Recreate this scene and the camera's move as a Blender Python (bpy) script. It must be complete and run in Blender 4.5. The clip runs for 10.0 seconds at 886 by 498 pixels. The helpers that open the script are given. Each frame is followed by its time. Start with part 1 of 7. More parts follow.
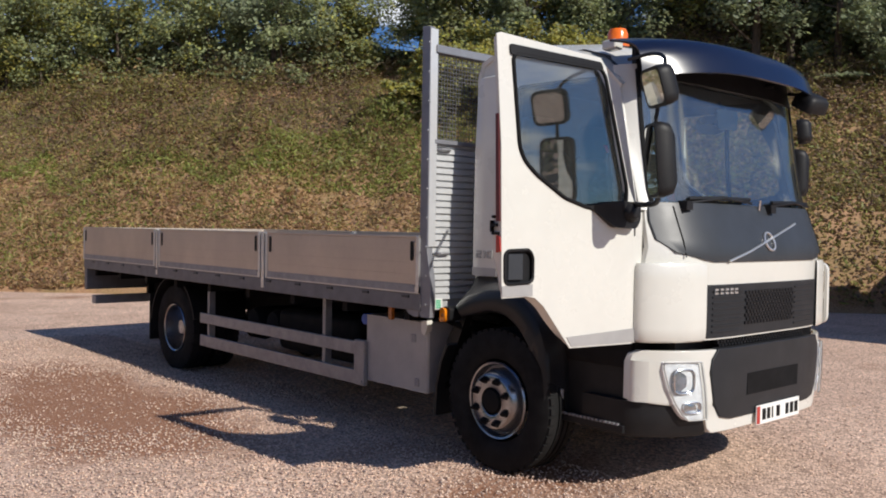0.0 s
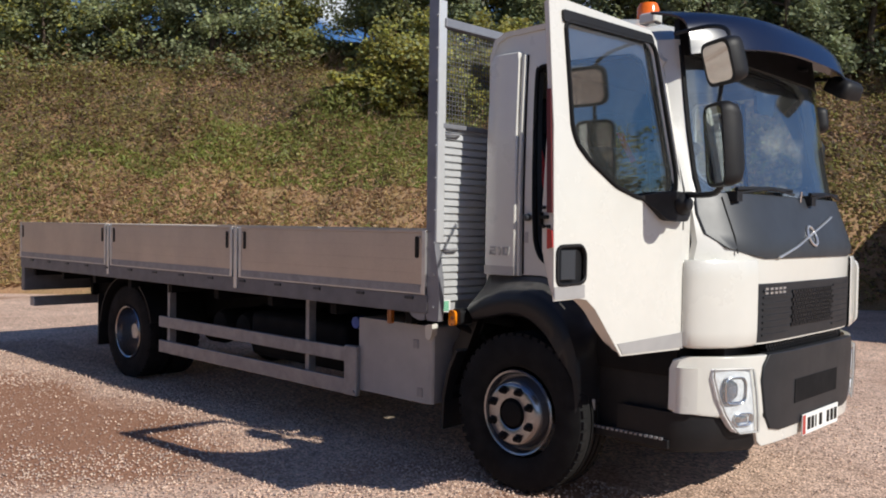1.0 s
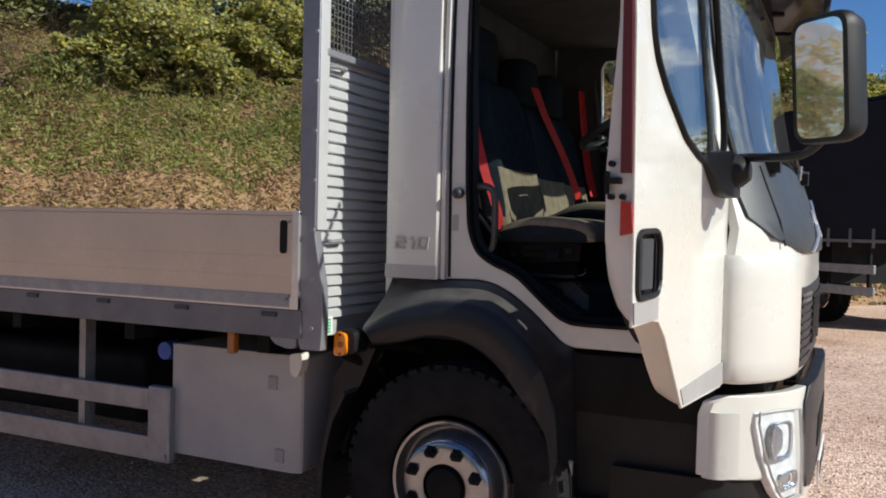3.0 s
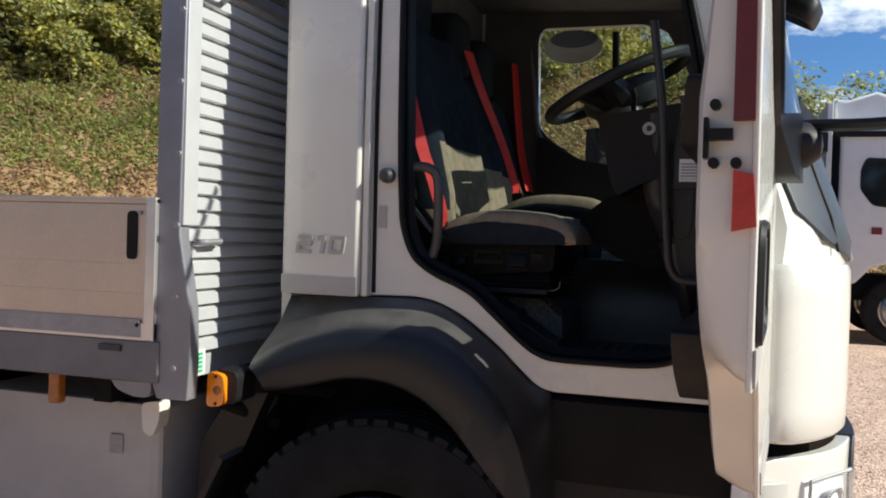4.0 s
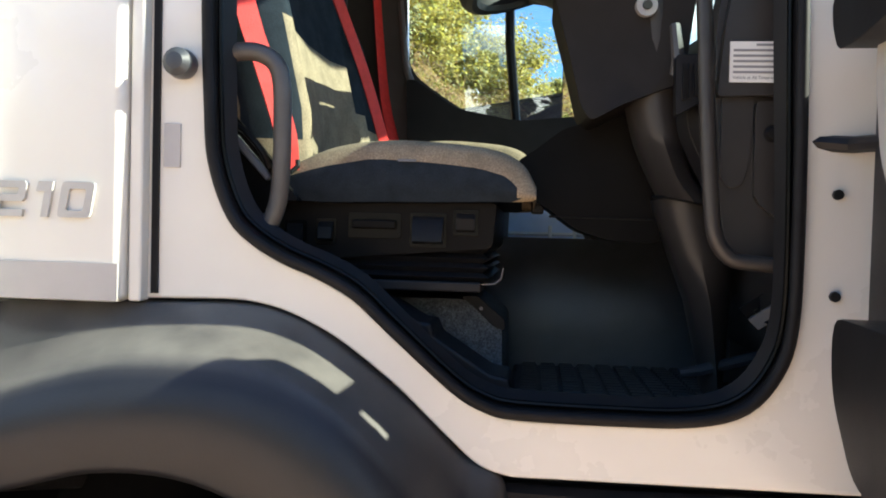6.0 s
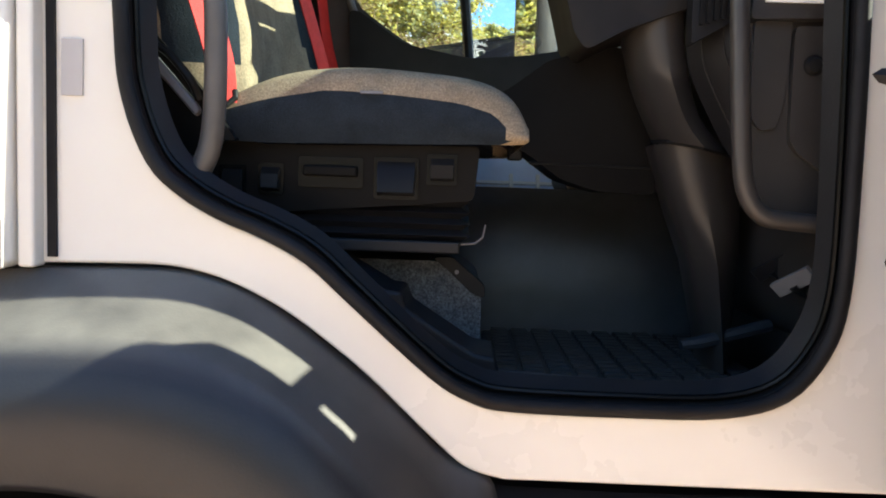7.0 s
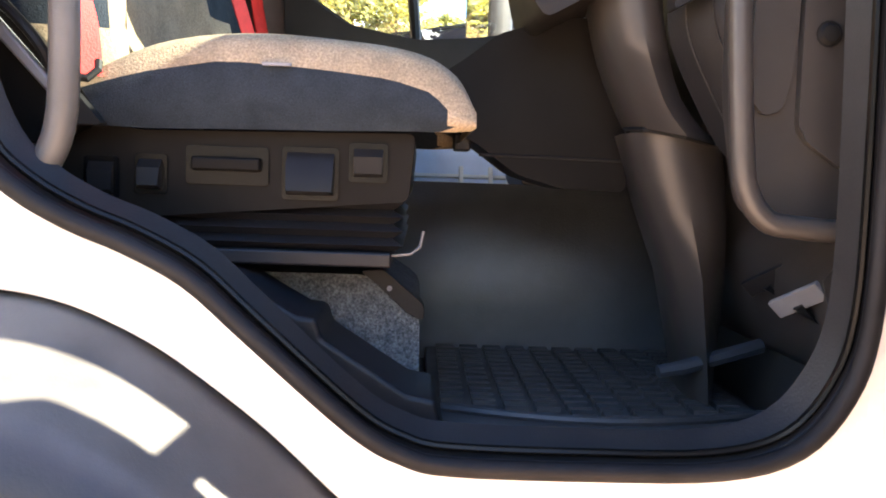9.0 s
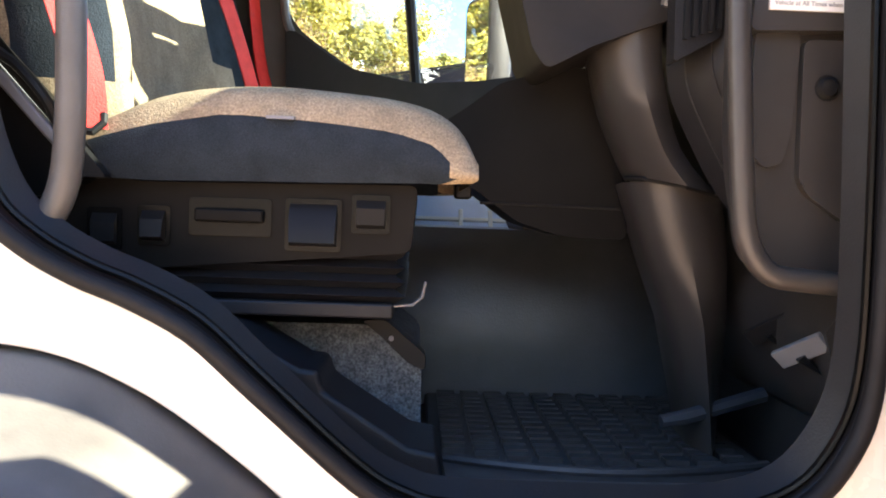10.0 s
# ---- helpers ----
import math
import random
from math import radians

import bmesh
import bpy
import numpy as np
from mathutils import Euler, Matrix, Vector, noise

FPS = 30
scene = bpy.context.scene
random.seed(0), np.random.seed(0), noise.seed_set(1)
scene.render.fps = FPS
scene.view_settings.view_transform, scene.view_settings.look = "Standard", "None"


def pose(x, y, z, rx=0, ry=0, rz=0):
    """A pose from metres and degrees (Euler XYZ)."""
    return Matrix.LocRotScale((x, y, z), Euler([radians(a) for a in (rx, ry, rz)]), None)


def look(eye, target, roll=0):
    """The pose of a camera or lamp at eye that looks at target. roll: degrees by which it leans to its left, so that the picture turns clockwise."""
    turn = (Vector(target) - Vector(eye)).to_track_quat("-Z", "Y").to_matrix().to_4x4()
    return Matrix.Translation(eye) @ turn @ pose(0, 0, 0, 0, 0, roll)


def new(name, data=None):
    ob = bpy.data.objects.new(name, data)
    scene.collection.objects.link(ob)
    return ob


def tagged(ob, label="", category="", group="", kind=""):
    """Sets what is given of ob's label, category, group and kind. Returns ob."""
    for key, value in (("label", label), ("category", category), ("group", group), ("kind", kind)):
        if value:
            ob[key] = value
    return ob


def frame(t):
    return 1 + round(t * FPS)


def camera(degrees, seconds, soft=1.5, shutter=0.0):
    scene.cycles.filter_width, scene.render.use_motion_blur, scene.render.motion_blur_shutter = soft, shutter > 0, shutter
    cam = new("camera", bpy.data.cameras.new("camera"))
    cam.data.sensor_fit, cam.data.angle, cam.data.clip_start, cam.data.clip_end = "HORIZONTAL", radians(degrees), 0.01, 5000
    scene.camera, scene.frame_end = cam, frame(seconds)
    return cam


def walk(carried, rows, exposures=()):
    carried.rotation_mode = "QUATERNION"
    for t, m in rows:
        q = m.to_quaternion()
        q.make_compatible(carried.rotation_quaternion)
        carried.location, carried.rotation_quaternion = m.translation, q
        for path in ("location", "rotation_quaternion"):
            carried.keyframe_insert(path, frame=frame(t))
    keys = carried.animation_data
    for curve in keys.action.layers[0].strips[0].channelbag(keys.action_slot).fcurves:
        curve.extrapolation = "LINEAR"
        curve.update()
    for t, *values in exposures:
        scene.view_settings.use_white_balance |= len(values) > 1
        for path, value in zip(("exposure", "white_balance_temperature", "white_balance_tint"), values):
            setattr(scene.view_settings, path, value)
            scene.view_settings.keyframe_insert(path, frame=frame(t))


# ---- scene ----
cam = camera(54.6, 10.0, soft=1.9)
PATH = [
    (0, (3.713, -4.867, 1.502), (2.216, -3.542, 1.454), 0.9),
    (0.5, (3.41, -4.845, 1.489), (1.974, -3.454, 1.434), 0.8),
    (1, (2.979, -4.839, 1.477), (1.594, -3.397, 1.424), 0.9),
    (1.5, (2.604, -4.744, 1.442), (1.3, -3.228, 1.389), 0.8),
    (2, (2.112, -4.53, 1.421), (0.95, -2.904, 1.373), 0.9),
    (2.5, (1.665, -4.338, 1.409), (0.65, -2.615, 1.363), 1.2),
    (2.7, (1.533, -4.21, 1.403), (0.576, -2.454, 1.353), 1.2),
    (3.8, (0.876, -3.335, 1.389), (0.215, -1.448, 1.361), 1.9),
    (4, (0.804, -3.187, 1.372), (0.198, -1.281, 1.343), 1.8),
    (4.5, (0.665, -2.856, 1.353), (0.146, -0.925, 1.325), 1.8),
    (5, (0.495, -2.578, 1.337), (0.062, -0.626, 1.292), 1.7),
    (5.5, (0.412, -2.362, 1.302), (0.113, -0.385, 1.283), 1.7),
    (6, (0.436, -2.142, 1.298), (0.225, -0.153, 1.276), 1.6),
    (6.2, (0.426, -2.08, 1.3), (0.252, -0.088, 1.268), 1.7),
    (7.3, (0.349, -1.865, 1.301), (0.341, 0.129, 1.142), 2.0),
    (7.5, (0.355, -1.827, 1.293), (0.367, 0.166, 1.134), 2.0),
    (8, (0.372, -1.754, 1.283), (0.415, 0.238, 1.11), 2.0),
    (8.5, (0.38, -1.715, 1.292), (0.439, 0.276, 1.115), 2.0),
    (9, (0.382, -1.696, 1.309), (0.442, 0.297, 1.152), 2.0),
    (9.5, (0.383, -1.695, 1.317), (0.443, 0.3, 1.197), 2.0),
    (10, (0.377, -1.696, 1.324), (0.439, 0.302, 1.252), 2.0),
]
EXPOSURES = [(0.0, -0.05, 6500, 9), (1.5, 0.02, 6400, 7), (2.7, 0.2, 6350, 5), (4.0, 0.52, 6500, 2), (4.8, 1.14, 6600, -2), (5.5, 1.83, 6700, -4), (6.0, 2.24, 6750, -5), (7.5, 2.70, 6950, -3), (8.5, 3.55, 7350, 6), (9.2, 4.06, 7500, 6), (9.6, 3.95, 7450, 5), (10.0, 3.6, 7400, 4)]
walk(cam, [(t, look(eye, target, roll)) for t, eye, target, roll in PATH], EXPOSURES)

# ---- world, sun ----
SUN_DIR = Vector((1.0, 0.03, 0.675)).normalized()
sun_data = bpy.data.lights.new("sun", "SUN")
sun_data.energy, sun_data.angle, sun_data.color = 4.8, radians(0.53), (1.0, 0.945, 0.86)
sun = new("sun", sun_data)
sun.matrix_world = look(SUN_DIR * 40, (0, 0, 0))

world = bpy.data.worlds.new("sky")
scene.world = world
world.use_nodes = True
wt = world.node_tree
wt.nodes.clear()


def wnode(kind, **values):
    n = wt.nodes.new(kind)
    for k, v in values.items():
        n.inputs[k].default_value = v
    return n


sky = wt.nodes.new("ShaderNodeTexSky")
sky.sky_type, sky.sun_disc = "NISHITA", False
sky.sun_elevation = math.asin(SUN_DIR.z)
sky.sun_rotation = math.atan2(SUN_DIR.x, SUN_DIR.y)
sky.dust_density, sky.ozone_density = 0.6, 2.0
wcoord = wt.nodes.new("ShaderNodeTexCoord")
wmap = wt.nodes.new("ShaderNodeMapping")
wmap.inputs["Scale"].default_value = (2.2, 2.2, 5.0)
wmap.inputs["Location"].default_value = (0.35, 0.2, 0.1)
cloud = wnode("ShaderNodeTexNoise", Scale=1.6, Detail=9.0, Roughness=0.58)
cramp = wt.nodes.new("ShaderNodeValToRGB")
cramp.color_ramp.elements[0].position, cramp.color_ramp.elements[1].position = 0.52, 0.60
wmix = wt.nodes.new("ShaderNodeMixRGB")
wmix.inputs["Color2"].default_value = (15.0, 15.3, 15.8, 1)
back = wnode("ShaderNodeBackground", Strength=0.062)
wout = wt.nodes.new("ShaderNodeOutputWorld")
# bluer clear sky; the cumulus lies low, thinning overhead
wtint = wt.nodes.new("ShaderNodeMixRGB")
wtint.blend_type = "MULTIPLY"
wtint.inputs["Fac"].default_value = 1.0
wtint.inputs["Color2"].default_value = (0.64, 0.96, 1.48, 1)
wsep = wt.nodes.new("ShaderNodeSeparateXYZ")
wlow = wt.nodes.new("ShaderNodeMapRange")
wlow.inputs["From Min"].default_value, wlow.inputs["From Max"].default_value = 0.22, 0.55
wlow.inputs["To Min"].default_value, wlow.inputs["To Max"].default_value = 1.0, 0.0
wmul = wt.nodes.new("ShaderNodeMath")
wmul.operation = "MULTIPLY"
for a, b in ((wcoord.outputs["Generated"], wmap.inputs["Vector"]), (wmap.outputs["Vector"], cloud.inputs["Vector"]),
             (cloud.outputs["Fac"], cramp.inputs["Fac"]), (wcoord.outputs["Generated"], wsep.inputs["Vector"]),
             (wsep.outputs["Z"], wlow.inputs["Value"]), (cramp.outputs["Color"], wmul.inputs[0]), (wlow.outputs["Result"], wmul.inputs[1]),
             (wmul.outputs["Value"], wmix.inputs["Fac"]), (sky.outputs["Color"], wtint.inputs["Color1"]),
             (wtint.outputs["Color"], wmix.inputs["Color1"]), (wmix.outputs["Color"], back.inputs["Color"]),
             (back.outputs["Background"], wout.inputs["Surface"])):
    wt.links.new(a, b)

# ---- materials ----
def material(name, color, rough=0.6, metal=0.0, vary=0.12, scale=9.0, grain=0.0, grain_scale=220.0, bump=0.0, bump_scale=60.0,
             coat=0.0, color2=None, dirt=0.0, spec=0.5, island=0.0, obj_rand=0.0):
    m = bpy.data.materials.new(name)
    m.use_nodes = True
    t = m.node_tree
    b = t.nodes["Principled BSDF"]
    b.inputs["Roughness"].default_value, b.inputs["Metallic"].default_value = rough, metal
    b.inputs["Coat Weight"].default_value, b.inputs["Coat Roughness"].default_value = coat, 0.06
    b.inputs["Specular IOR Level"].default_value = spec

    def node(kind, **values):
        n = t.nodes.new(kind)
        for k, v in values.items():
            n.inputs[k].default_value = v
        return n

    co = node("ShaderNodeTexCoord")
    n1 = node("ShaderNodeTexNoise", Scale=scale, Detail=6.0, Roughness=0.6)
    t.links.new(co.outputs["Object"], n1.inputs["Vector"])
    mix = node("ShaderNodeMixRGB")
    c2 = color2 or tuple(max(0.0, c * (1 - vary * 2)) for c in color)
    c1 = color if color2 else tuple(min(1.0, c * (1 + vary)) for c in color)
    mix.inputs["Color1"].default_value, mix.inputs["Color2"].default_value = (*c1, 1), (*c2, 1)
    ramp = node("ShaderNodeMapRange")
    ramp.inputs["From Min"].default_value, ramp.inputs["From Max"].default_value = 0.3, 0.7
    t.links.new(n1.outputs["Fac"], ramp.inputs["Value"])
    t.links.new(ramp.outputs["Result"], mix.inputs["Fac"])
    out = mix.outputs["Color"]
    n2 = node("ShaderNodeTexNoise", Scale=grain_scale, Detail=3.0)
    t.links.new(co.outputs["Object"], n2.inputs["Vector"])
    if grain:
        mul = node("ShaderNodeMixRGB", Fac=1.0)
        mul.blend_type = "MULTIPLY"
        gr = node("ShaderNodeMapRange")
        gr.inputs["From Min"].default_value, gr.inputs["From Max"].default_value = 0.3, 0.7
        gr.inputs["To Min"].default_value, gr.inputs["To Max"].default_value = 1 - grain, 1 + grain
        t.links.new(n2.outputs["Fac"], gr.inputs["Value"])
        t.links.new(out, mul.inputs["Color1"])
        t.links.new(gr.outputs["Result"], mul.inputs["Color2"])
        out = mul.outputs["Color"]
    if dirt:
        n3 = node("ShaderNodeTexNoise", Scale=2.3, Detail=8.0, Roughness=0.7)
        t.links.new(co.outputs["Object"], n3.inputs["Vector"])
        dr = node("ShaderNodeMapRange")
        dr.inputs["From Min"].default_value, dr.inputs["From Max"].default_value, dr.inputs["To Max"].default_value = 0.5, 0.75, dirt
        t.links.new(n3.outputs["Fac"], dr.inputs["Value"])
        dm = node("ShaderNodeMixRGB")
        dm.inputs["Color2"].default_value = (0.24, 0.19, 0.14, 1)
        t.links.new(dr.outputs["Result"], dm.inputs["Fac"])
        t.links.new(out, dm.inputs["Color1"])
        out = dm.outputs["Color"]
    if island or obj_rand:
        hs = node("ShaderNodeHueSaturation")
        if island:
            src = node("ShaderNodeNewGeometry").outputs["Random Per Island"]
        else:
            src = node("ShaderNodeObjectInfo").outputs["Random"]
        vr = node("ShaderNodeMapRange")
        a = island or obj_rand
        vr.inputs["To Min"].default_value, vr.inputs["To Max"].default_value = 1 - a, 1 + a
        hr = node("ShaderNodeMapRange")
        hr.inputs["To Min"].default_value, hr.inputs["To Max"].default_value = 0.5 - 0.05 * a, 0.5 + 0.03 * a
        t.links.new(src, vr.inputs["Value"])
        t.links.new(src, hr.inputs["Value"])
        t.links.new(vr.outputs["Result"], hs.inputs["Value"])
        t.links.new(hr.outputs["Result"], hs.inputs["Hue"])
        t.links.new(out, hs.inputs["Color"])
        out = hs.outputs["Color"]
    t.links.new(out, b.inputs["Base Color"])
    if rough > 0.05:
        rr = node("ShaderNodeMapRange")
        rr.inputs["To Min"].default_value, rr.inputs["To Max"].default_value = max(0.02, rough * 0.82), min(1.0, rough * 1.18)
        t.links.new(n1.outputs["Fac"], rr.inputs["Value"])
        t.links.new(rr.outputs["Result"], b.inputs["Roughness"])
    if bump:
        n4 = node("ShaderNodeTexNoise", Scale=bump_scale, Detail=4.0)
        t.links.new(co.outputs["Object"], n4.inputs["Vector"])
        bp = node("ShaderNodeBump", Strength=bump, Distance=0.004)
        t.links.new(n4.outputs["Fac"], bp.inputs["Height"])
        t.links.new(bp.outputs["Normal"], b.inputs["Normal"])
    return m


def glass(name, tint, rough=0.0, mixfac=0.12, dusty=0.0):
    m = bpy.data.materials.new(name)
    m.use_nodes = True
    t = m.node_tree
    t.nodes.clear()
    tr = t.nodes.new("ShaderNodeBsdfTransparent")
    tr.inputs["Color"].default_value = (*tint, 1)
    gl = t.nodes.new("ShaderNodeBsdfGlossy")
    gl.inputs["Roughness"].default_value = rough
    lw = t.nodes.new("ShaderNodeLayerWeight")
    lw.inputs["Blend"].default_value = 0.5
    pw = t.nodes.new("ShaderNodeMath")
    pw.operation = "POWER"
    pw.inputs[1].default_value = 4.5
    fr = t.nodes.new("ShaderNodeMath")
    fr.operation = "MULTIPLY_ADD"
    fr.inputs[1].default_value, fr.inputs[2].default_value = 1 - mixfac, mixfac
    t.links.new(lw.outputs["Facing"], pw.inputs[0])
    t.links.new(pw.outputs["Value"], fr.inputs[0])
    mx = t.nodes.new("ShaderNodeMixShader")
    o = t.nodes.new("ShaderNodeOutputMaterial")
    t.links.new(fr.outputs["Value"], mx.inputs["Fac"])
    t.links.new(tr.outputs["BSDF"], mx.inputs[1])
    t.links.new(gl.outputs["BSDF"], mx.inputs[2])
    df = t.nodes.new("ShaderNodeBsdfDiffuse")
    df.inputs["Color"].default_value = (0.72, 0.72, 0.70, 1)
    nz = t.nodes.new("ShaderNodeTexNoise")
    nz.inputs["Scale"].default_value, nz.inputs["Detail"].default_value = 3.5, 6.0
    co = t.nodes.new("ShaderNodeTexCoord")
    mr = t.nodes.new("ShaderNodeMapRange")
    mr.inputs["From Min"].default_value, mr.inputs["From Max"].default_value = 0.3, 0.7
    mr.inputs["To Min"].default_value, mr.inputs["To Max"].default_value = dusty * 0.6, dusty * 1.4
    md = t.nodes.new("ShaderNodeMixShader")
    t.links.new(co.outputs["Object"], nz.inputs["Vector"])
    t.links.new(nz.outputs["Fac"], mr.inputs["Value"])
    t.links.new(mr.outputs["Result"], md.inputs["Fac"])
    t.links.new(mx.outputs["Shader"], md.inputs[1])
    t.links.new(df.outputs["BSDF"], md.inputs[2])
    t.links.new(md.outputs["Shader"], o.inputs["Surface"])
    return m


M = {}
M["white"] = material("white_paint", (0.65, 0.638, 0.592), 0.28, 0, 0.02, 3, coat=0.6, dirt=0.05, bump=0.02, bump_scale=5)
M["door_white"] = material("white_door_inner_paint", (0.64, 0.618, 0.572), 0.35, 0, 0.03, 4, coat=0.3, dirt=0.08)
M["slate"] = material("dark_grey_panel_plastic", (0.034, 0.038, 0.045), 0.42, 0, 0.1, 5, bump=0.05, bump_scale=300)
M["grille"] = material("dark_grey_grille_plastic", (0.018, 0.0195, 0.023), 0.45, 0, 0.12, 6, bump=0.08, bump_scale=300, spec=0.4)
M["blackp"] = material("black_grained_plastic", (0.011, 0.011, 0.0125), 0.5, 0, 0.2, 6, bump=0.12, bump_scale=400, dirt=0.03, spec=0.3)
M["fender"] = material("grey_black_wheel_arch_plastic", (0.0145, 0.0155, 0.0185), 0.36, 0, 0.15, 5, bump=0.06, bump_scale=300, dirt=0.04, spec=0.35)
M["visor"] = material("dark_blue_acrylic_visor", (0.006, 0.010, 0.030), 0.24, 0, 0.05, 3, coat=0.15, dirt=0.03)
M["rubber"] = material("tyre_rubber", (0.016, 0.016, 0.0165), 0.8, 0, 0.2, 8, bump=0.25, bump_scale=120, dirt=0.012, spec=0.12)
M["seal"] = material("rubber_door_seal", (0.007, 0.007, 0.008), 0.6, 0, 0.2, 20, spec=0.2)
M["steel"] = material("wheel_steel_silver", (0.34, 0.35, 0.375), 0.24, 0.95, 0.08, 9, dirt=0.05, bump=0.03)
M["alu"] = material("brushed_aluminium_board", (0.60, 0.505, 0.42), 0.42, 0.65, 0.05, 3, grain=0.05, grain_scale=160, dirt=0.10, bump=0.04, bump_scale=90)
M["alu_edge"] = material("aluminium_edge_profile", (0.70, 0.69, 0.68), 0.35, 0.8, 0.06, 8, dirt=0.08)
M["galv"] = material("grey_galvanised_steel", (0.33, 0.33, 0.345), 0.5, 0.55, 0.1, 12, grain=0.08, dirt=0.1)
M["frame"] = material("grey_painted_steel_frame", (0.17, 0.17, 0.18), 0.5, 0.2, 0.1, 8, dirt=0.15)
M["post"] = material("grey_headboard_steel", (0.24, 0.245, 0.27), 0.45, 0.35, 0.08, 6, dirt=0.06)
M["vent"] = material("white_corrugated_sheet", (0.62, 0.63, 0.64), 0.42, 0.4, 0.05, 7, dirt=0.06)
M["chassis"] = material("black_chassis_paint", (0.006, 0.006, 0.007), 0.7, 0, 0.2, 7, dirt=0.02, spec=0.2)
M["box"] = material("grey_plastic_box", (0.40, 0.39, 0.385), 0.5, 0.2, 0.06, 5, dirt=0.12, bump=0.05)
M["orange"] = material("amber_lens", (0.85, 0.26, 0.01), 0.15, 0, 0.08, 30, coat=0.6)
M["amberdull"] = material("dull_amber_reflector", (0.36, 0.11, 0.015), 0.3, 0, 0.15, 60, coat=0.3)
M["beacon"] = material("orange_beacon_plastic", (0.90, 0.17, 0.01), 0.2, 0, 0.08, 30, coat=0.5)
M["redlens"] = material("red_reflector", (0.44, 0.032, 0.025), 0.3, 0, 0.08, 60, coat=0.4, grain=0.1)
M["redmark"] = material("red_reflective_tape", (0.17, 0.014, 0.016), 0.4, 0, 0.08, 60, grain=0.15, grain_scale=400)
M["redstrip"] = material("dark_red_tape", (0.105, 0.012, 0.014), 0.5, 0, 0.08, 60, grain=0.15, grain_scale=400)
M["belt"] = material("red_seat_belt_webbing", (0.72, 0.03, 0.025), 0.6, 0, 0.08, 40, bump=0.2, bump_scale=500)
M["chrome"] = material("polished_chrome", (0.75, 0.75, 0.76), 0.12, 1.0, 0.03, 9)
M["mirror"] = material("mirror_glass", (0.85, 0.87, 0.88), 0.015, 1.0, 0.01, 2)
M["lamp_in"] = material("silvered_lamp_housing", (0.86, 0.87, 0.89), 0.3, 0.12, 0.12, 25)
M["lensglass"] = glass("clear_lamp_lens", (0.93, 0.95, 0.96), mixfac=0.04, dusty=0.03)
M["lampglass"] = material("blue_grey_lamp_glass", (0.30, 0.33, 0.40), 0.1, 0.7, 0.25, 18, coat=0.8)
M["plate"] = material("white_number_plate", (0.80, 0.80, 0.77), 0.4, 0, 0.02, 10)
M["ink"] = material("black_print", (0.012, 0.012, 0.012), 0.5, 0, 0.1, 10, spec=0.15)
M["inkg"] = material("grey_print", (0.22, 0.22, 0.23), 0.5, 0, 0.1, 10)
M["sticker"] = material("white_sticker", (0.74, 0.74, 0.71), 0.5, 0, 0.03, 10)
M["green"] = material("green_sticker", (0.05, 0.42, 0.22), 0.5, 0, 0.03, 10)
M["fab_d"] = material("dark_grey_seat_cloth", (0.019, 0.0255, 0.0335), 0.95, 0, 0.15, 25, grain=0.25, grain_scale=700, bump=0.3, bump_scale=600, spec=0.12)
M["fab_l"] = material("beige_flecked_seat_cloth", (0.28, 0.215, 0.138), 0.95, 0, 0.14, 22, grain=0.30, grain_scale=420, bump=0.35, bump_scale=500)
M["dash"] = material("dark_brown_grey_dash_plastic", (0.033, 0.0305, 0.0285), 0.40, 0, 0.12, 7, bump=0.04, bump_scale=500, spec=0.35)
M["dash2"] = material("grey_brown_trim_plastic", (0.036, 0.0325, 0.030), 0.38, 0, 0.1, 7, bump=0.04, bump_scale=500, spec=0.4)
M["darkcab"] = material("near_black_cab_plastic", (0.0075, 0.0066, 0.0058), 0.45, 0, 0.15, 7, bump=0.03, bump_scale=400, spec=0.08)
M["housing"] = material("brown_grey_column_plastic", (0.020, 0.0178, 0.0158), 0.6, 0, 0.12, 7, bump=0.04, bump_scale=400, spec=0.15)
M["gloss"] = material("glossy_black_switch_frame", (0.003, 0.003, 0.003), 0.25, 0, 0.1, 9, spec=0.15)
M["control"] = material("dark_grey_seat_control", (0.012, 0.0118, 0.012), 0.34, 0, 0.1, 12, spec=0.10)
M["tunnel"] = material("grey_rubber_tunnel_cover", (0.055, 0.060, 0.065), 0.36, 0, 0.2, 6, bump=0.15, bump_scale=300, dirt=0.1)
M["trim"] = material("light_grey_door_trim", (0.42, 0.405, 0.38), 0.7, 0, 0.06, 9, bump=0.15, bump_scale=400)
M["carpet"] = material("grey_speckled_carpet", (0.112, 0.121, 0.124), 0.95, 0, 0.2, 60, grain=0.6, grain_scale=380, bump=0.8, bump_scale=420)
M["mat"] = material("black_rubber_mat", (0.034, 0.034, 0.035), 0.5, 0, 0.2, 20, dirt=0.05)
M["tubeg"] = material("grey_grab_handle", (0.075, 0.07, 0.064), 0.42, 0, 0.1, 12, bump=0.1, bump_scale=500)
M["lining"] = material("grey_cab_lining", (0.066, 0.066, 0.069), 0.85, 0, 0.1, 8, bump=0.2, bump_scale=300)
M["bluecrate"] = material("blue_plastic_crate", (0.62, 0.72, 0.88), 0.4, 0, 0.06, 10)
M["bluecap"] = material("blue_tank_cap", (0.02, 0.09, 0.45), 0.35, 0, 0.1, 10)
M["glass"] = glass("window_glass", (0.95, 0.97, 0.95), mixfac=0.09, dusty=0.012)
M["doorglass"] = glass("door_window_glass", (0.86, 0.91, 0.90), mixfac=0.17, dusty=0.015)
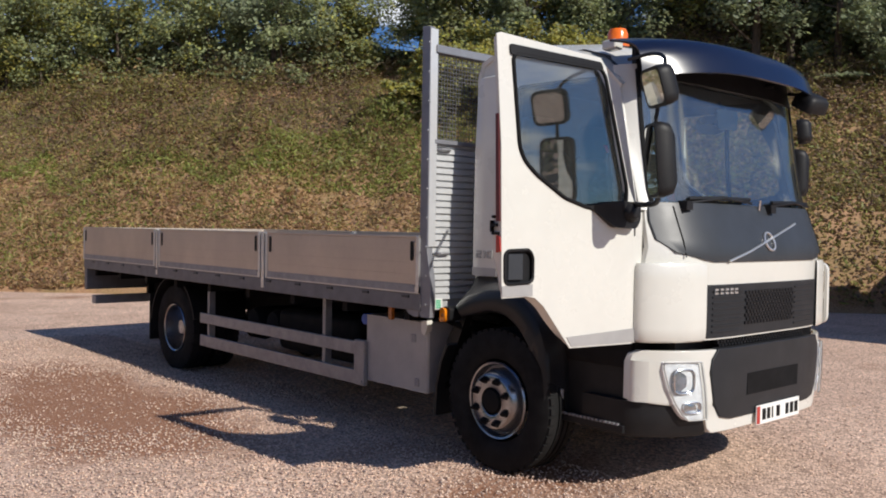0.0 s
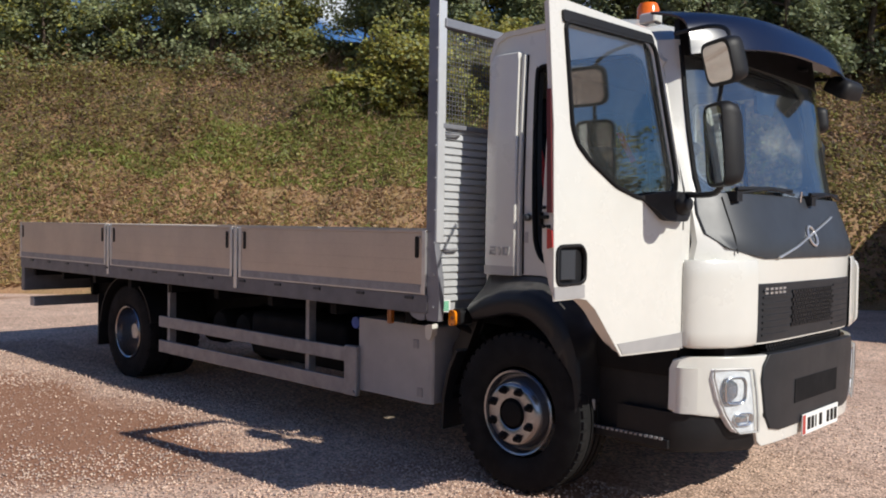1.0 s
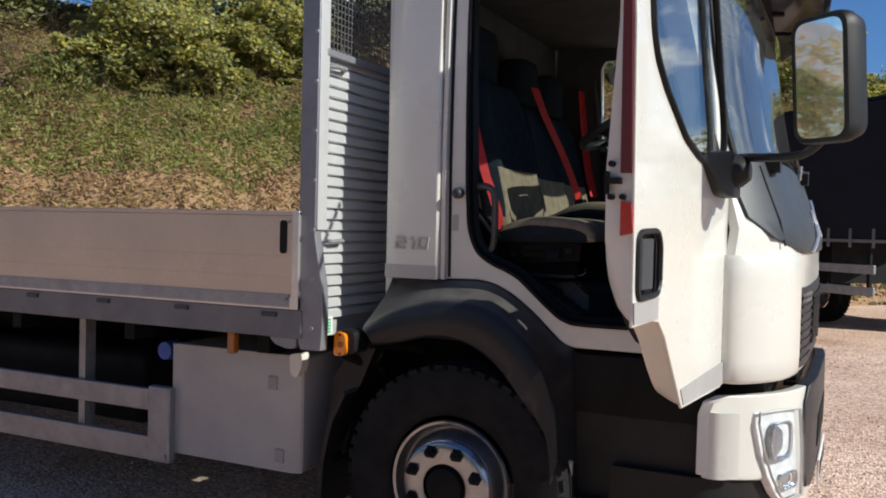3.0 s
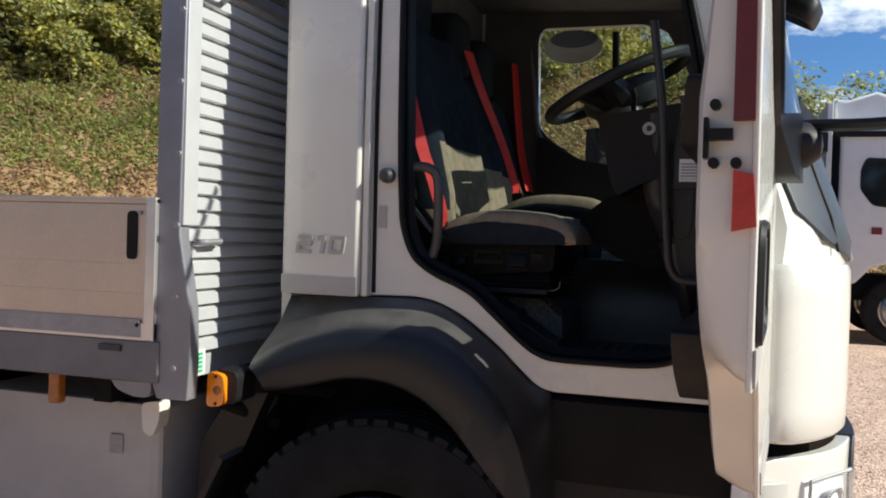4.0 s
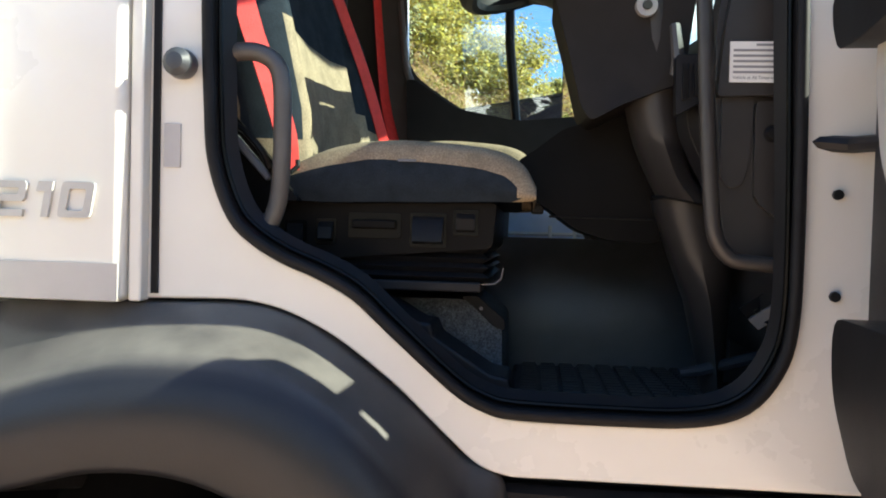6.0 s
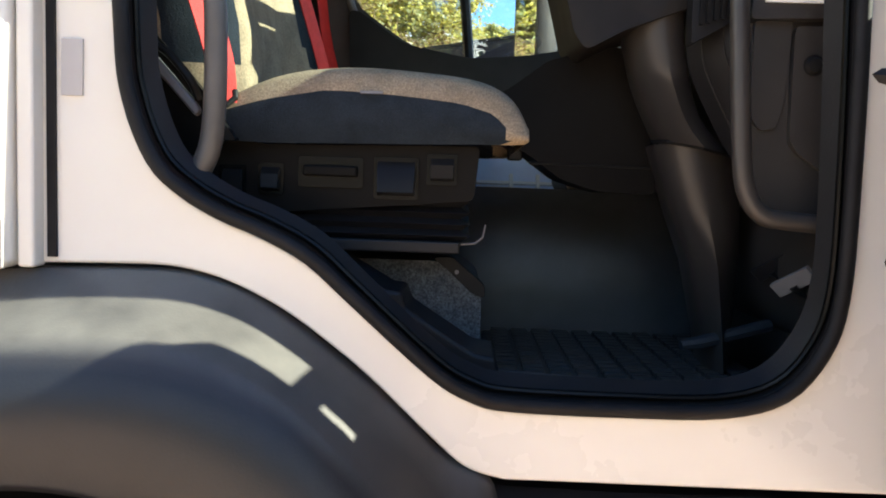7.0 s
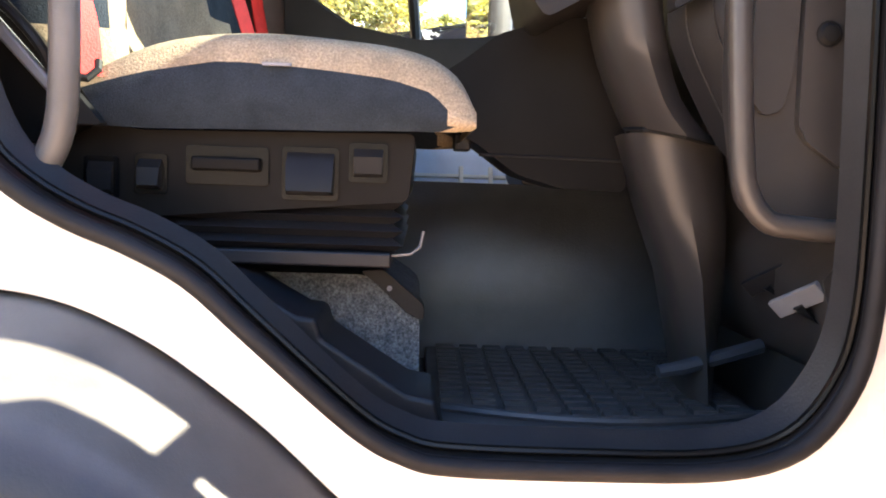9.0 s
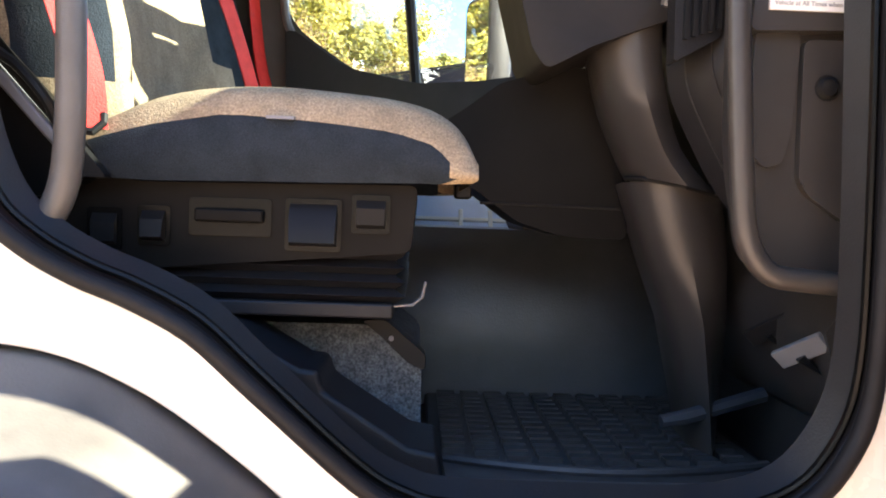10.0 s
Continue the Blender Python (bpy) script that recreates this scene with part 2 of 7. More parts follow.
M["screen"] = glass("windscreen_glass", (0.86, 0.92, 0.93), mixfac=0.17, dusty=0.02)
M["curtain"] = material("dark_navy_tarpaulin", (0.0065, 0.0085, 0.017), 0.6, 0, 0.15, 3, spec=0.2, bump=0.2, bump_scale=4)
M["farwhite"] = material("white_lorry_paint", (0.72, 0.73, 0.74), 0.4, 0, 0.03, 3, dirt=0.08)
M["farglass"] = material("black_tinted_glass", (0.012, 0.013, 0.016), 0.05, 0, 0.05, 3, coat=0.5)
M["numeral"] = material("grey_numeral_plastic", (0.40, 0.395, 0.38), 0.5, 0.0, 0.06, 20)


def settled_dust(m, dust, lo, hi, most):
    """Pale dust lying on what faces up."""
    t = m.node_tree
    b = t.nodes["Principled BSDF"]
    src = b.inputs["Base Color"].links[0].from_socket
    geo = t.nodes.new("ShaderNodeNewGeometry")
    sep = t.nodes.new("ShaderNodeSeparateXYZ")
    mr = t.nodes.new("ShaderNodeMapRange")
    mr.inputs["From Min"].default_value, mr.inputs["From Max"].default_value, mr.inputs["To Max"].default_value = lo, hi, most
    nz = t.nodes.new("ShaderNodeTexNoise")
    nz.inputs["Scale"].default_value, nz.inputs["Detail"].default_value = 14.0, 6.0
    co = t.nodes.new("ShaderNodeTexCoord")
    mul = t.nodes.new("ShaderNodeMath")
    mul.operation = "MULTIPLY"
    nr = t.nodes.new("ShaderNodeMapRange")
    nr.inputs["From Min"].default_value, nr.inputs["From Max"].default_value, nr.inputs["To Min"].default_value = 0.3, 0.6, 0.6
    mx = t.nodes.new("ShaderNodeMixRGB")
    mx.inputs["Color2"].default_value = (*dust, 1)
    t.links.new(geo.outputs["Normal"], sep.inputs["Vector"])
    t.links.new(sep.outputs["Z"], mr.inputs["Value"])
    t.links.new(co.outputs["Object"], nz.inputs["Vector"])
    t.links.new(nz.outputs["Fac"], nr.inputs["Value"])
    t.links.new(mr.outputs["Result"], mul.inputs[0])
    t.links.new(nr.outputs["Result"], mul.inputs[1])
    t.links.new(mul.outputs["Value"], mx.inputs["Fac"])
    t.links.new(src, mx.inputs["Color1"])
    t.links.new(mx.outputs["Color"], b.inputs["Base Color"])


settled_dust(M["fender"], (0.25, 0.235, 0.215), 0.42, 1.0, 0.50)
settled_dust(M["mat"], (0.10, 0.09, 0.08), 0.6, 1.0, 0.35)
M["bark"] = material("brown_bark", (0.085, 0.062, 0.045), 0.9, 0, 0.25, 9, bump=0.8, bump_scale=30)

# ---- mesh tools ----
def finish(bm, sharp=35):
    bmesh.ops.recalc_face_normals(bm, faces=bm.faces)
    lim = radians(sharp)
    for f in bm.faces:
        f.smooth = True
    for e in bm.edges:
        e.smooth = len(e.link_faces) == 2 and e.calc_face_angle(0) < lim


def part(name, bm, mat, parent=None, label="", bevel=0.0, sharp=35):
    finish(bm, sharp)
    me = bpy.data.meshes.new(name)
    bm.to_mesh(me)
    bm.free()
    for m in (mat if isinstance(mat, (list, tuple)) else [mat]):
        me.materials.append(M[m] if isinstance(m, str) else m)
    ob = new(name, me)
    ob.parent = parent
    if bevel:
        bv = ob.modifiers.new("edge", "BEVEL")
        bv.width, bv.segments, bv.limit_method, bv.angle_limit = bevel, 2, "ANGLE", radians(40)
        bv.harden_normals = True
    if label:
        ob["label"] = label
    return ob


def empty(name, label, category, group="", at=(0, 0, 0)):
    ob = new(name)
    ob.location = at
    ob.empty_display_size = 0.2
    return tagged(ob, label, category, group)


def box(bm, x0, x1, y0, y1, z0, z1, m=None):
    vs = [bm.verts.new((x, y, z)) for x in (x0, x1) for y in (y0, y1) for z in (z0, z1)]
    if m is not None:
        for v in vs:
            v.co = m @ v.co
    for q in ((0, 1, 3, 2), (4, 6, 7, 5), (0, 4, 5, 1), (2, 3, 7, 6), (0, 2, 6, 4), (1, 5, 7, 3)):
        bm.faces.new([vs[i] for i in q])
    return vs


def boxbm(*a):
    bm = bmesh.new()
    box(bm, *a)
    return bm


def smooth(pts, n=5, closed=False):
    """Points along a rounded curve through pts."""
    p = [np.array(q, float) for q in pts]
    k = len(p)
    out = []
    for i in range(k if closed else k - 1):
        a, b, c, d = (p[(i - 1) % k], p[i], p[(i + 1) % k], p[(i + 2) % k]) if closed else (p[max(i - 1, 0)], p[i], p[i + 1], p[min(i + 2, k - 1)])
        for j in range(n):
            t = j / n
            out.append(0.5 * (2 * b + (c - a) * t + (2 * a - 5 * b + 4 * c - d) * t * t + (3 * b - a - 3 * c + d) * t ** 3))
    if not closed:
        out.append(p[-1])
    return out


def rounded(pts, r=0.03, n=4):
    """A polygon with its corners cut round."""
    p = [np.array(q, float) for q in pts]
    out = []
    for i in range(len(p)):
        a, b, c = p[i - 1], p[i], p[(i + 1) % len(p)]
        la, lc = np.linalg.norm(a - b), np.linalg.norm(c - b)
        rr = min(r, la * 0.45, lc * 0.45)
        s, e = b + (a - b) / la * rr, b + (c - b) / lc * rr
        for j in range(n + 1):
            t = j / n
            out.append((1 - t) ** 2 * s + 2 * t * (1 - t) * b + t * t * e)
    return out


def slab(bm, outline, holes, place, thick):
    """A plate from a 2-d outline with holes. place(u, v, d) gives the point at depth d."""
    tmp = bmesh.new()
    loops = [outline, *holes]
    for loop in loops:
        vs = [tmp.verts.new((q[0], q[1], 0)) for q in loop]
        for i in range(len(vs)):
            tmp.edges.new((vs[i - 1], vs[i]))
    bmesh.ops.triangle_fill(tmp, use_beauty=True, use_dissolve=False, edges=tmp.edges[:])
    for d in (0.0, thick):
        mp = {v: bm.verts.new(place(v.co.x, v.co.y, d)) for v in tmp.verts}
        for f in tmp.faces:
            bm.faces.new([mp[v] for v in f.verts])
    tmp.free()
    for loop in loops:
        a = [bm.verts.new(place(q[0], q[1], 0.0)) for q in loop]
        b = [bm.verts.new(place(q[0], q[1], thick)) for q in loop]
        for i in range(len(a)):
            bm.faces.new((a[i - 1], a[i], b[i], b[i - 1]))
    bmesh.ops.remove_doubles(bm, verts=bm.verts[:], dist=0.0002)


def loft(bm, rows, close=False):
    g = [[bm.verts.new(p) for p in r] for r in rows]
    for a, b in zip(g, g[1:]):
        for i in range(len(a) - (0 if close else 1)):
            j = (i + 1) % len(a)
            bm.faces.new((a[i], a[j], b[j], b[i]))
    return g


def shell(bm, thick):
    """Give an open sheet a thickness."""
    finish(bm)
    geom = bmesh.ops.solidify(bm, geom=bm.faces[:], thickness=thick)
    return geom


def tube(bm, pts, r, n=10, cap=True):
    p = [Vector(q) for q in pts]
    rows = []
    side = None
    for i, q in enumerate(p):
        d = (p[min(i + 1, len(p) - 1)] - p[max(i - 1, 0)]).normalized()
        if side is None:
            side = d.orthogonal().normalized()
        side = (side - d * side.dot(d)).normalized()
        up = d.cross(side)
        rr = r[i] if isinstance(r, (list, tuple)) else r
        rows.append([q + (side * math.cos(2 * math.pi * k / n) + up * math.sin(2 * math.pi * k / n)) * rr for k in range(n)])
    g = loft(bm, rows, True)
    if cap:
        bm.faces.new(g[0])
        bm.faces.new(g[-1])


def tubebm(pts, r, n=10):
    bm = bmesh.new()
    tube(bm, pts, r, n)
    return bm


def lathe(bm, prof, axis_at, n=40, axis="y", closed=False):
    """Turn a profile of (radius, offset) round an axis through axis_at."""
    c = Vector(axis_at)
    rows = []
    for k in range(n):
        a = 2 * math.pi * k / n
        row = []
        for r, o in prof:
            if axis == "y":
                row.append(c + Vector((r * math.cos(a), o, r * math.sin(a))))
            elif axis == "x":
                row.append(c + Vector((o, r * math.cos(a), r * math.sin(a))))
            else:
                row.append(c + Vector((r * math.cos(a), r * math.sin(a), o)))
        rows.append(row)
    rows.append(rows[0])
    loft(bm, rows)
    bmesh.ops.remove_doubles(bm, verts=bm.verts[:], dist=0.00005)


def mesh_np(name, verts, faces, mats, ids=None):
    """One mesh from arrays of made points."""
    me = bpy.data.meshes.new(name)
    me.vertices.add(len(verts))
    me.vertices.foreach_set("co", np.asarray(verts, np.float32).ravel())
    k = faces.shape[1]
    me.loops.add(faces.size)
    me.polygons.add(len(faces))
    me.polygons.foreach_set("loop_start", np.arange(0, faces.size, k, dtype=np.int32))
    me.loops.foreach_set("vertex_index", faces.astype(np.int32).ravel())
    for m in mats:
        me.materials.append(M[m] if isinstance(m, str) else m)
    if ids is not None:
        me.polygons.foreach_set("material_index", ids.astype(np.int32))
    me.update(calc_edges=True)
    return me

# ---- ground and bank ----
def leafmat(name, c1, c2, rough=0.55, patch=0.9):
    m = material(name, c1, rough, 0, 0.1, patch, color2=c2, island=0.45, spec=0.5)
    t = m.node_tree
    b = t.nodes["Principled BSDF"]
    tl = t.nodes.new("ShaderNodeBsdfTranslucent")
    mx = t.nodes.new("ShaderNodeMixShader")
    mx.inputs["Fac"].default_value = 0.5
    o = t.nodes["Material Output"]
    src = b.inputs["Base Color"].links[0].from_socket
    t.links.new(src, tl.inputs["Color"])
    t.links.new(b.outputs["BSDF"], mx.inputs[1])
    t.links.new(tl.outputs["BSDF"], mx.inputs[2])
    t.links.new(mx.outputs["Shader"], o.inputs["Surface"])
    return m


M["leaf_a"] = leafmat("green_leaves", (0.36, 0.39, 0.18), (0.23, 0.26, 0.125))
M["leaf_b"] = leafmat("yellow_green_leaves", (0.48, 0.42, 0.09), (0.27, 0.28, 0.08))
M["leaf_y"] = leafmat("bright_yellow_autumn_leaves", (0.72, 0.60, 0.13), (0.46, 0.44, 0.10))
M["leaf_c"] = leafmat("dark_green_leaves", (0.32, 0.36, 0.21), (0.19, 0.22, 0.135))
M["bramble"] = leafmat("olive_bramble_leaves", (0.37, 0.31, 0.11), (0.20, 0.175, 0.06))
M["dry"] = leafmat("dry_brown_grass_and_leaves", (0.50, 0.35, 0.17), (0.31, 0.19, 0.095))
M["dead"] = leafmat("dead_brown_bramble_stems", (0.27, 0.18, 0.115), (0.15, 0.105, 0.07))
M["stem"] = leafmat("dry_pale_bramble_stems", (0.36, 0.27, 0.18), (0.22, 0.15, 0.095))
M["grass"] = leafmat("green_grass_blades", (0.31, 0.33, 0.085), (0.18, 0.20, 0.05))


def gravel_material():
    m = material("pinkish_gravel_yard", (0.74, 0.53, 0.41), 0.9, 0, 0.1, 0.9, color2=(0.53, 0.355, 0.265), grain=0.22, grain_scale=75, spec=0.25)
    t = m.node_tree
    b = t.nodes["Principled BSDF"]
    co = t.nodes.new("ShaderNodeTexCoord")
    vo = t.nodes.new("ShaderNodeTexVoronoi")
    vo.inputs["Scale"].default_value = 55.0
    t.links.new(co.outputs["Object"], vo.inputs["Vector"])
    hs = t.nodes.new("ShaderNodeMixRGB")
    hs.blend_type = "MULTIPLY"
    hs.inputs["Fac"].default_value = 0.8
    sep = t.nodes.new("ShaderNodeSeparateColor")
    t.links.new(vo.outputs["Color"], sep.inputs["Color"])
    mr = t.nodes.new("ShaderNodeMapRange")
    mr.inputs["To Min"].default_value, mr.inputs["To Max"].default_value = 0.4, 1.65
    t.links.new(sep.outputs["Red"], mr.inputs["Value"])
    src = b.inputs["Base Color"].links[0].from_socket
    # damp red-brown earth showing through in patches
    n = t.nodes.new("ShaderNodeTexNoise")
    n.inputs["Scale"].default_value, n.inputs["Detail"].default_value = 0.33, 7.0
    t.links.new(co.outputs["Object"], n.inputs["Vector"])
    pr = t.nodes.new("ShaderNodeMapRange")
    pr.inputs["From Min"].default_value, pr.inputs["From Max"].default_value, pr.inputs["To Max"].default_value = 0.56, 0.67, 0.88
    # one larger damp stretch beside the load bed
    mp = t.nodes.new("ShaderNodeMapping")
    mp.inputs["Location"].default_value = (3.7, 2.25, 0)
    mp.inputs["Scale"].default_value = (1.0, 1.0, 1.0)
    ms = t.nodes.new("ShaderNodeVectorMath")
    ms.operation = "MULTIPLY"
    ms.inputs[1].default_value = (0.45, 0.80, 0.0)
    ml_ = t.nodes.new("ShaderNodeVectorMath")
    ml_.operation = "LENGTH"
    mf = t.nodes.new("ShaderNodeMapRange")
    mf.inputs["From Min"].default_value, mf.inputs["From Max"].default_value = 1.25, 0.2
    mf.inputs["To Max"].default_value = 0.36
    ma = t.nodes.new("ShaderNodeMath")
    ma.operation = "ADD"
    t.links.new(co.outputs["Object"], mp.inputs["Vector"])
    t.links.new(mp.outputs["Vector"], ms.inputs[0])
    t.links.new(ms.outputs["Vector"], ml_.inputs[0])
    t.links.new(ml_.outputs["Value"], mf.inputs["Value"])
    t.links.new(mf.outputs["Result"], ma.inputs[0])
    t.links.new(n.outputs["Fac"], ma.inputs[1])
    t.links.new(ma.outputs["Value"], pr.inputs["Value"])
    pm = t.nodes.new("ShaderNodeMixRGB")
    pm.inputs["Color2"].default_value = (0.31, 0.145, 0.08, 1)
    t.links.new(pr.outputs["Result"], pm.inputs["Fac"])
    t.links.new(src, hs.inputs["Color1"])
    t.links.new(mr.outputs["Result"], hs.inputs["Color2"])
    t.links.new(hs.outputs["Color"], pm.inputs["Color1"])
    t.links.new(pm.outputs["Color"], b.inputs["Base Color"])
    bp = t.nodes.new("ShaderNodeBump")
    bp.inputs["Strength"].default_value, bp.inputs["Distance"].default_value = 0.7, 0.012
    t.links.new(vo.outputs["Distance"], bp.inputs["Height"])
    bp.invert = True
    t.links.new(bp.outputs["Normal"], b.inputs["Normal"])
    return m


M["gravel"] = gravel_material()
M["pebble"] = material("loose_pebbles", (0.66, 0.49, 0.39), 0.85, 0, 0.15, 3, island=0.35, spec=0.25)
M["soil"] = material("red_brown_bank_soil", (0.37, 0.205, 0.12), 0.95, 0, 0.2, 1.2, color2=(0.24, 0.17, 0.075), grain=0.3, grain_scale=30, bump=0.9, bump_scale=12)

# foot of the bank: a line across the yard; d is the way behind it, s the way along it
FOOT = Vector((-16.3, 0.4, 0))
ALONG = Vector((0.75, 0.6614, 0))
BEHIND = Vector((-0.6614, 0.75, 0))


def lump(x, y, s):
    return noise.noise(Vector((x * s, y * s, 3.7)))


def bank_height(s, d):
    if d <= 0:
        return 0.0
    foot = d - 0.8 * lump(s, 0, 0.25)
    top = 6.9 + 0.9 * lump(s, 5, 0.09)
    if s > 22:
        top *= max(0.35, 1 - (s - 22) * 0.05)
    u = min(max(foot / 9.5, 0.0), 1.0)
    h = top * (u * 1.25 - 0.25 * u * u) if u < 1 else top
    if s > 12:
        h += 1.15 * min(1.0, max(0.0, foot) / 0.9) * min(1.0, (s - 12) / 3)
    return max(0.0, h) + (0.35 * lump(s, d, 0.45) + 0.18 * lump(s, d, 1.3)) * min(1.0, max(foot, 0) / 2)


def bank_point(s, d):
    p = FOOT + ALONG * s + BEHIND * d
    return Vector((p.x, p.y, bank_height(s, d)))


bm = bmesh.new()
R = 900
steps = [-R, -120, -60, -40, -30] + list(np.arange(-25, 20.1, 0.75)) + [25, 35, 60, 120, R]
grid = [[bm.verts.new((x, y, 0.02 * lump(x, y, 0.4) - 0.008 if -25 < x < 20 and -25 < y < 20 else 0.0)) for y in steps] for x in steps]
for i in range(len(steps) - 1):
    for j in range(len(steps) - 1):
        bm.faces.new((grid[i][j], grid[i + 1][j], grid[i + 1][j + 1], grid[i][j + 1]))
ground = part("ground", bm, "gravel")
tagged(ground, "pinkish gravel yard with patches of red-brown earth", "ground", kind="structure")

bm = bmesh.new()
ss = np.arange(-26, 52.1, 0.3)
ds = [-0.4, *np.arange(0, 10.6, 0.3), 12, 15, 20, 30, 45]
loft(bm, [[bank_point(s, d) - Vector((0, 0, 0.12 if d < 0.3 else 0)) for d in ds] for s in ss])
bank = part("earth_bank", bm, "soil")
tagged(bank, "steep red-brown earth bank overgrown with brambles", "bank", kind="structure")


def leaves(points, sizes, flat=0.0, aspect=0.6, rng=None, upright=0.0, level=0.0):
    """Small four-cornered leaves about points, as arrays."""
    n = len(points)
    up = np.array((0.42, -0.30, 0.857))
    a = rng.normal(size=(n, 3))
    a -= flat * (a @ up)[:, None] * up
    a /= np.linalg.norm(a, axis=1)[:, None]
    if upright:
        a = a * (1 - upright) + np.array((0, 0, upright))
        a /= np.linalg.norm(a, axis=1)[:, None]
    b = rng.normal(size=(n, 3))
    b -= level * (b @ up)[:, None] * up
    b -= a * (a * b).sum(1)[:, None]
    b /= np.linalg.norm(b, axis=1)[:, None]
    s = sizes[:, None]
    v = np.stack([points - a * s, points + b * s * aspect, points + a * s, points - b * s * aspect], 1).reshape(-1, 3)
    return v, np.arange(4 * n).reshape(n, 4)


rng = np.random.default_rng(5)
# brambles, dry stalks and grass over the bank
N = 500000
S = rng.uniform(-17, 31, N)
D = rng.uniform(0.05, 10.5, N)
pts = np.empty((N, 3))
kinds = np.empty(N, int)
keep = np.ones(N, bool)
R1, R2, R3 = rng.random(N), rng.random(N), rng.random(N)
for i in range(N):
    s, d = S[i], D[i]
    p = FOOT + ALONG * s + BEHIND * d
    g = lump(s, d, 0.16) + 0.5 * lump(s + 40, d, 0.6) + 0.35 * min(1.0, max(-1.0, (s - 5.5) / 5)) - 1.0 * min(1.0, max(0.0, (s - 13) / 3))
    dark = lump(s + 60, d * 1.3, 0.28) + 0.5 * lump(s, d + 30, 0.9)
    mound = max(0.0, 1.1 * lump(s + 9, d, 0.42) + 0.6 * lump(s, d + 7, 1.2) + 0.12) * min(1.0, max(0.0, d - 2.0) / 3.5)
    pts[i] = (p.x, p.y, bank_height(s, d) + (0.05 + mound * 1.5 * R1[i] ** 0.6) * (0.4 + 0.6 * R3[i]))
    r = R2[i]
    fine = lump(s, d + 11, 0.8)
    foot_zone = 2.9 + 0.9 * lump(s + 40, d, 0.35) + 0.5 * fine
    green = (2.1 * math.exp(-((s - 8.6) / 3.2) ** 2) + 0.5) * (1 + 0.7 * lump(s, d + 20, 0.5))
    if d < foot_zone and s < 14:
        bare = lump(s + 3, d * 1.7, 0.45) + (0.35 if 6.8 < s < 12 else -0.1)
        keep[i] = R3[i] < (0.5 if bare > 0.22 else 0.95)
        kinds[i] = 1 if r < 0.70 - 0.3 * fine else (2 if r < 0.84 else (0 if r < 0.95 else 3))
    elif d < foot_zone + green and s < 14:
        kinds[i] = 2 if r < 0.66 + 0.5 * fine else (0 if r < 0.90 else 1)
    else:
        kinds[i] = 3 if r < 0.20 + 0.75 * max(0.0, dark) else (1 if r < 0.34 else (2 if r > 0.92 else 0))
pts, kinds = pts[keep], kinds[keep]
blade = (kinds == 1) | (kinds == 2)
va, fa = leaves(pts[~blade], rng.uniform(0.022, 0.06, int((~blade).sum())), 0.72, 0.62, rng, level=0.72)
brambles = new("bank_brambles", mesh_np("bank_brambles", va, fa, ["bramble", "dead"], (kinds[~blade] == 3).astype(int)))
tagged(brambles, "tangled olive and dead brown brambles on the bank", "brambles", kind="stuff")
vb, fb = leaves(pts[blade], rng.uniform(0.03, 0.11, int(blade.sum())), 0.35, 0.26, rng, 0.25, level=0.6)
blades = new("bank_grass", mesh_np("bank_grass", vb, fb, ["dry", "grass"], (kinds[blade] == 2).astype(int)))
tagged(blades, "dry tan and green grass blades on the bank", "grass", kind="stuff")

# wiry dead stems arching out of the brambles
NS = 9000
sd = np.stack([rng.uniform(-16, 24, NS), rng.uniform(3.2, 9.5, NS)], 1)
sp = np.array([tuple(bank_point(a_, b_)) for a_, b_ in sd])
sp[:, 2] += rng.uniform(0.1, 0.75, NS)
vs_, fs_ = leaves(sp, rng.uniform(0.10, 0.34, NS), 0.1, 0.022, rng, 0.3)
stems = new("bramble_stems", mesh_np("bramble_stems", vs_, fs_, ["stem"]))
tagged(stems, "dry pale bramble stems arching over the bank", "brambles", kind="stuff")

# loose pebbles on the yard
NP = 70000
px = rng.uniform(-8, 5.0, NP)
py = np.concatenate([rng.uniform(-3.9, -0.6, NP - 16000), rng.uniform(-0.6, 9, 16000)])
sz = rng.uniform(0.005, 0.0125, NP)
# few stones lie on the damp stretch of bare earth
sz *= np.where((((px + 3.7) / 1.5) ** 2 + ((py + 2.25) / 0.75) ** 2 < rng.uniform(0.5, 1.3, NP)) & (rng.uniform(0, 1, NP) < 0.8), 0.3, 1.0)
octa = np.array([(1, 0, 0), (-0.8, 0.6, 0.1), (-0.6, -0.8, 0), (0.1, 0.1, 0.8), (0, 0, -0.5)])
of = np.array([(0, 1, 3), (1, 2, 3), (2, 0, 3), (1, 0, 4), (2, 1, 4), (0, 2, 4)])
ang = rng.uniform(0, 6.28, NP)
ca, sa = np.cos(ang), np.sin(ang)
vx = octa[None, :, 0] * ca[:, None] - octa[None, :, 1] * sa[:, None]
vy = octa[None, :, 0] * sa[:, None] + octa[None, :, 1] * ca[:, None]
vv = np.stack([px[:, None] + vx * sz[:, None], py[:, None] + vy * sz[:, None], 0.004 + octa[None, :, 2] * sz[:, None] + 0 * vx], 2).reshape(-1, 3)
ff = (np.arange(NP)[:, None, None] * 5 + of[None]).reshape(-1, 3)
pebbles = new("loose_pebbles", mesh_np("loose_pebbles", vv, ff, ["pebble"]))
tagged(pebbles, "loose pinkish pebbles strewn over the yard", "gravel", kind="stuff")


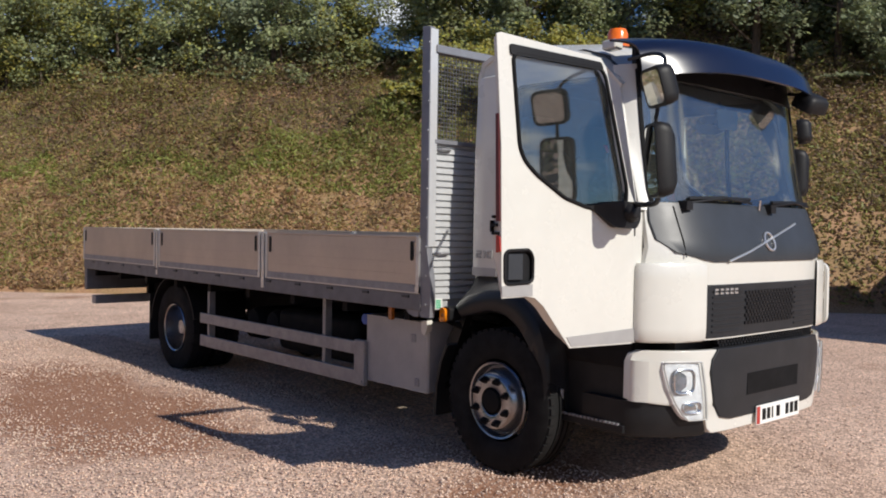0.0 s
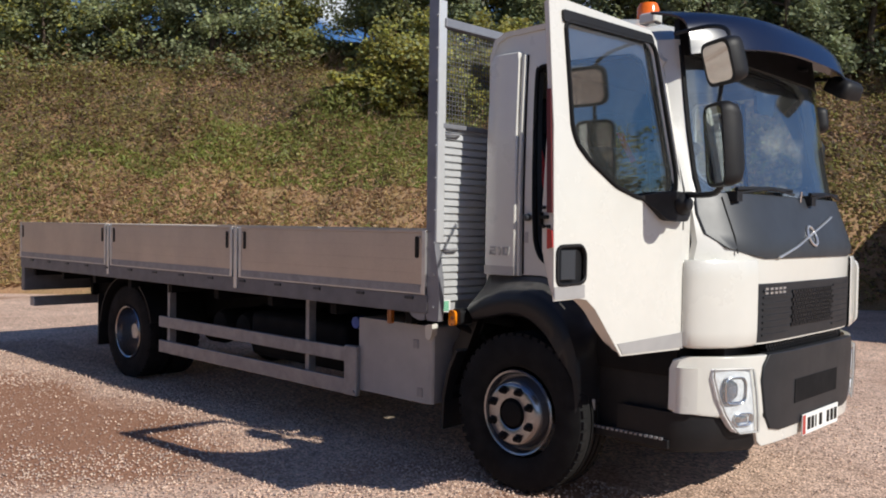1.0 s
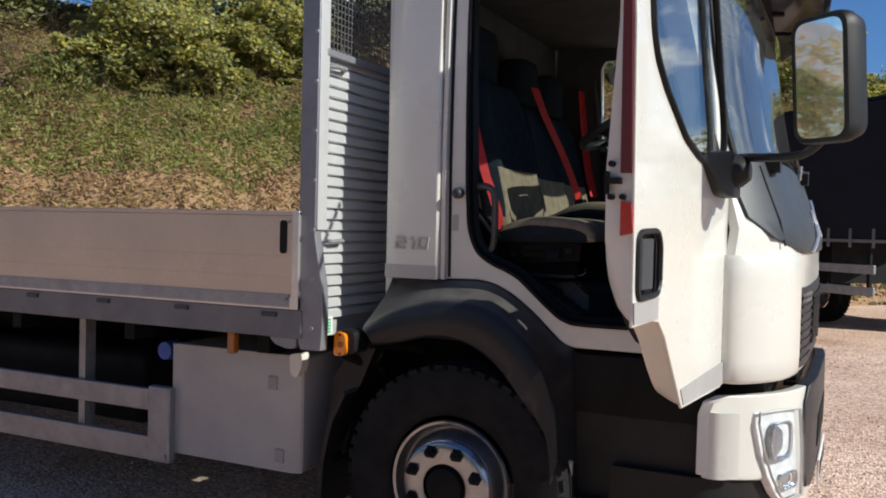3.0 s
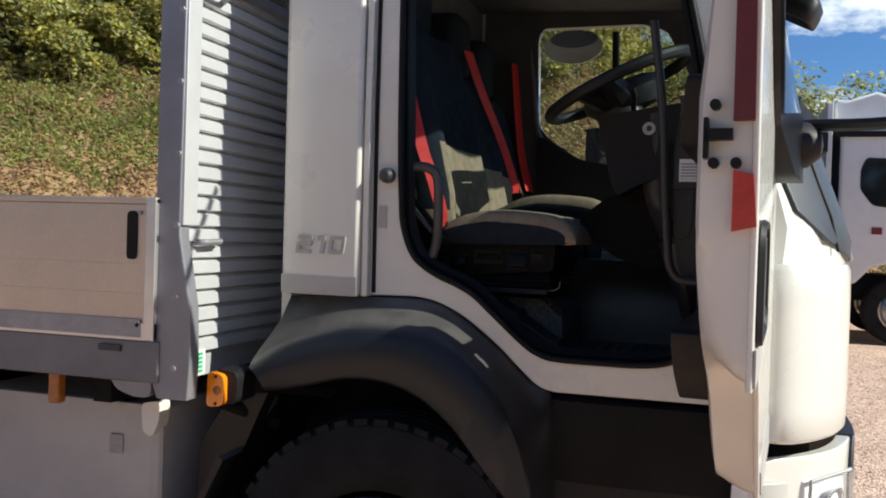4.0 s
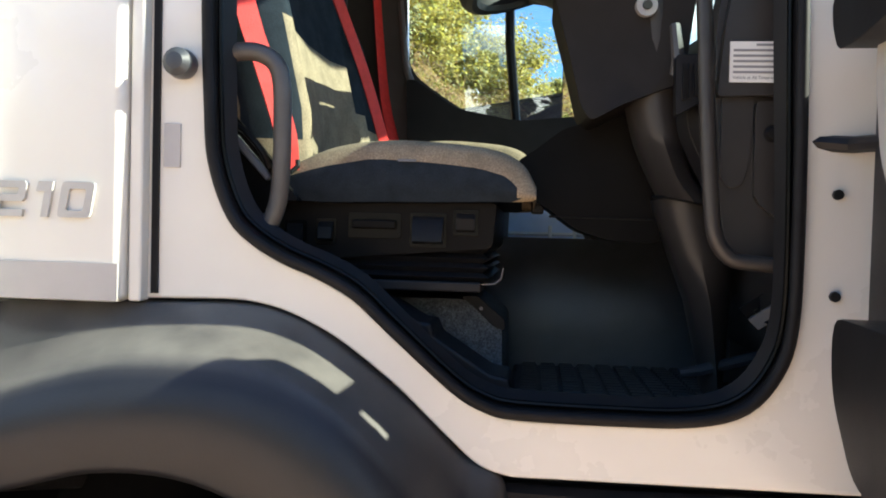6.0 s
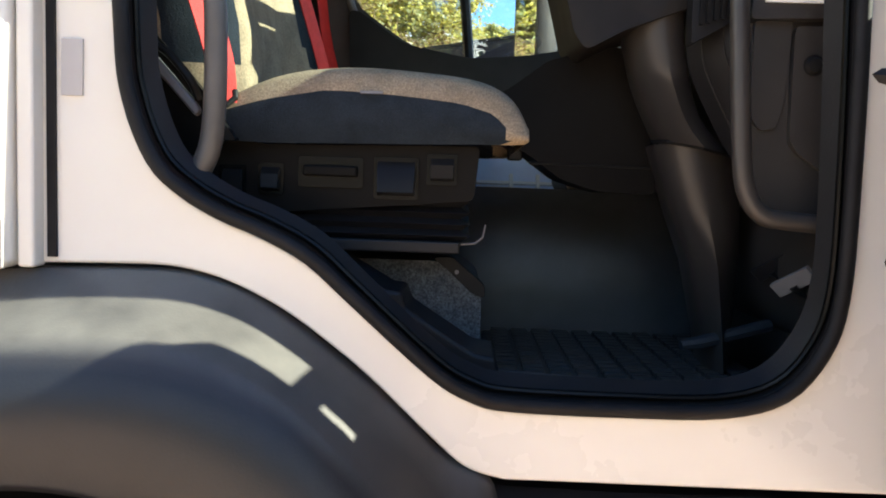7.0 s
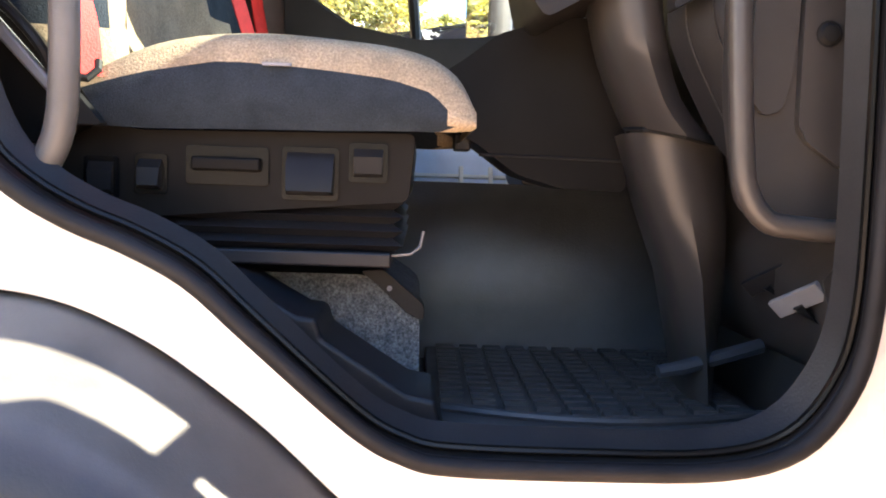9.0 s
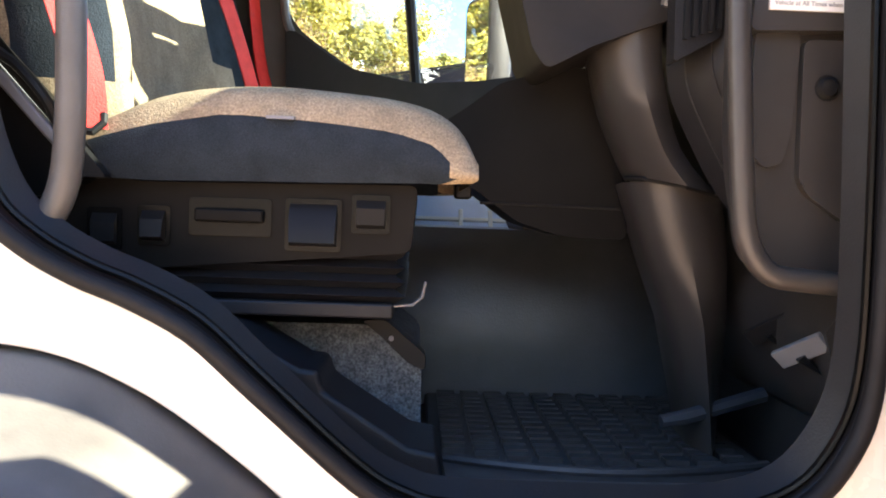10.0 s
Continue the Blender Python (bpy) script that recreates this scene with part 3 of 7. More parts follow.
# ---- trees ----
def tree(at, height, width, mats, n, seed, label, leaf=(0.05, 0.11), low=0.15, group="trees on the bank", name="tree"):
    r = np.random.default_rng(seed)
    base = Vector(at)
    ob = empty(name, label, name, group, base)
    bm = bmesh.new()
    trunk = [Vector((0, 0, -0.2))]
    for k in range(1, 6):
        trunk.append(Vector((r.normal(0, 0.05 * height * 0.3), r.normal(0, 0.05 * height * 0.3), height * 0.17 * k)))
    tube(bm, trunk, [0.022 * height * (1 - 0.16 * k) for k in range(6)], 7)
    clumps = []
    nl = 11
    for k in range(nl):
        z = height * (low + (0.95 - low) * (k + r.random()) / nl)
        i = min(4, int(z / (height * 0.17)))
        start = trunk[i].lerp(trunk[i + 1], min(1.0, z / (height * 0.17) - i))
        a = k * 2.4 + r.normal(0, 0.4)
        u = z / height
        reach = width * 0.5 * math.sin(math.pi * min(0.97, 0.12 + 0.8 * u)) * r.uniform(0.55, 1.1)
        end = start + Vector((math.cos(a) * reach, math.sin(a) * reach, reach * r.uniform(0.1, 0.7)))
        mid = start.lerp(end, 0.5) + Vector((0, 0, -0.04 * reach))
        tube(bm, [start, mid, end], [0.007 * height, 0.005 * height, 0.002 * height], 5)
        for q in (mid, end, start.lerp(end, 0.8)):
            clumps.append((q + Vector(r.normal(0, 0.10 * width, 3)), width * r.uniform(0.10, 0.22)))
    for k in range(8):
        clumps.append((Vector((r.normal(0, width * 0.14), r.normal(0, width * 0.14), height * r.uniform(0.55, 1.0))), width * r.uniform(0.08, 0.17)))
    part("trunk", bm, "bark", ob)
    ci = r.integers(0, len(clumps), n)
    cc = np.array([tuple(c[0]) for c in clumps])[ci]
    cr = np.array([c[1] for c in clumps])[ci]
    dirs = r.normal(size=(n, 3))
    dirs /= np.linalg.norm(dirs, axis=1)[:, None]
    rad = cr * r.random(n) ** 0.45
    p = cc + dirs * rad[:, None] * np.array((1.0, 1.0, 0.8))
    p[:, 2] = np.maximum(p[:, 2], 0.05 * height)
    v, f = leaves(p, r.uniform(leaf[0], leaf[1], n), 0.6, 0.6, r, level=0.6)
    ids = (r.random(n) < 0.28).astype(int) if len(mats) > 1 else None
    crown = new("crown", mesh_np("crown", v, f, mats, ids))
    crown.parent = ob
    return ob


GREEN = "leafy green tree with an uneven crown on the bank"
tr = random.Random(11)
k = 0
for s in np.arange(-15, 37, 1.3):
    for row in (0, 1):
        if row and k % 2:
            k += 1
            continue
        ss_, dd = s + tr.uniform(-0.7, 0.7), 8.6 + row * 3.2 + tr.uniform(-1.2, 1.2)
        p = bank_point(ss_, dd)
        hgt = tr.uniform(4.4, 7.6) + row * 1.6
        if s > 20:
            hgt *= 0.8
        # the sky shows between the crowns here
        if any(abs(ss_ - g_ - k_ * (dd - 9.5)) < w_ for g_, k_, w_ in ((-0.1, -0.436, 2.3), (5.0, -0.246, 1.7), (15.2, 0.138, 1.6))):
            hgt *= 0.32
        mats = (["leaf_a", "leaf_b"], ["leaf_c", "leaf_a"], ["leaf_a", "leaf_c"], ["leaf_c", "leaf_c"])[tr.randrange(4)]
        if s > 15 and tr.random() < 0.75:
            mats = ["leaf_b", "leaf_a"]
        if s > 22:
            mats = ["leaf_y", "leaf_b"]
        if s > 27.5:
            hgt *= 0.55
        if abs(p.x + 0.5) < 4.5:
            mats = ["leaf_b", "leaf_y"] if k % 3 else ["leaf_a", "leaf_b"]
            hgt *= 0.82
        tree((p.x, p.y, p.z - 0.5), hgt, hgt * tr.uniform(0.55, 0.85), mats, 10000, 100 + k,
             {"leaf_b": "yellowing autumn tree with an uneven crown", "leaf_y": "bright yellow autumn tree with an uneven crown"}.get(mats[0], GREEN), leaf=(0.042, 0.09), low=0.0)
        k += 1
for i, s in enumerate(np.arange(16.6, 22.5, 0.95)):
    p = bank_point(s, tr.uniform(4.5, 5.5))
    tree((p.x, p.y, p.z - 0.4), tr.uniform(4.8, 6.2), tr.uniform(3.0, 3.8), ["leaf_b" if abs(p.x + 0.5) < 3 else "leaf_c", "leaf_a"], 9000, 860 + i, GREEN, leaf=(0.042, 0.09), low=0.0)
for i in range(62):
    ss_, dd = -14 + i * 1.05 + tr.uniform(-0.5, 0.5), tr.uniform(6.8, 9.2)
    if i >= 44:
        ss_, dd = 7.6 + (i - 44) * 0.29 + tr.uniform(-0.3, 0.3), tr.uniform(5.0, 7.0)
    p = bank_point(ss_, dd)
    hgt = tr.uniform(1.8, 3.4) if i < 44 else tr.uniform(1.1, 2.2)
    mats = (["leaf_a", "leaf_b"], ["leaf_b", "leaf_a"], ["leaf_a", "leaf_c"])[tr.randrange(3)]
    if i >= 44:
        mats = ["leaf_b", "leaf_a"]
    elif abs(p.x + 0.5) < 4:
        mats = ["leaf_b", "leaf_a"]
    tree((p.x, p.y, p.z - 0.35), hgt, hgt * tr.uniform(1.0, 1.35), mats, 4200, 700 + i, "low leafy bush growing at the top of the bank", leaf=(0.035, 0.08), low=0.0, group="bushes on the bank", name="bush")
for x, y, hgt in ((9, 44, 9.8), (14, 47, 9.5), (19, 45, 7.5), (25, 46, 9), (31, 44, 8), (4, 40, 9.3), (38, 40, 9), (46, 34, 8)):
    tree((x, y, 0), hgt, hgt * 0.8, ["leaf_a", "leaf_b"], 6000, 300 + k, "distant leafy green tree beyond the yard", leaf=(0.08, 0.17), low=0.02, group="distant trees")
    k += 1
# ring of added trees outside the view, met only in reflections
for i in range(26):
    a = math.radians(-150 + i * 7.2)
    rr = 46 + tr.uniform(-4, 4)
    hgt = tr.uniform(6, 9)
    tree((math.cos(a) * rr, math.sin(a) * rr, 0), hgt, hgt * 1.0, ["leaf_a", "leaf_c"], 2500, 400 + i, "distant leafy green tree beyond the yard", leaf=(0.14, 0.3), low=0.02, group="distant trees")
# added trees behind the viewpoint that close the far side of the yard
for i in range(17):
    hgt = tr.uniform(7.0, 9.0)
    tree((-40 + i * 5.0 + tr.uniform(-1.5, 1.5), -27 + tr.uniform(-3, 3), 0), hgt, hgt * 0.75, ["leaf_c", "leaf_a"], 2600, 500 + i, "tall leafy tree added behind the viewpoint at the yard's edge", leaf=(0.18, 0.38), low=0.02, group="trees along the yard")
# pale pole among the trees
pole_at = bank_point(-0.5, 9.3)
pole = empty("pole", "tall pale grey pole behind the trees", "pole", at=pole_at)
part("pole_shaft", tubebm([(0, 0, -0.3), (0, 0, 6.5)], [0.07, 0.045], 10), "galv", pole)

# ---- the truck: x runs forward, y to its near-side, z up; front axle at x = 0 ----
truck = empty("flatbed_truck", "white flatbed lorry with aluminium dropsides and its driver's door open", "truck")


def T(name, bm, mat, label="", bevel=0.0, parent=None, sharp=35):
    return part(name, bm, mat, parent or truck, label, bevel, sharp)


HALF = 0.985


def front(y, z, off=0.0):
    """The cab's front skin."""
    xf = float(np.interp(z, (0.9, 1.40, 1.57, 1.74, 2.02, 2.40, 2.6), (1.1575, 1.165, 1.10, 1.04, 0.985, 0.93, 0.90)))
    return xf - 0.228 * min(1.0, abs(y) / HALF) ** 5 + off


def face_patch(rows, off, n=24, thick=0.012, fn=front):
    """A curved panel on the front: rows of (z, y0, y1)."""
    bm = bmesh.new()
    g = []
    for z, y0, y1 in rows:
        g.append([(fn(y, z, off), y, z) for y in np.linspace(y0, y1, n)])
    loft(bm, g)
    b2 = [[(x - thick, y, z) for x, y, z in r] for r in g]
    loft(bm, b2)
    for a, b in ((g[0], b2[0]), (g[-1], b2[-1]), ([r[0] for r in g], [r[0] for r in b2]), ([r[-1] for r in g], [r[-1] for r in b2])):
        loft(bm, [a, b])
    bmesh.ops.remove_doubles(bm, verts=bm.verts[:], dist=0.0002)
    return bm


# cab side walls
SIDE = [(-0.372, 1.197), (-0.376, 2.50), (-0.345, 2.585), (-0.28, 2.605), (0.10, 2.60), (0.30, 2.565), (0.45, 2.52), (0.62, 2.46), (0.735, 2.37), (0.885, 1.70), (0.905, 1.60),
        (0.925, 1.30), (0.925, 0.975), *[tuple(p) for p in smooth([(0.415, 0.974), (0.37, 0.987), (0.322, 1.027), (0.265, 1.08), (0.226, 1.112), (0.175, 1.149), (0.135, 1.172), (0.085, 1.193), (0.03, 1.204), (-0.03, 1.2045)], 5)]]
OPEN = [(-0.052, 2.33), (-0.03, 2.385), (0.03, 2.405), (0.50, 2.395), (0.60, 2.37), (0.655, 2.29), (0.76, 1.88), (0.787, 1.70), (0.791, 1.50), (0.790, 1.30), (0.785, 1.184), (0.767, 1.122),
        (0.727, 1.074), (0.66, 1.053), (0.55, 1.049), (0.42, 1.050), (0.375, 1.059), (0.33, 1.084), (0.24, 1.160), (0.185, 1.207), (0.13, 1.236), (0.085, 1.254), (0.04, 1.279), (0.004, 1.313), (-0.024, 1.38), (-0.035, 1.46), (-0.046, 1.70)]


def side_place(u, v, d):
    tuck = 0.05 * max(0.0, (v - 1.7)) ** 1.5
    return (u, -0.965 + tuck + d, v)


def side_place_far(u, v, d):
    p = side_place(u, v, d)
    return (p[0], -p[1], p[2])


open_s = [tuple(p) for p in smooth(OPEN, 4, True)]
open_s = [(u + (0.38 - u) / math.hypot(0.38 - u, 1.7 - v) * 0.005, v + (1.7 - v) / math.hypot(0.38 - u, 1.7 - v) * 0.005) for u, v in open_s]
bm = bmesh.new()
slab(bm, SIDE, [open_s], side_place, 0.06)
T("cab_side", bm, "white", bevel=0.006)
FARWIN = [(-0.045, 2.34), (-0.02, 2.385), (0.45, 2.385), (0.56, 2.35), (0.74, 2.0), (0.76, 1.80), (0.72, 1.76), (0.56, 1.73), (0.377, 1.712), (0.27, 1.725), (0.165, 1.757), (0.08, 1.812), (0.005, 1.865), (-0.035, 1.93)]
bm = bmesh.new()
slab(bm, SIDE, [FARWIN], side_place_far, 0.06)
T("cab_side", bm, "white", bevel=0.006)
bm = bmesh.new()
slab(bm, FARWIN, [], lambda u, v, d: Vector(side_place_far(u, v, 0.02 + d)), 0.005)
g = T("window", bm, "glass", "clear side window glass")
g.visible_shadow = False
bm = bmesh.new()
slab(bm, rounded([(-0.33, 1.03), (0.84, 1.03), (0.84, 1.70), (0.73, 2.36), (0.60, 2.46), (-0.30, 2.50)], 0.03), [rounded([(0.36 + (u - 0.36) * 0.99, 2.03 + (v - 2.03) * 0.985) for u, v in FARWIN], 0.03, 2)],
     lambda u, v, d: (u, 0.893 - 0.05 * max(0.0, v - 1.7) ** 1.5 + d, v), 0.008)
T("far_wall_trim", bm, "lining", "black trim round the far side window")
edge_ = smooth([(-0.068, 0.880, 2.40), (-0.072, 0.883, 2.275), (-0.049, 0.885, 2.04), (-0.027, 0.885, 1.883), (0.020, 0.885, 1.812)], 4)
T("window_edge", tubebm(edge_, 0.013, 8), "frame", "grey edge of the far window opening")
# window bar of the far door
T("window_bar", tubebm([(0.36, 0.93, 1.71), (0.33, 0.925, 2.0), (0.32, 0.92, 2.36)], 0.017, 8), "blackp", "black window divider")
# seal round the door opening
loop = [Vector(side_place(p[0], p[1], 0.0)) + Vector((0, -0.006, 0)) for p in open_s]
c = Vector((0.38, 0, 1.7))
loop = [p + Vector((c.x - p.x, 0, c.z - p.z)).normalized() * 0.008 for p in loop]
T("door_seal", tubebm(loop + [loop[0], loop[1]], 0.0088, 12), "seal", "black rubber door seal")
# second inner frame of the opening
loop2 = [p + Vector((c.x - p.x, 0, c.z - p.z)).normalized() * 0.027 + Vector((0, 0.045, 0)) for p in loop]
T("seal_lip", tubebm([p + Vector((c.x - p.x, 0, c.z - p.z)).normalized() * 0.014 + Vector((0, 0.012, 0)) for p in loop] + [loop[0] + Vector((c.x - loop[0].x, 0, c.z - loop[0].z)).normalized() * 0.014 + Vector((0, 0.012, 0))], 0.004, 8), "gloss", "thin glossy seal lip")
bm = bmesh.new()
loft(bm, [[*loop, loop[0]], [*loop2, loop2[0]]])
T("opening_trim", bm, "blackp", "black plastic sill trim round the door opening")

# roof, rear wall, floor of the cab
bm = bmesh.new()
prof = [(-0.372, 1.05), (-0.376, 2.50), (-0.345, 2.585), (-0.28, 2.612), (0.1, 2.635), (0.45, 2.615), (0.62, 2.56), (0.745, 2.43)]
rows = []
for y in np.linspace(-0.935, 0.935, 9):
    e = (abs(y) / 0.935) ** 6
    rows.append([(x, y, z - (0.02 + 0.11 * min(1.0, max(0.0, (x - 0.05) / 0.5))) * e if z > 2.4 else z) for x, z in prof])
loft(bm, rows)
shell(bm, -0.03)
T("cab_roof", bm, "white", "white cab roof and rear wall")
bm = bmesh.new()
prof_in = [(-0.325, 1.06), (-0.328, 2.47), (-0.29, 2.545), (0.1, 2.585), (0.45, 2.57), (0.60, 2.52), (0.70, 2.43)]
loft(bm, [[(x, y, z) for x, z in prof_in] for y in (-0.89, 0, 0.89)])
shell(bm, 0.008)
T("headlining", bm, "lining", "grey fabric cab lining")
bm = boxbm(-0.34, 0.86, -0.905, 0.905, 0.955, 1.012)
T("cab_floor", bm, "blackp")

T("rear_insulation", boxbm(-0.392, -0.379, -0.925, 0.925, 1.12, 2.48), "blackp", "black insulation on the cab rear wall", 0.004)

# raised panel behind the door and its bright edge
bm = bmesh.new()
PAN_ROWS = [(1.197, -0.378, -0.135), (1.5, -0.379, -0.137), (2.0, -0.382, -0.141), (2.44, -0.384, -0.145), (2.49, -0.365, -0.158)]
g = []
for back_ in (0.0, 0.02):
    for z, x0, x1 in (PAN_ROWS if not back_ else PAN_ROWS[::-1]):
        g.append([Vector(side_place(x, z, 0)) + Vector((0, 0.006 if back_ else -0.022 - 0.018 * (1 - max(0.0, 1 - k / 4.5) ** 2), 0)) for k, x in enumerate(np.linspace(x0, x1, 11))])
g = loft(bm, g + [g[0]])
bmesh.ops.remove_doubles(bm, verts=bm.verts[:], dist=0.0005)
bmesh.ops.holes_fill(bm, edges=bm.edges[:], sides=0)
T("side_panel", bm, "white", "white raised panel behind the door", 0.012, sharp=60)
bm = bmesh.new()
loft(bm, [[(x, -0.990 - 0.018 * (1 - max(0.0, 1 - k / 4.5) ** 2), z) for k, x in enumerate(np.linspace(-0.377, -0.137, 11))] for z in (1.200, 1.252)])
shell(bm, 0.004)
T("panel_strip", bm, "box", "pale grey strip")
bm = bmesh.new()
slab(bm, [(-0.131, 1.199), (-0.135, 1.7), (-0.138, 2.1), (-0.141, 2.47), (-0.122, 2.47), (-0.119, 2.1), (-0.116, 1.7), (-0.112, 1.199)], [], lambda u, v, d: Vector(side_place(u, v, 0)) + Vector((0, -0.024 + d, 0)), 0.03)
T("edge_strip", bm, "white", bevel=0.004)
bm = bmesh.new()
slab(bm, [(-0.106, 1.21), (-0.111, 1.7), (-0.115, 2.1), (-0.118, 2.47), (-0.108, 2.47), (-0.105, 2.1), (-0.101, 1.7), (-0.096, 1.21)], [], lambda u, v, d: Vector(side_place(u, v, 0)) + Vector((0, -0.005 + d, 0)), 0.01)
T("panel_gap_seal", bm, "seal")


def digit(outline, holes, at):
    bm = bmesh.new()
    slab(bm, [(at + (u + 0.16 * v) * 0.049, 1.314 + v * 0.050) for u, v in outline], [[(at + (u + 0.16 * v) * 0.049, 1.314 + v * 0.050) for u, v in h] for h in holes],
         lambda u, v, d: (u, -1.0255 + 0.0145 + d, v), 0.006)
    return bm


badge = T("number_badge", digit([(0, 0), (0, 0.55), (0.06, 0.62), (0.72, 0.62), (0.72, 0.80), (0, 0.80), (0, 1), (0.86, 1), (0.94, 0.92), (0.94, 0.50), (0.86, 0.42), (0.22, 0.42), (0.22, 0.2), (0.94, 0.2), (0.94, 0)], [], -0.324), "numeral", "grey raised numerals reading 210")
T("numeral", digit([(0.28, 0), (0.28, 0.72), (0.02, 0.72), (0.06, 1.0), (0.50, 1.0), (0.50, 0)], [], -0.264), "numeral", parent=badge)
T("numeral", digit(rounded([(0, 0), (0.98, 0), (0.98, 1), (0, 1)], 0.12, 2), [rounded([(0.23, 0.2), (0.75, 0.2), (0.75, 0.8), (0.23, 0.8)], 0.06, 2)], -0.226), "numeral", parent=badge)

# front skin
bm = face_patch([(0.905, -0.93, 0.93), (0.93, -HALF, HALF), (1.2, -HALF, HALF), (1.33, -0.965, 0.965), (1.42, -0.95, 0.95), (1.5, -0.94, 0.94), (1.58, -0.93, 0.93), (1.66, -0.915, 0.915)], 0, 40, 0.03)
T("front_panel", bm, "white", "white cab front panel")
bm = face_patch([(1.338, -0.58, 0.58), (1.352, -0.67, 0.67), (1.392, -0.84, 0.84), (1.46, -0.918, 0.918), (1.56, -0.924, 0.924), (1.668, -0.908, 0.908)], 0.012, 40, 0.02)
bonnet = T("bonnet_panel", bm, "slate", "dark grey panel under the windscreen", 0.005)
for s in (-1, 1):
    T("panel_joint", tubebm([(front(0.79, z, 0.013), s * 0.79, z) for z in (1.365, 1.45, 1.55, 1.645)], 0.004, 6), "ink", parent=bonnet)
bm = face_patch([(0.915, -0.635, 0.635), (0.93, -0.65, 0.65), (1.19, -0.655, 0.655), (1.212, -0.64, 0.64)], 0.008, 30, 0.02)
grille = T("grille", bm, "grille", "dark grey grille panel", 0.004)
bm = bmesh.new()
for i, z in enumerate(np.arange(0.985, 1.165, 0.022)):
    for j, y in enumerate(np.arange(-0.27, 0.28, 0.036)):
        yy = y + (0.018 if i % 2 else 0)
        box(bm, front(yy, z, 0.004), front(yy, z, 0.016), yy - 0.013, yy + 0.013, z - 0.0085, z + 0.0085)
T("grille_mesh", bm, "blackp", "black honeycomb grille mesh", parent=grille)
for z in np.arange(0.95, 1.18, 0.032):
    for y0, y1 in ((-0.60, -0.31), (0.31, 0.60)):
        T("grille_slat", face_patch([(z - 0.005, y0, y1), (z + 0.005, y0, y1)], 0.014, 6, 0.01), "grille", parent=grille)
# plain maker's marks: a slanting bar with a ring, and five small silver bars
T("emblem_bar", tubebm([(front(y, 1.343 + (y + 0.472) * 0.2555, 0.018), y, 1.343 + (y + 0.472) * 0.2555) for y in np.linspace(-0.472, 0.40, 9)], 0.0075, 6), "alu_edge", "slanting silver emblem bar", parent=bonnet)
bm = bmesh.new()
tube(bm, [(front(0, 1.455 + 0.052 * math.sin(t), 0.018), 0.052 * math.cos(t), 1.455 + 0.052 * math.sin(t)) for t in np.linspace(0, 2 * math.pi, 25)], 0.0075, 6)
T("emblem_ring", bm, "alu_edge", "silver emblem ring", parent=bonnet)
bm = bmesh.new()
for k in range(5):
    y = -0.585 + k * 0.046
    box(bm, front(y, 1.175, 0.009), front(y, 1.175, 0.014), y, y + 0.034, 1.158, 1.190)
T("maker_mark", bm, "alu_edge", "row of small silver bars", parent=grille)

# rounded corner deflectors beside the front
for s in (-1, 1):
    rows = []
    for z, k in ((0.903, 0.90), (0.915, 0.985), (0.98, 1.0), (1.25, 1.0), (1.315, 0.985), (1.332, 0.93)):
        row = []
        for px_, py_ in smooth([(0.885, 0.955), (0.925, 1.018), (0.985, 1.012), (1.06, 0.93), (1.125, 0.80), (1.150, 0.68), (1.150, 0.655)], 4):
            row.append((1.0 + (px_ - 1.0) * k, s * (0.8 + (py_ - 0.8) * k), z))
        rows.append(row)
    bm = bmesh.new()
    g = loft(bm, rows)
    bm.faces.new(g[0])
    bm.faces.new(g[-1])
    T("corner_deflector", bm, "white", "rounded white corner panel", sharp=50)

# windscreen and its surround
bm = face_patch([(1.655, -0.887, 0.887), (1.75, -0.886, 0.886), (1.95, -0.881, 0.881), (2.2, -0.876, 0.876), (2.40, -0.87, 0.87)], -0.004, 40, 0.006)
T("windscreen", bm, "screen", "large curved windscreen")
for s in (-1, 1):
    bm = bmesh.new()
    rows = []
    for z in np.linspace(1.62, 2.44, 8):
        u = (z - 1.66) / 0.75
        y1 = 0.887 - 0.017 * u
        rows.append([(front(y1, z, 0.004), s * y1, z), (front(y1, z, -0.01) - 0.01, s * (y1 + 0.03), z), (0.905 - 0.21 * u, s * (0.962 - 0.03 * u), z), (0.86 - 0.18 * u, s * (0.895 - 0.03 * u), z)])
    loft(bm, rows, True)
    T("windscreen_pillar", bm, "white", "white windscreen pillar")
    T("screen_seal", tubebm([(front(0.885 - 0.017 * u, 1.66 + 0.75 * u, 0.003), s * (0.885 - 0.017 * u), 1.66 + 0.75 * u) for u in np.linspace(0, 1, 8)], 0.014, 6), "seal")
# white header coloured black to stand in for the sun visor's shade
bm = face_patch([(2.36, -0.87, 0.87), (2.45, -0.87, 0.87), (2.55, -0.86, 0.86)], 0.004, 20, 0.03)
T("front_header", bm, "blackp", "windscreen header coloured black for the visor's shade")
bm = bmesh.new()
loft(bm, [[(front(y, 1.655, -0.02), y, 1.652), (min(1.0, front(y, 1.655, -0.05)), y, 1.665), (0.85, y, 1.66)] for y in np.linspace(-0.88, 0.88, 15)])
shell(bm, 0.02)
T("dash_top", bm, "dash", "dark dashboard top")

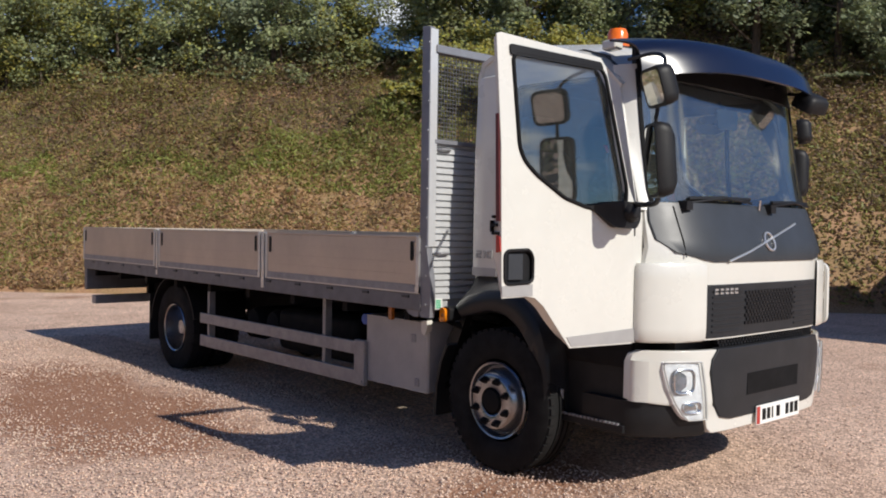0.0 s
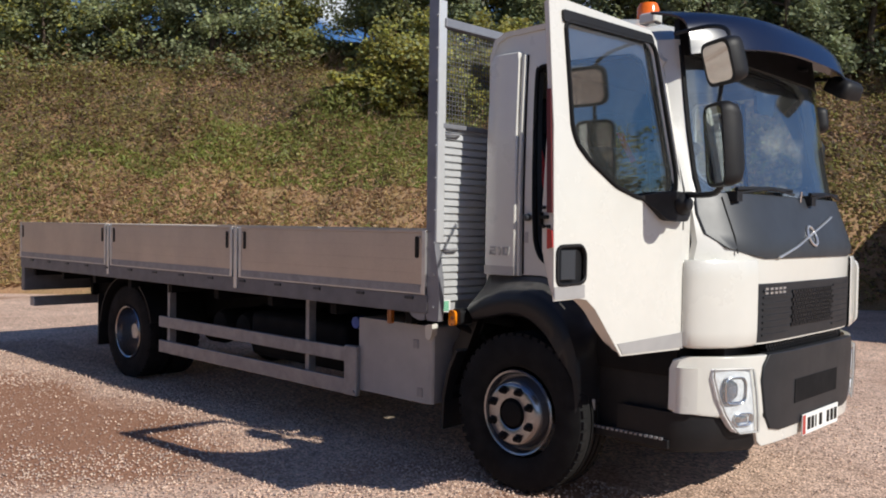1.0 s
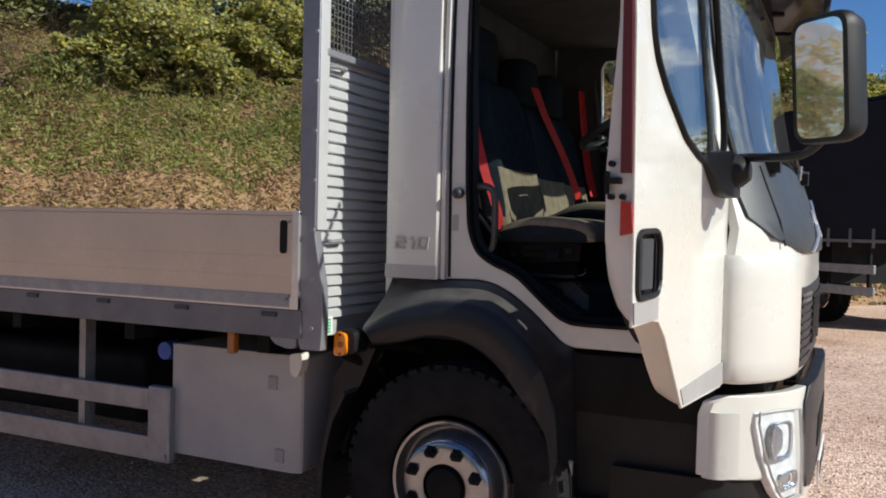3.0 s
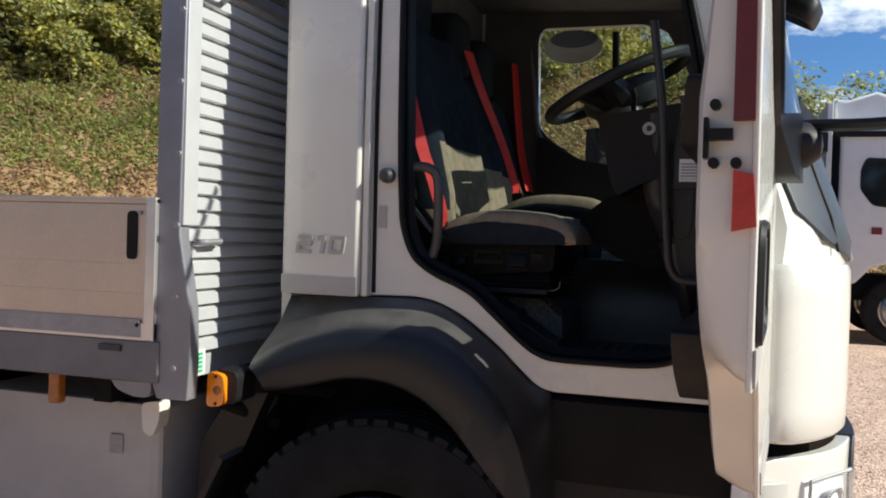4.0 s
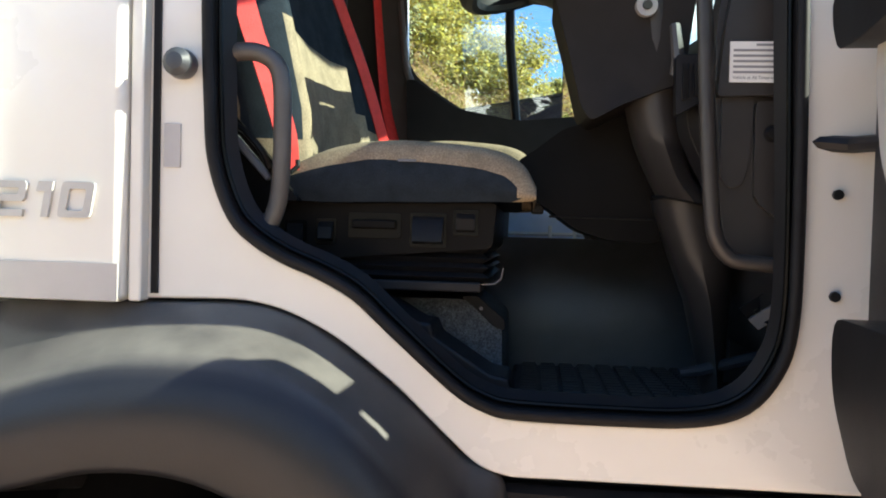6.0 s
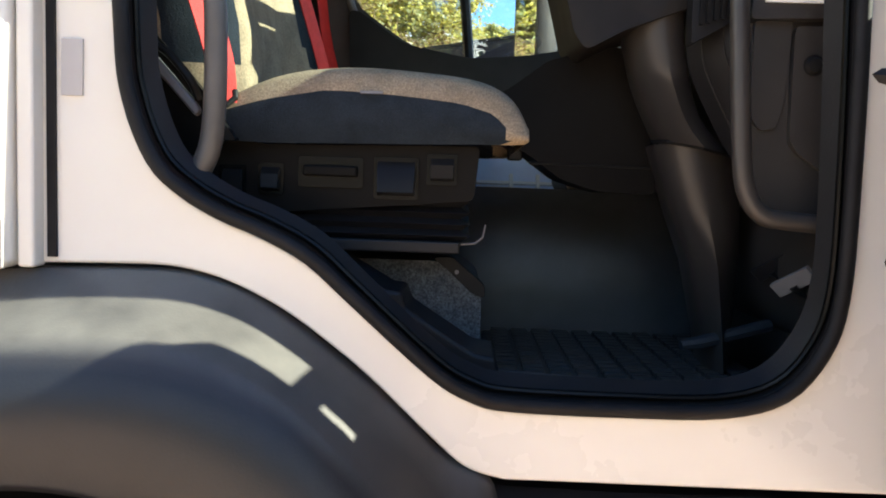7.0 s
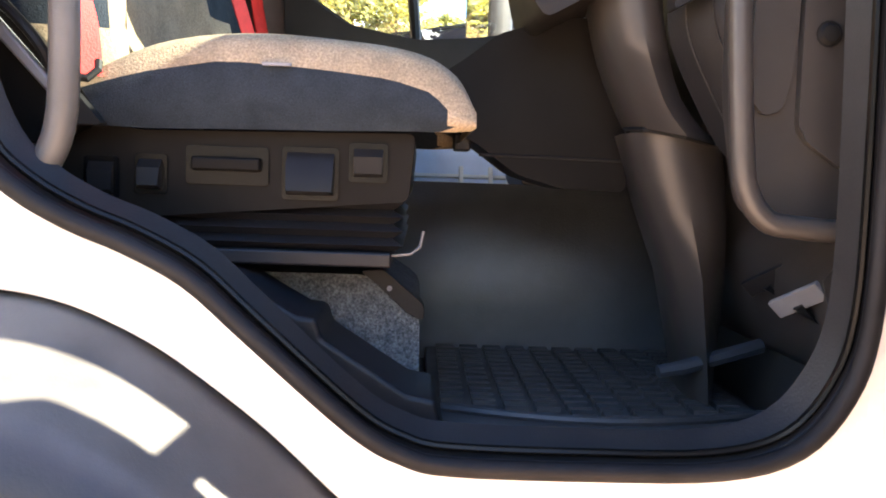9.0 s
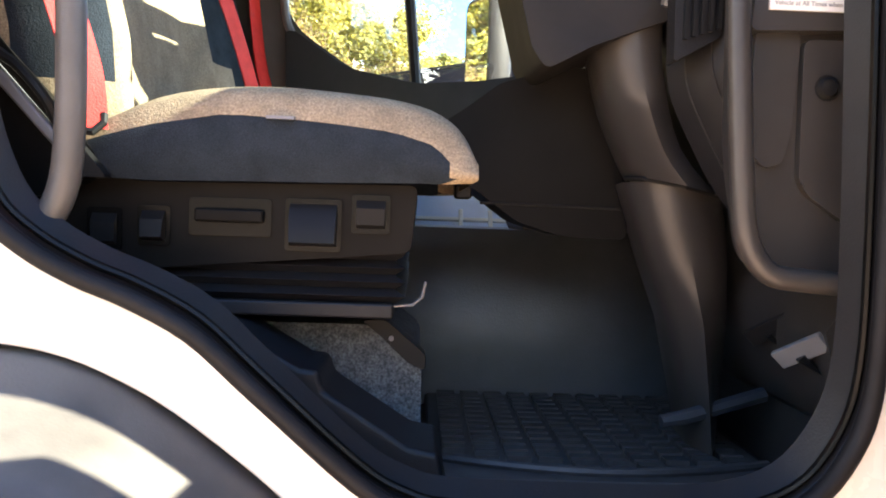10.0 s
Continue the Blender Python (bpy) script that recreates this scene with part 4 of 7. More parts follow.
# sun visor above the windscreen
bm = bmesh.new()
rows = []
for y in np.linspace(-0.98, 0.98, 25):
    u = abs(y) / 0.98
    e = u ** 3
    tx, tz = 0.70 + 0.13 * (1 - e), 2.635 - 0.06 * e
    bx, bz = 0.93 + 0.24 * (1 - e), 2.405 - 0.07 * e
    mx, mz = (tx + bx) / 2 + 0.07, (tz + bz) / 2 + 0.055
    rows.append(smooth([(tx, y, tz), (mx, y, mz), (bx, y, bz)], 5))
loft(bm, rows)
shell(bm, 0.012)
T("sun_visor", bm, "visor", "dark blue tinted sun visor", sharp=60)
for s in (-1, 1):
    for y in (0.35, 0.8):
        T("visor_bracket", tubebm([(0.80, s * y, 2.46), (0.98, s * y, 2.44)], 0.012, 6), "blackp")


# bumper
def bump_x(y, z, off=0.0):
    u = min(1.0, abs(y) / 1.0)
    return 1.195 - 0.30 * u ** 5 - 0.05 * max(0.0, 0.62 - z) ** 1 + off


def bump_patch(rows, off, n=24, thick=0.03):
    return face_patch(rows, off, n, thick, bump_x)


bm = bump_patch([(0.388, -0.60, 0.60), (0.42, -0.635, 0.635), (0.47, -0.65, 0.65), (0.53, -0.70, 0.70), (0.565, -0.93, 0.93), (0.585, -1.0, 1.0), (0.79, -1.0, 1.0), (0.835, -0.99, 0.99), (0.855, -0.96, 0.96)], 0.0, 44, 0.04)
bumper = T("bumper", bm, "white", "white front bumper", 0.006)
bm = bump_patch([(0.455, -0.45, 0.45), (0.475, -0.55, 0.55), (0.55, -0.60, 0.60), (0.73, -0.635, 0.635), (0.80, -0.625, 0.625), (0.86, -0.58, 0.58)], 0.012, 24, 0.05)
T("bumper_centre", bm, "grille", "dark grey bumper centre", 0.006, parent=bumper)
bm = bump_patch([(0.575, -0.30, 0.30), (0.70, -0.30, 0.30)], 0.015, 8, 0.01)
T("tow_recess", bm, "chassis", parent=bumper)
bm = bmesh.new()
for i, z in enumerate(np.arange(0.845, 0.905, 0.02)):
    for y in np.arange(-0.5, 0.5, 0.034):
        yy = y + (0.017 if i % 2 else 0)
        box(bm, 1.09, 1.135, yy - 0.011, yy + 0.011, z - 0.008, z + 0.008)
T("lower_mesh", bm, "blackp", "black honeycomb mesh")
bm = boxbm(0.75, 1.05, -0.80, 0.80, 0.80, 0.915)
T("front_crossmember", bm, "blackp")
for s in (-1, 1):
    # lower corner of the bumper
    rows = []
    for z, k in ((0.37, 0.9), (0.40, 0.97), (0.50, 1.0), (0.57, 1.0)):
        row = []
        for px_, py_ in smooth([(0.56, 0.985), (0.80, 0.99), (0.90, 0.975), (0.99, 0.90), (1.07, 0.79), (1.135, 0.66), (1.145, 0.63)], 4):
            row.append((px_ - (1 - k) * 0.3, s * py_ * (0.9 + 0.1 * k), z - 0.1 * max(0, px_ - 1.0) * (z > 0.45)))
        rows.append(row)
    bm = bmesh.new()
    loft(bm, rows)
    shell(bm, 0.02)
    T("bumper_corner", bm, "blackp", "black lower bumper corner", parent=bumper)
    # white side return of the bumper
    bm = bmesh.new()
    loft(bm, [[(0.875, s * 0.99, z), (0.90, s * 1.0, z), (0.935, s * 0.995, z), (0.99, s * 0.955, z)] for z in (0.575, 0.60, 0.78, 0.80)])
    shell(bm, 0.015)
    T("bumper_end", bm, "white", parent=bumper)
    # headlight
    rows = []
    for z, ya, yb in ((0.476, 0.775, 0.668), (0.50, 0.80, 0.669), (0.57, 0.842, 0.677), (0.66, 0.874, 0.690), (0.76, 0.894, 0.708), (0.795, 0.892, 0.716)):
        rows.append((z, s * ya, s * yb))
    bm = bump_patch(rows, 0.006, 12, 0.03)
    lamp = T("headlight", bm, "lamp_in", "headlight with clear plastic lens", 0.004, parent=bumper)
    # large lens module above, a smaller lamp below it
    for yc, zc, ry_, rz_, mat_ in ((0.800, 0.690, 0.058, 0.066, "lampglass"), (0.752, 0.545, 0.048, 0.030, "chrome")):
        bm = bmesh.new()
        x_ = bump_x(yc, zc, 0.024)
        rim_ = [(0.0, -0.002), (0.5, -0.004), (0.82, -0.008), (0.92, 0.004), (1.0, 0.004), (1.02, -0.012)]
        sq = lambda c: math.copysign(abs(c) ** 0.55, c)
        loft(bm, [[(x_ + dx - 0.012 - 0.45 * ry_ * q * sq(math.cos(a)), s * (yc + ry_ * q * sq(math.cos(a))), zc + rz_ * q * sq(math.sin(a))) for a in np.linspace(0, 2 * math.pi, 29)[:-1]] for q, dx in rim_], True)
        T("reflector", bm, mat_, "bright headlight reflector", parent=lamp, sharp=60)
        T("reflector_rim", tubebm([(x_ - 0.006 - 0.45 * ry_ * sq(math.cos(a)), s * (yc + ry_ * sq(math.cos(a))), zc + rz_ * sq(math.sin(a))) for a in np.linspace(0, 2 * math.pi, 29)], 0.004, 6), "chrome", parent=lamp)
    bm = bump_patch(rows, 0.034, 12, 0.004)
    lens_ = T("lamp_lens", bm, "lensglass", "clear headlight lens", parent=lamp)
    lens_.visible_shadow = False
    edge_ = [(bump_x(y_, z, 0.022), y_, z) for z, y_, _ in rows] + [(bump_x(y_, z, 0.022), y_, z) for z, _, y_ in reversed(rows)]
    T("lamp_bezel", tubebm(edge_ + [edge_[0]], 0.005, 6), "box", "grey headlight edge", parent=lamp)
# registration plate with plain marks
bm = boxbm(1.205, 1.213, -0.20, 0.32, 0.385, 0.497)
plate = T("registration_plate", bm, "plate", "white registration plate", 0.002, parent=bumper)
for k, w in enumerate((0.05, 0.045, 0.02, 0.05, 0.0, 0.045, 0.05, 0.05)):
    y = -0.135 + k * 0.056
    if w:
        T("plate_bar", boxbm(1.2125, 1.2145, y, y + w * 0.85, 0.408, 0.474), "ink", parent=plate)
T("plate_band", boxbm(1.2125, 1.2142, -0.198, -0.160, 0.39, 0.492), "redlens", "red band", parent=plate)

# far-side white grab loop on the front corner
bm = bmesh.new()
slab(bm, rounded([(0.95, 0.90), (1.115, 0.90), (1.115, 1.31), (0.95, 1.33)], 0.06), [rounded([(0.98, 0.945), (1.09, 0.945), (1.09, 1.08), (0.98, 1.08)], 0.02), rounded([(0.98, 1.10), (1.09, 1.10), (1.09, 1.27), (0.98, 1.27)], 0.03)],
     lambda u, v, d: (u, 0.885 + d, v), 0.03)
T("corner_vane", bm, "white", "white slotted corner vane", 0.005)

# wipers
for y0, y1 in ((-0.72, -0.10), (0.12, 0.72)):
    bm = bmesh.new()
    yc = (y0 + y1) / 2
    tube(bm, [(front(y0, 1.66, 0.0), y0, 1.66), (front(yc, 1.70, 0.05), yc, 1.70), (front(y1, 1.68, 0.03), y1, 1.68)], 0.008, 6)
    tube(bm, [(front(y0, 1.69, 0.02), y0 + 0.05, 1.69), (front(yc, 1.70, 0.03), yc, 1.70), (front(y1, 1.70, 0.025), y1, 1.70)], 0.012, 6)
    box(bm, front(y0, 1.64, -0.02), front(y0, 1.64, 0.045), y0 - 0.03, y0 + 0.03, 1.625, 1.675)
    T("wiper", bm, "blackp", "black windscreen wiper")
T("wiper_jet", tubebm([(front(0, 1.64, 0.015), 0.0, 1.64), (front(0, 1.64, 0.02), 0.0, 1.70)], 0.008, 6), "chrome")

# wheel arch: flared plastic guard over the front wheel
LINE = [(-0.352, 1.193), (-0.25, 1.196), (-0.118, 1.198), (0.02, 1.200), (0.09, 1.188), (0.157, 1.155), (0.27, 1.070), (0.345, 0.998), (0.41, 0.955), (0.42, 0.80), (0.42, 0.55)]
SHOULD = [(-0.412, 1.008), (-0.31, 1.068), (-0.15, 1.122), (-0.02, 1.134), (0.08, 1.126), (0.17, 1.088), (0.26, 1.01), (0.33, 0.91), (0.375, 0.78), (0.395, 0.66), (0.40, 0.50)]
ARCH = [(-0.358, 0.948), (-0.30, 0.956), (-0.225, 0.972), (-0.12, 0.998), (-0.01, 0.997), (0.09, 0.963), (0.18, 0.895), (0.26, 0.80), (0.345, 0.70), (0.372, 0.60), (0.38, 0.47)]
for s in (-1, 1):
    a, b, c = smooth(LINE, 4), smooth(SHOULD, 4), smooth(ARCH, 4)
    rows = []
    for p, q, r in zip(a, b, c):
        w = 1.0
        rows.append([(p[0], s * 0.945, p[1]), (p[0], s * 0.972, p[1] - 0.003), (p[0] * 0.7 + q[0] * 0.3, s * 0.995, p[1] * 0.62 + q[1] * 0.38),
                     (q[0], s * 1.075, q[1] + 0.008), (q[0] + 0.002, s * 1.098, q[1] - 0.012), (q[0] * 0.5 + r[0] * 0.5, s * 1.108, q[1] * 0.5 + r[1] * 0.5),
                     (r[0], s * 1.112, r[1]), (r[0], s * 1.10, r[1] - 0.012), (r[0], s * 0.84, r[1] - 0.004)])
    bm = bmesh.new()
    loft(bm, rows)
    T("wheel_arch", bm, "fender", "grey-black plastic wheel arch", sharp=60)
    # inner liner of the wheel well
    bm = bmesh.new()
    well = [(-0.60, 0.30), (-0.57, 0.50), *[(q[0] - 0.01, q[1] + 0.012) for q in c], (0.40, 0.36)]
    loft(bm, [[(x, s * y, z) for x, z in well] for y in (1.03, 0.80, 0.62)])
    vs_ = [bm.verts.new((x, s * 0.62, z)) for x, z in well]
    bm.faces.new(vs_)
    T("arch_liner", bm, "chassis", "black wheel well liner", sharp=60)
    # rear tail of the arch and mud flap
    bm = bmesh.new()
    loft(bm, [[(-0.50, s * y, 0.74), (-0.56, s * y, 0.62), (-0.60, s * y, 0.45), (-0.61, s * y, 0.25)] for y in (0.82, 0.95, 1.10)])
    shell(bm, 0.02)
    T("mud_flap", bm, "fender", "black mud flap")
    bm = bmesh.new()
    slab(bm, rounded([(-0.47, 0.972), (-0.41, 0.950), (-0.385, 0.885), (-0.49, 0.74), (-0.565, 0.45), (-0.66, 0.45), (-0.64, 0.74), (-0.555, 0.865), (-0.485, 0.89)], 0.015), [], lambda u, v, d: (u, s * (0.97 - d), v), 0.10)
    T("arch_tail", bm, "fender", "grey-black tail of the wheel arch", 0.008)
    bm = bmesh.new()
    tube(bm, [(-0.42, s * 0.9, 0.80), (-0.55, s * 1.0, 0.87), (-0.52, s * 1.08, 0.90)], 0.02, 8)
    T("arch_bracket", bm, "chassis")
    # steps between arch and bumper
    bm = bmesh.new()
    box(bm, 0.40, 0.885, s * 0.80, s * 0.945, 0.40, 0.955)
    T("step_well", bm, "blackp", "black step well below the door")
    rows = [[(0.40, s * y, z), (0.55, s * (y + 0.01), z), (0.72, s * (y + 0.005), z), (0.885, s * y, z)] for y, z in ((0.945, 0.962), (0.968, 0.955), (0.975, 0.80), (0.96, 0.745), (0.935, 0.74))]
    bm = bmesh.new()
    loft(bm, rows)
    shell(bm, 0.015)
    T("step_panel", bm, "chassis", "grey-black panel below the door sill")
    bm = boxbm(0.385, 0.86, s * 0.86, s * 1.0, 0.385, 0.430)
    stp = T("step", bm, "blackp", "black entry step", 0.006)
    bm = bmesh.new()
    for x in np.arange(0.42, 0.84, 0.028):
        box(bm, x, x + 0.016, s * 0.99, s * 1.006, 0.426, 0.438)
    T("step_tread", bm, "galv", "worn serrated step edge", parent=stp)
    bm = boxbm(0.375, 0.425, s * 0.985, s * 1.008, 0.43, 0.57)
    T("step_end", bm, "box", "pale step end bracket", 0.008, parent=stp)


# wheels
def tyre_bm(c, r, w, s):
    bm = bmesh.new()
    h = w / 2
    prof = [(0.57 * r, -h * 0.86), (0.62 * r, -h), (0.75 * r, -h * 1.06), (0.88 * r, -h * 1.03), (0.955 * r, -h * 0.95), (0.985 * r, -h * 0.80), (r, -h * 0.62)]
    for g in (-0.36, 0.0, 0.36):
        prof += [(r, h * (g - 0.06)), (r - 0.012, h * (g - 0.05)), (r - 0.012, h * (g + 0.05)), (r, h * (g + 0.06))]
    prof += [(r, h * 0.62), (0.985 * r, h * 0.80), (0.955 * r, h * 0.95), (0.88 * r, h * 1.03), (0.75 * r, h * 1.06), (0.62 * r, h), (0.57 * r, h * 0.86)]
    lathe(bm, prof, c, 64)
    # shoulder blocks
    for k in range(48):
        a = 2 * math.pi * k / 48
        m = Matrix.Translation(c) @ Matrix.Rotation(-a, 4, "Y")
        for e in (-1, 1):
            box(bm, 0.955 * r, 0.997 * r, min(e * h * 0.66, e * h * 0.93), max(e * h * 0.66, e * h * 0.93), -0.019, 0.019, m)
    return bm


def front_wheel(s):
    c = Vector((-0.015, s * 0.985, 0.444))
    w = T("wheel", tyre_bm(c, 0.446, 0.25, s), "rubber", "black lorry tyre on a silver steel wheel")
    o = s * 1.0
    bm = bmesh.new()
    R0 = 0.236
    prof = [(R0, s * 0.10), (R0 + 0.006, s * 0.118), (R0, s * 0.128), (R0 - 0.010, s * 0.124), (0.221, s * 0.105), (0.214, s * 0.075), (0.208, s * 0.070), (0.200, s * 0.085), (0.188, s * 0.122), (0.176, s * 0.152), (0.168, s * 0.164), (0.158, s * 0.169), (0.092, s * 0.170), (0.086, s * 0.166), (0.084, s * 0.06)]
    lathe(bm, prof, c, 56)
    T("rim", bm, "steel", "silver painted steel rim", parent=w)
    for k in range(8):
        a = 2 * math.pi * (k + 0.5) / 8
        p = c + Vector((0.138 * math.cos(a), s * 0.170, 0.138 * math.sin(a)))
        bm = bmesh.new()
        lathe(bm, [(0.026, 0), (0.026, s * 0.006), (0.019, s * 0.010), (0.017, s * 0.030), (0.010, s * 0.032), (0.009, s * 0.042), (0.0, s * 0.043)], p, 6)
        T("wheel_nut", bm, "chassis", "dark wheel nut", parent=w, sharp=30)
    bm = bmesh.new()
    lathe(bm, [(0.083, s * 0.06), (0.080, s * 0.150), (0.070, s * 0.172), (0.045, s * 0.178), (0.0, s * 0.18)], c, 32)
    T("hub", bm, "chassis", "black wheel hub", parent=w)


def rear_wheel(s):
    c = Vector((-4.79, s * 0.93, 0.432))
    w = T("wheel", tyre_bm(c, 0.436, 0.24, s), "rubber", "black twin rear tyre on a silver rim")
    c2 = c - Vector((0, s * 0.28, 0))
    T("inner_tyre", tyre_bm(c2, 0.436, 0.24, s), "rubber", parent=w)
    bm = bmesh.new()
    prof = [(0.243, s * 0.10), (0.250, s * 0.118), (0.243, s * 0.126), (0.230, s * 0.118), (0.222, s * 0.06), (0.215, -s * 0.06), (0.205, -s * 0.075), (0.09, -s * 0.08)]
    lathe(bm, prof, c, 48)
    T("rim", bm, "steel", "silver dished rear rim", parent=w)
    bm = bmesh.new()
    lathe(bm, [(0.095, -s * 0.08), (0.09, s * 0.03), (0.07, s * 0.05), (0.0, s * 0.055)], c, 24)
    for k in range(8):
        a = 2 * math.pi * k / 8
        p = c + Vector((0.137 * math.cos(a), -s * 0.08, 0.137 * math.sin(a)))
        nb = bmesh.new()
        lathe(nb, [(0.022, 0), (0.020, s * 0.03), (0.0, s * 0.032)], p, 6)
        T("wheel_nut", nb, "galv", "wheel nut", parent=w)
    T("hub", bm, "steel", parent=w)


for s in (-1, 1):
    front_wheel(s)
    rear_wheel(s)
    # rear mudguard
    bm = bmesh.new()
    pts_ = [(-4.79 + 0.53 * math.cos(a), 0.43 + 0.53 * math.sin(a)) for a in np.linspace(0.25, math.pi - 0.1, 16)]
    loft(bm, [[(x, s * y, z) for x, z in pts_] for y in (0.50, 1.08)])
    shell(bm, 0.012)
    T("rear_mudguard", bm, "blackp", "black plastic rear mudguard")
    T("rear_flap", boxbm(-5.36, -5.345, min(s * 0.52, s * 1.08), max(s * 0.52, s * 1.08), 0.25, 0.75), "blackp")

# chassis
for s in (-1, 1):
    T("chassis_rail", boxbm(-6.75, 0.9, s * 0.43 - 0.04, s * 0.43 + 0.04, 0.62, 0.86), "chassis", "black steel chassis rail")
T("front_axle", tubebm([(0, -0.86, 0.40), (0, -0.4, 0.34), (0, 0.4, 0.34), (0, 0.86, 0.40)], 0.055), "chassis")
T("rear_axle", tubebm([(-4.79, -0.7, 0.43), (-4.79, 0.7, 0.43)], 0.09), "chassis")
bm = bmesh.new()
lathe(bm, [(0.0, -0.2), (0.16, -0.16), (0.2, 0), (0.16, 0.16), (0.0, 0.2)], (-4.79, 0, 0.43), 20)
T("differential", bm, "chassis")
T("prop_shaft", tubebm([(-0.4, 0, 0.62), (-4.6, 0, 0.48)], 0.05), "chassis")
T("engine_block", boxbm(-0.3, 0.75, -0.36, 0.36, 0.45, 0.98), "chassis", bevel=0.03)
for x, y0, r in ((-3.4, -0.78, 0.13), (-3.05, -0.78, 0.13)):
    bm = bmesh.new()
    lathe(bm, [(0, -0.3), (r * 0.8, -0.29), (r, -0.24), (r, 0.24), (r * 0.8, 0.29), (0, 0.3)], (x, -0.62, 0.62), 20)
    T("air_tank", bm, "chassis", "black air tank")
T("battery_box", boxbm(-2.6, -1.75, 0.5, 1.0, 0.42, 0.82), "chassis", bevel=0.02)
T("fuel_tank", boxbm(-2.9, -1.7, -0.95, -0.5, 0.42, 0.78), "chassis", "black tank below the deck", 0.06)
bm = bmesh.new()
lathe(bm, [(0.0, -0.05), (0.04, -0.048), (0.045, -0.02), (0.045, 0.03), (0.0, 0.03)], (-1.50, -0.98, 0.81), 16)
T("tank_cap", bm, "bluecap", "blue tank filler cap")
T("tank_neck", tubebm([(-1.50, -0.95, 0.80), (-1.55, -0.8, 0.72)], 0.035, 8), "chassis")

# grey box behind the front wheel
bm = bmesh.new()
rows = [[(x, -1.09 + dy, z) for x, dy, z in ((-1.40, 0.012, z), (-1.385, 0, z), (-0.74, 0, z), (-0.70, 0.02, z))] for z in (0.375, 0.39, 0.84, 0.86)]
g = loft(bm, rows)
T("locker_front", bm, "box", "grey plastic side locker")
T("locker_body", boxbm(-1.40, -0.70, -1.085, -0.62, 0.372, 0.862), "box", bevel=0.02)
for x, z in ((-0.84, 0.74), (-0.80, 0.44)):
    T("locker_latch", boxbm(x - 0.022, x + 0.022, -1.098, -1.088, z - 0.028, z + 0.028), "galv", "small steel latch", 0.003)
bm = bmesh.new()
slab(bm, rounded([(-0.752, 0.868), (-0.688, 0.880), (-0.690, 0.82), (-0.712, 0.772), (-0.745, 0.785)], 0.018), [], lambda u, v, d: (u, -1.106 + d, v), 0.05)
T("locker_bracket", bm, "white", "white locker corner", 0.010)

# side rails
for s in (-1, 1):
    for z0, z1 in ((0.333, 0.440), (0.555, 0.652)):
        T("side_guard_rail", boxbm(-4.05, -1.495, min(s * 1.10, s * 1.125), max(s * 1.10, s * 1.125), z0, z1), "galv", "aluminium side guard rail", 0.006)
    T("side_guard_end", boxbm(-1.50, -1.372, min(s * 1.085, s * 1.128), max(s * 1.085, s * 1.128), 0.33, 0.668), "galv", "aluminium side guard end plate", 0.01)
    for x in (-3.92, -1.94):
        T("side_guard_post", boxbm(x - 0.02, x + 0.02, min(s * 1.04, s * 1.10), max(s * 1.04, s * 1.10), 0.34, 0.95), "galv", "steel side guard post")
    T("rail_bolt", tubebm([(-1.395, s * 1.12, 0.36), (-1.395, s * 1.136, 0.36)], 0.012, 8), "galv")

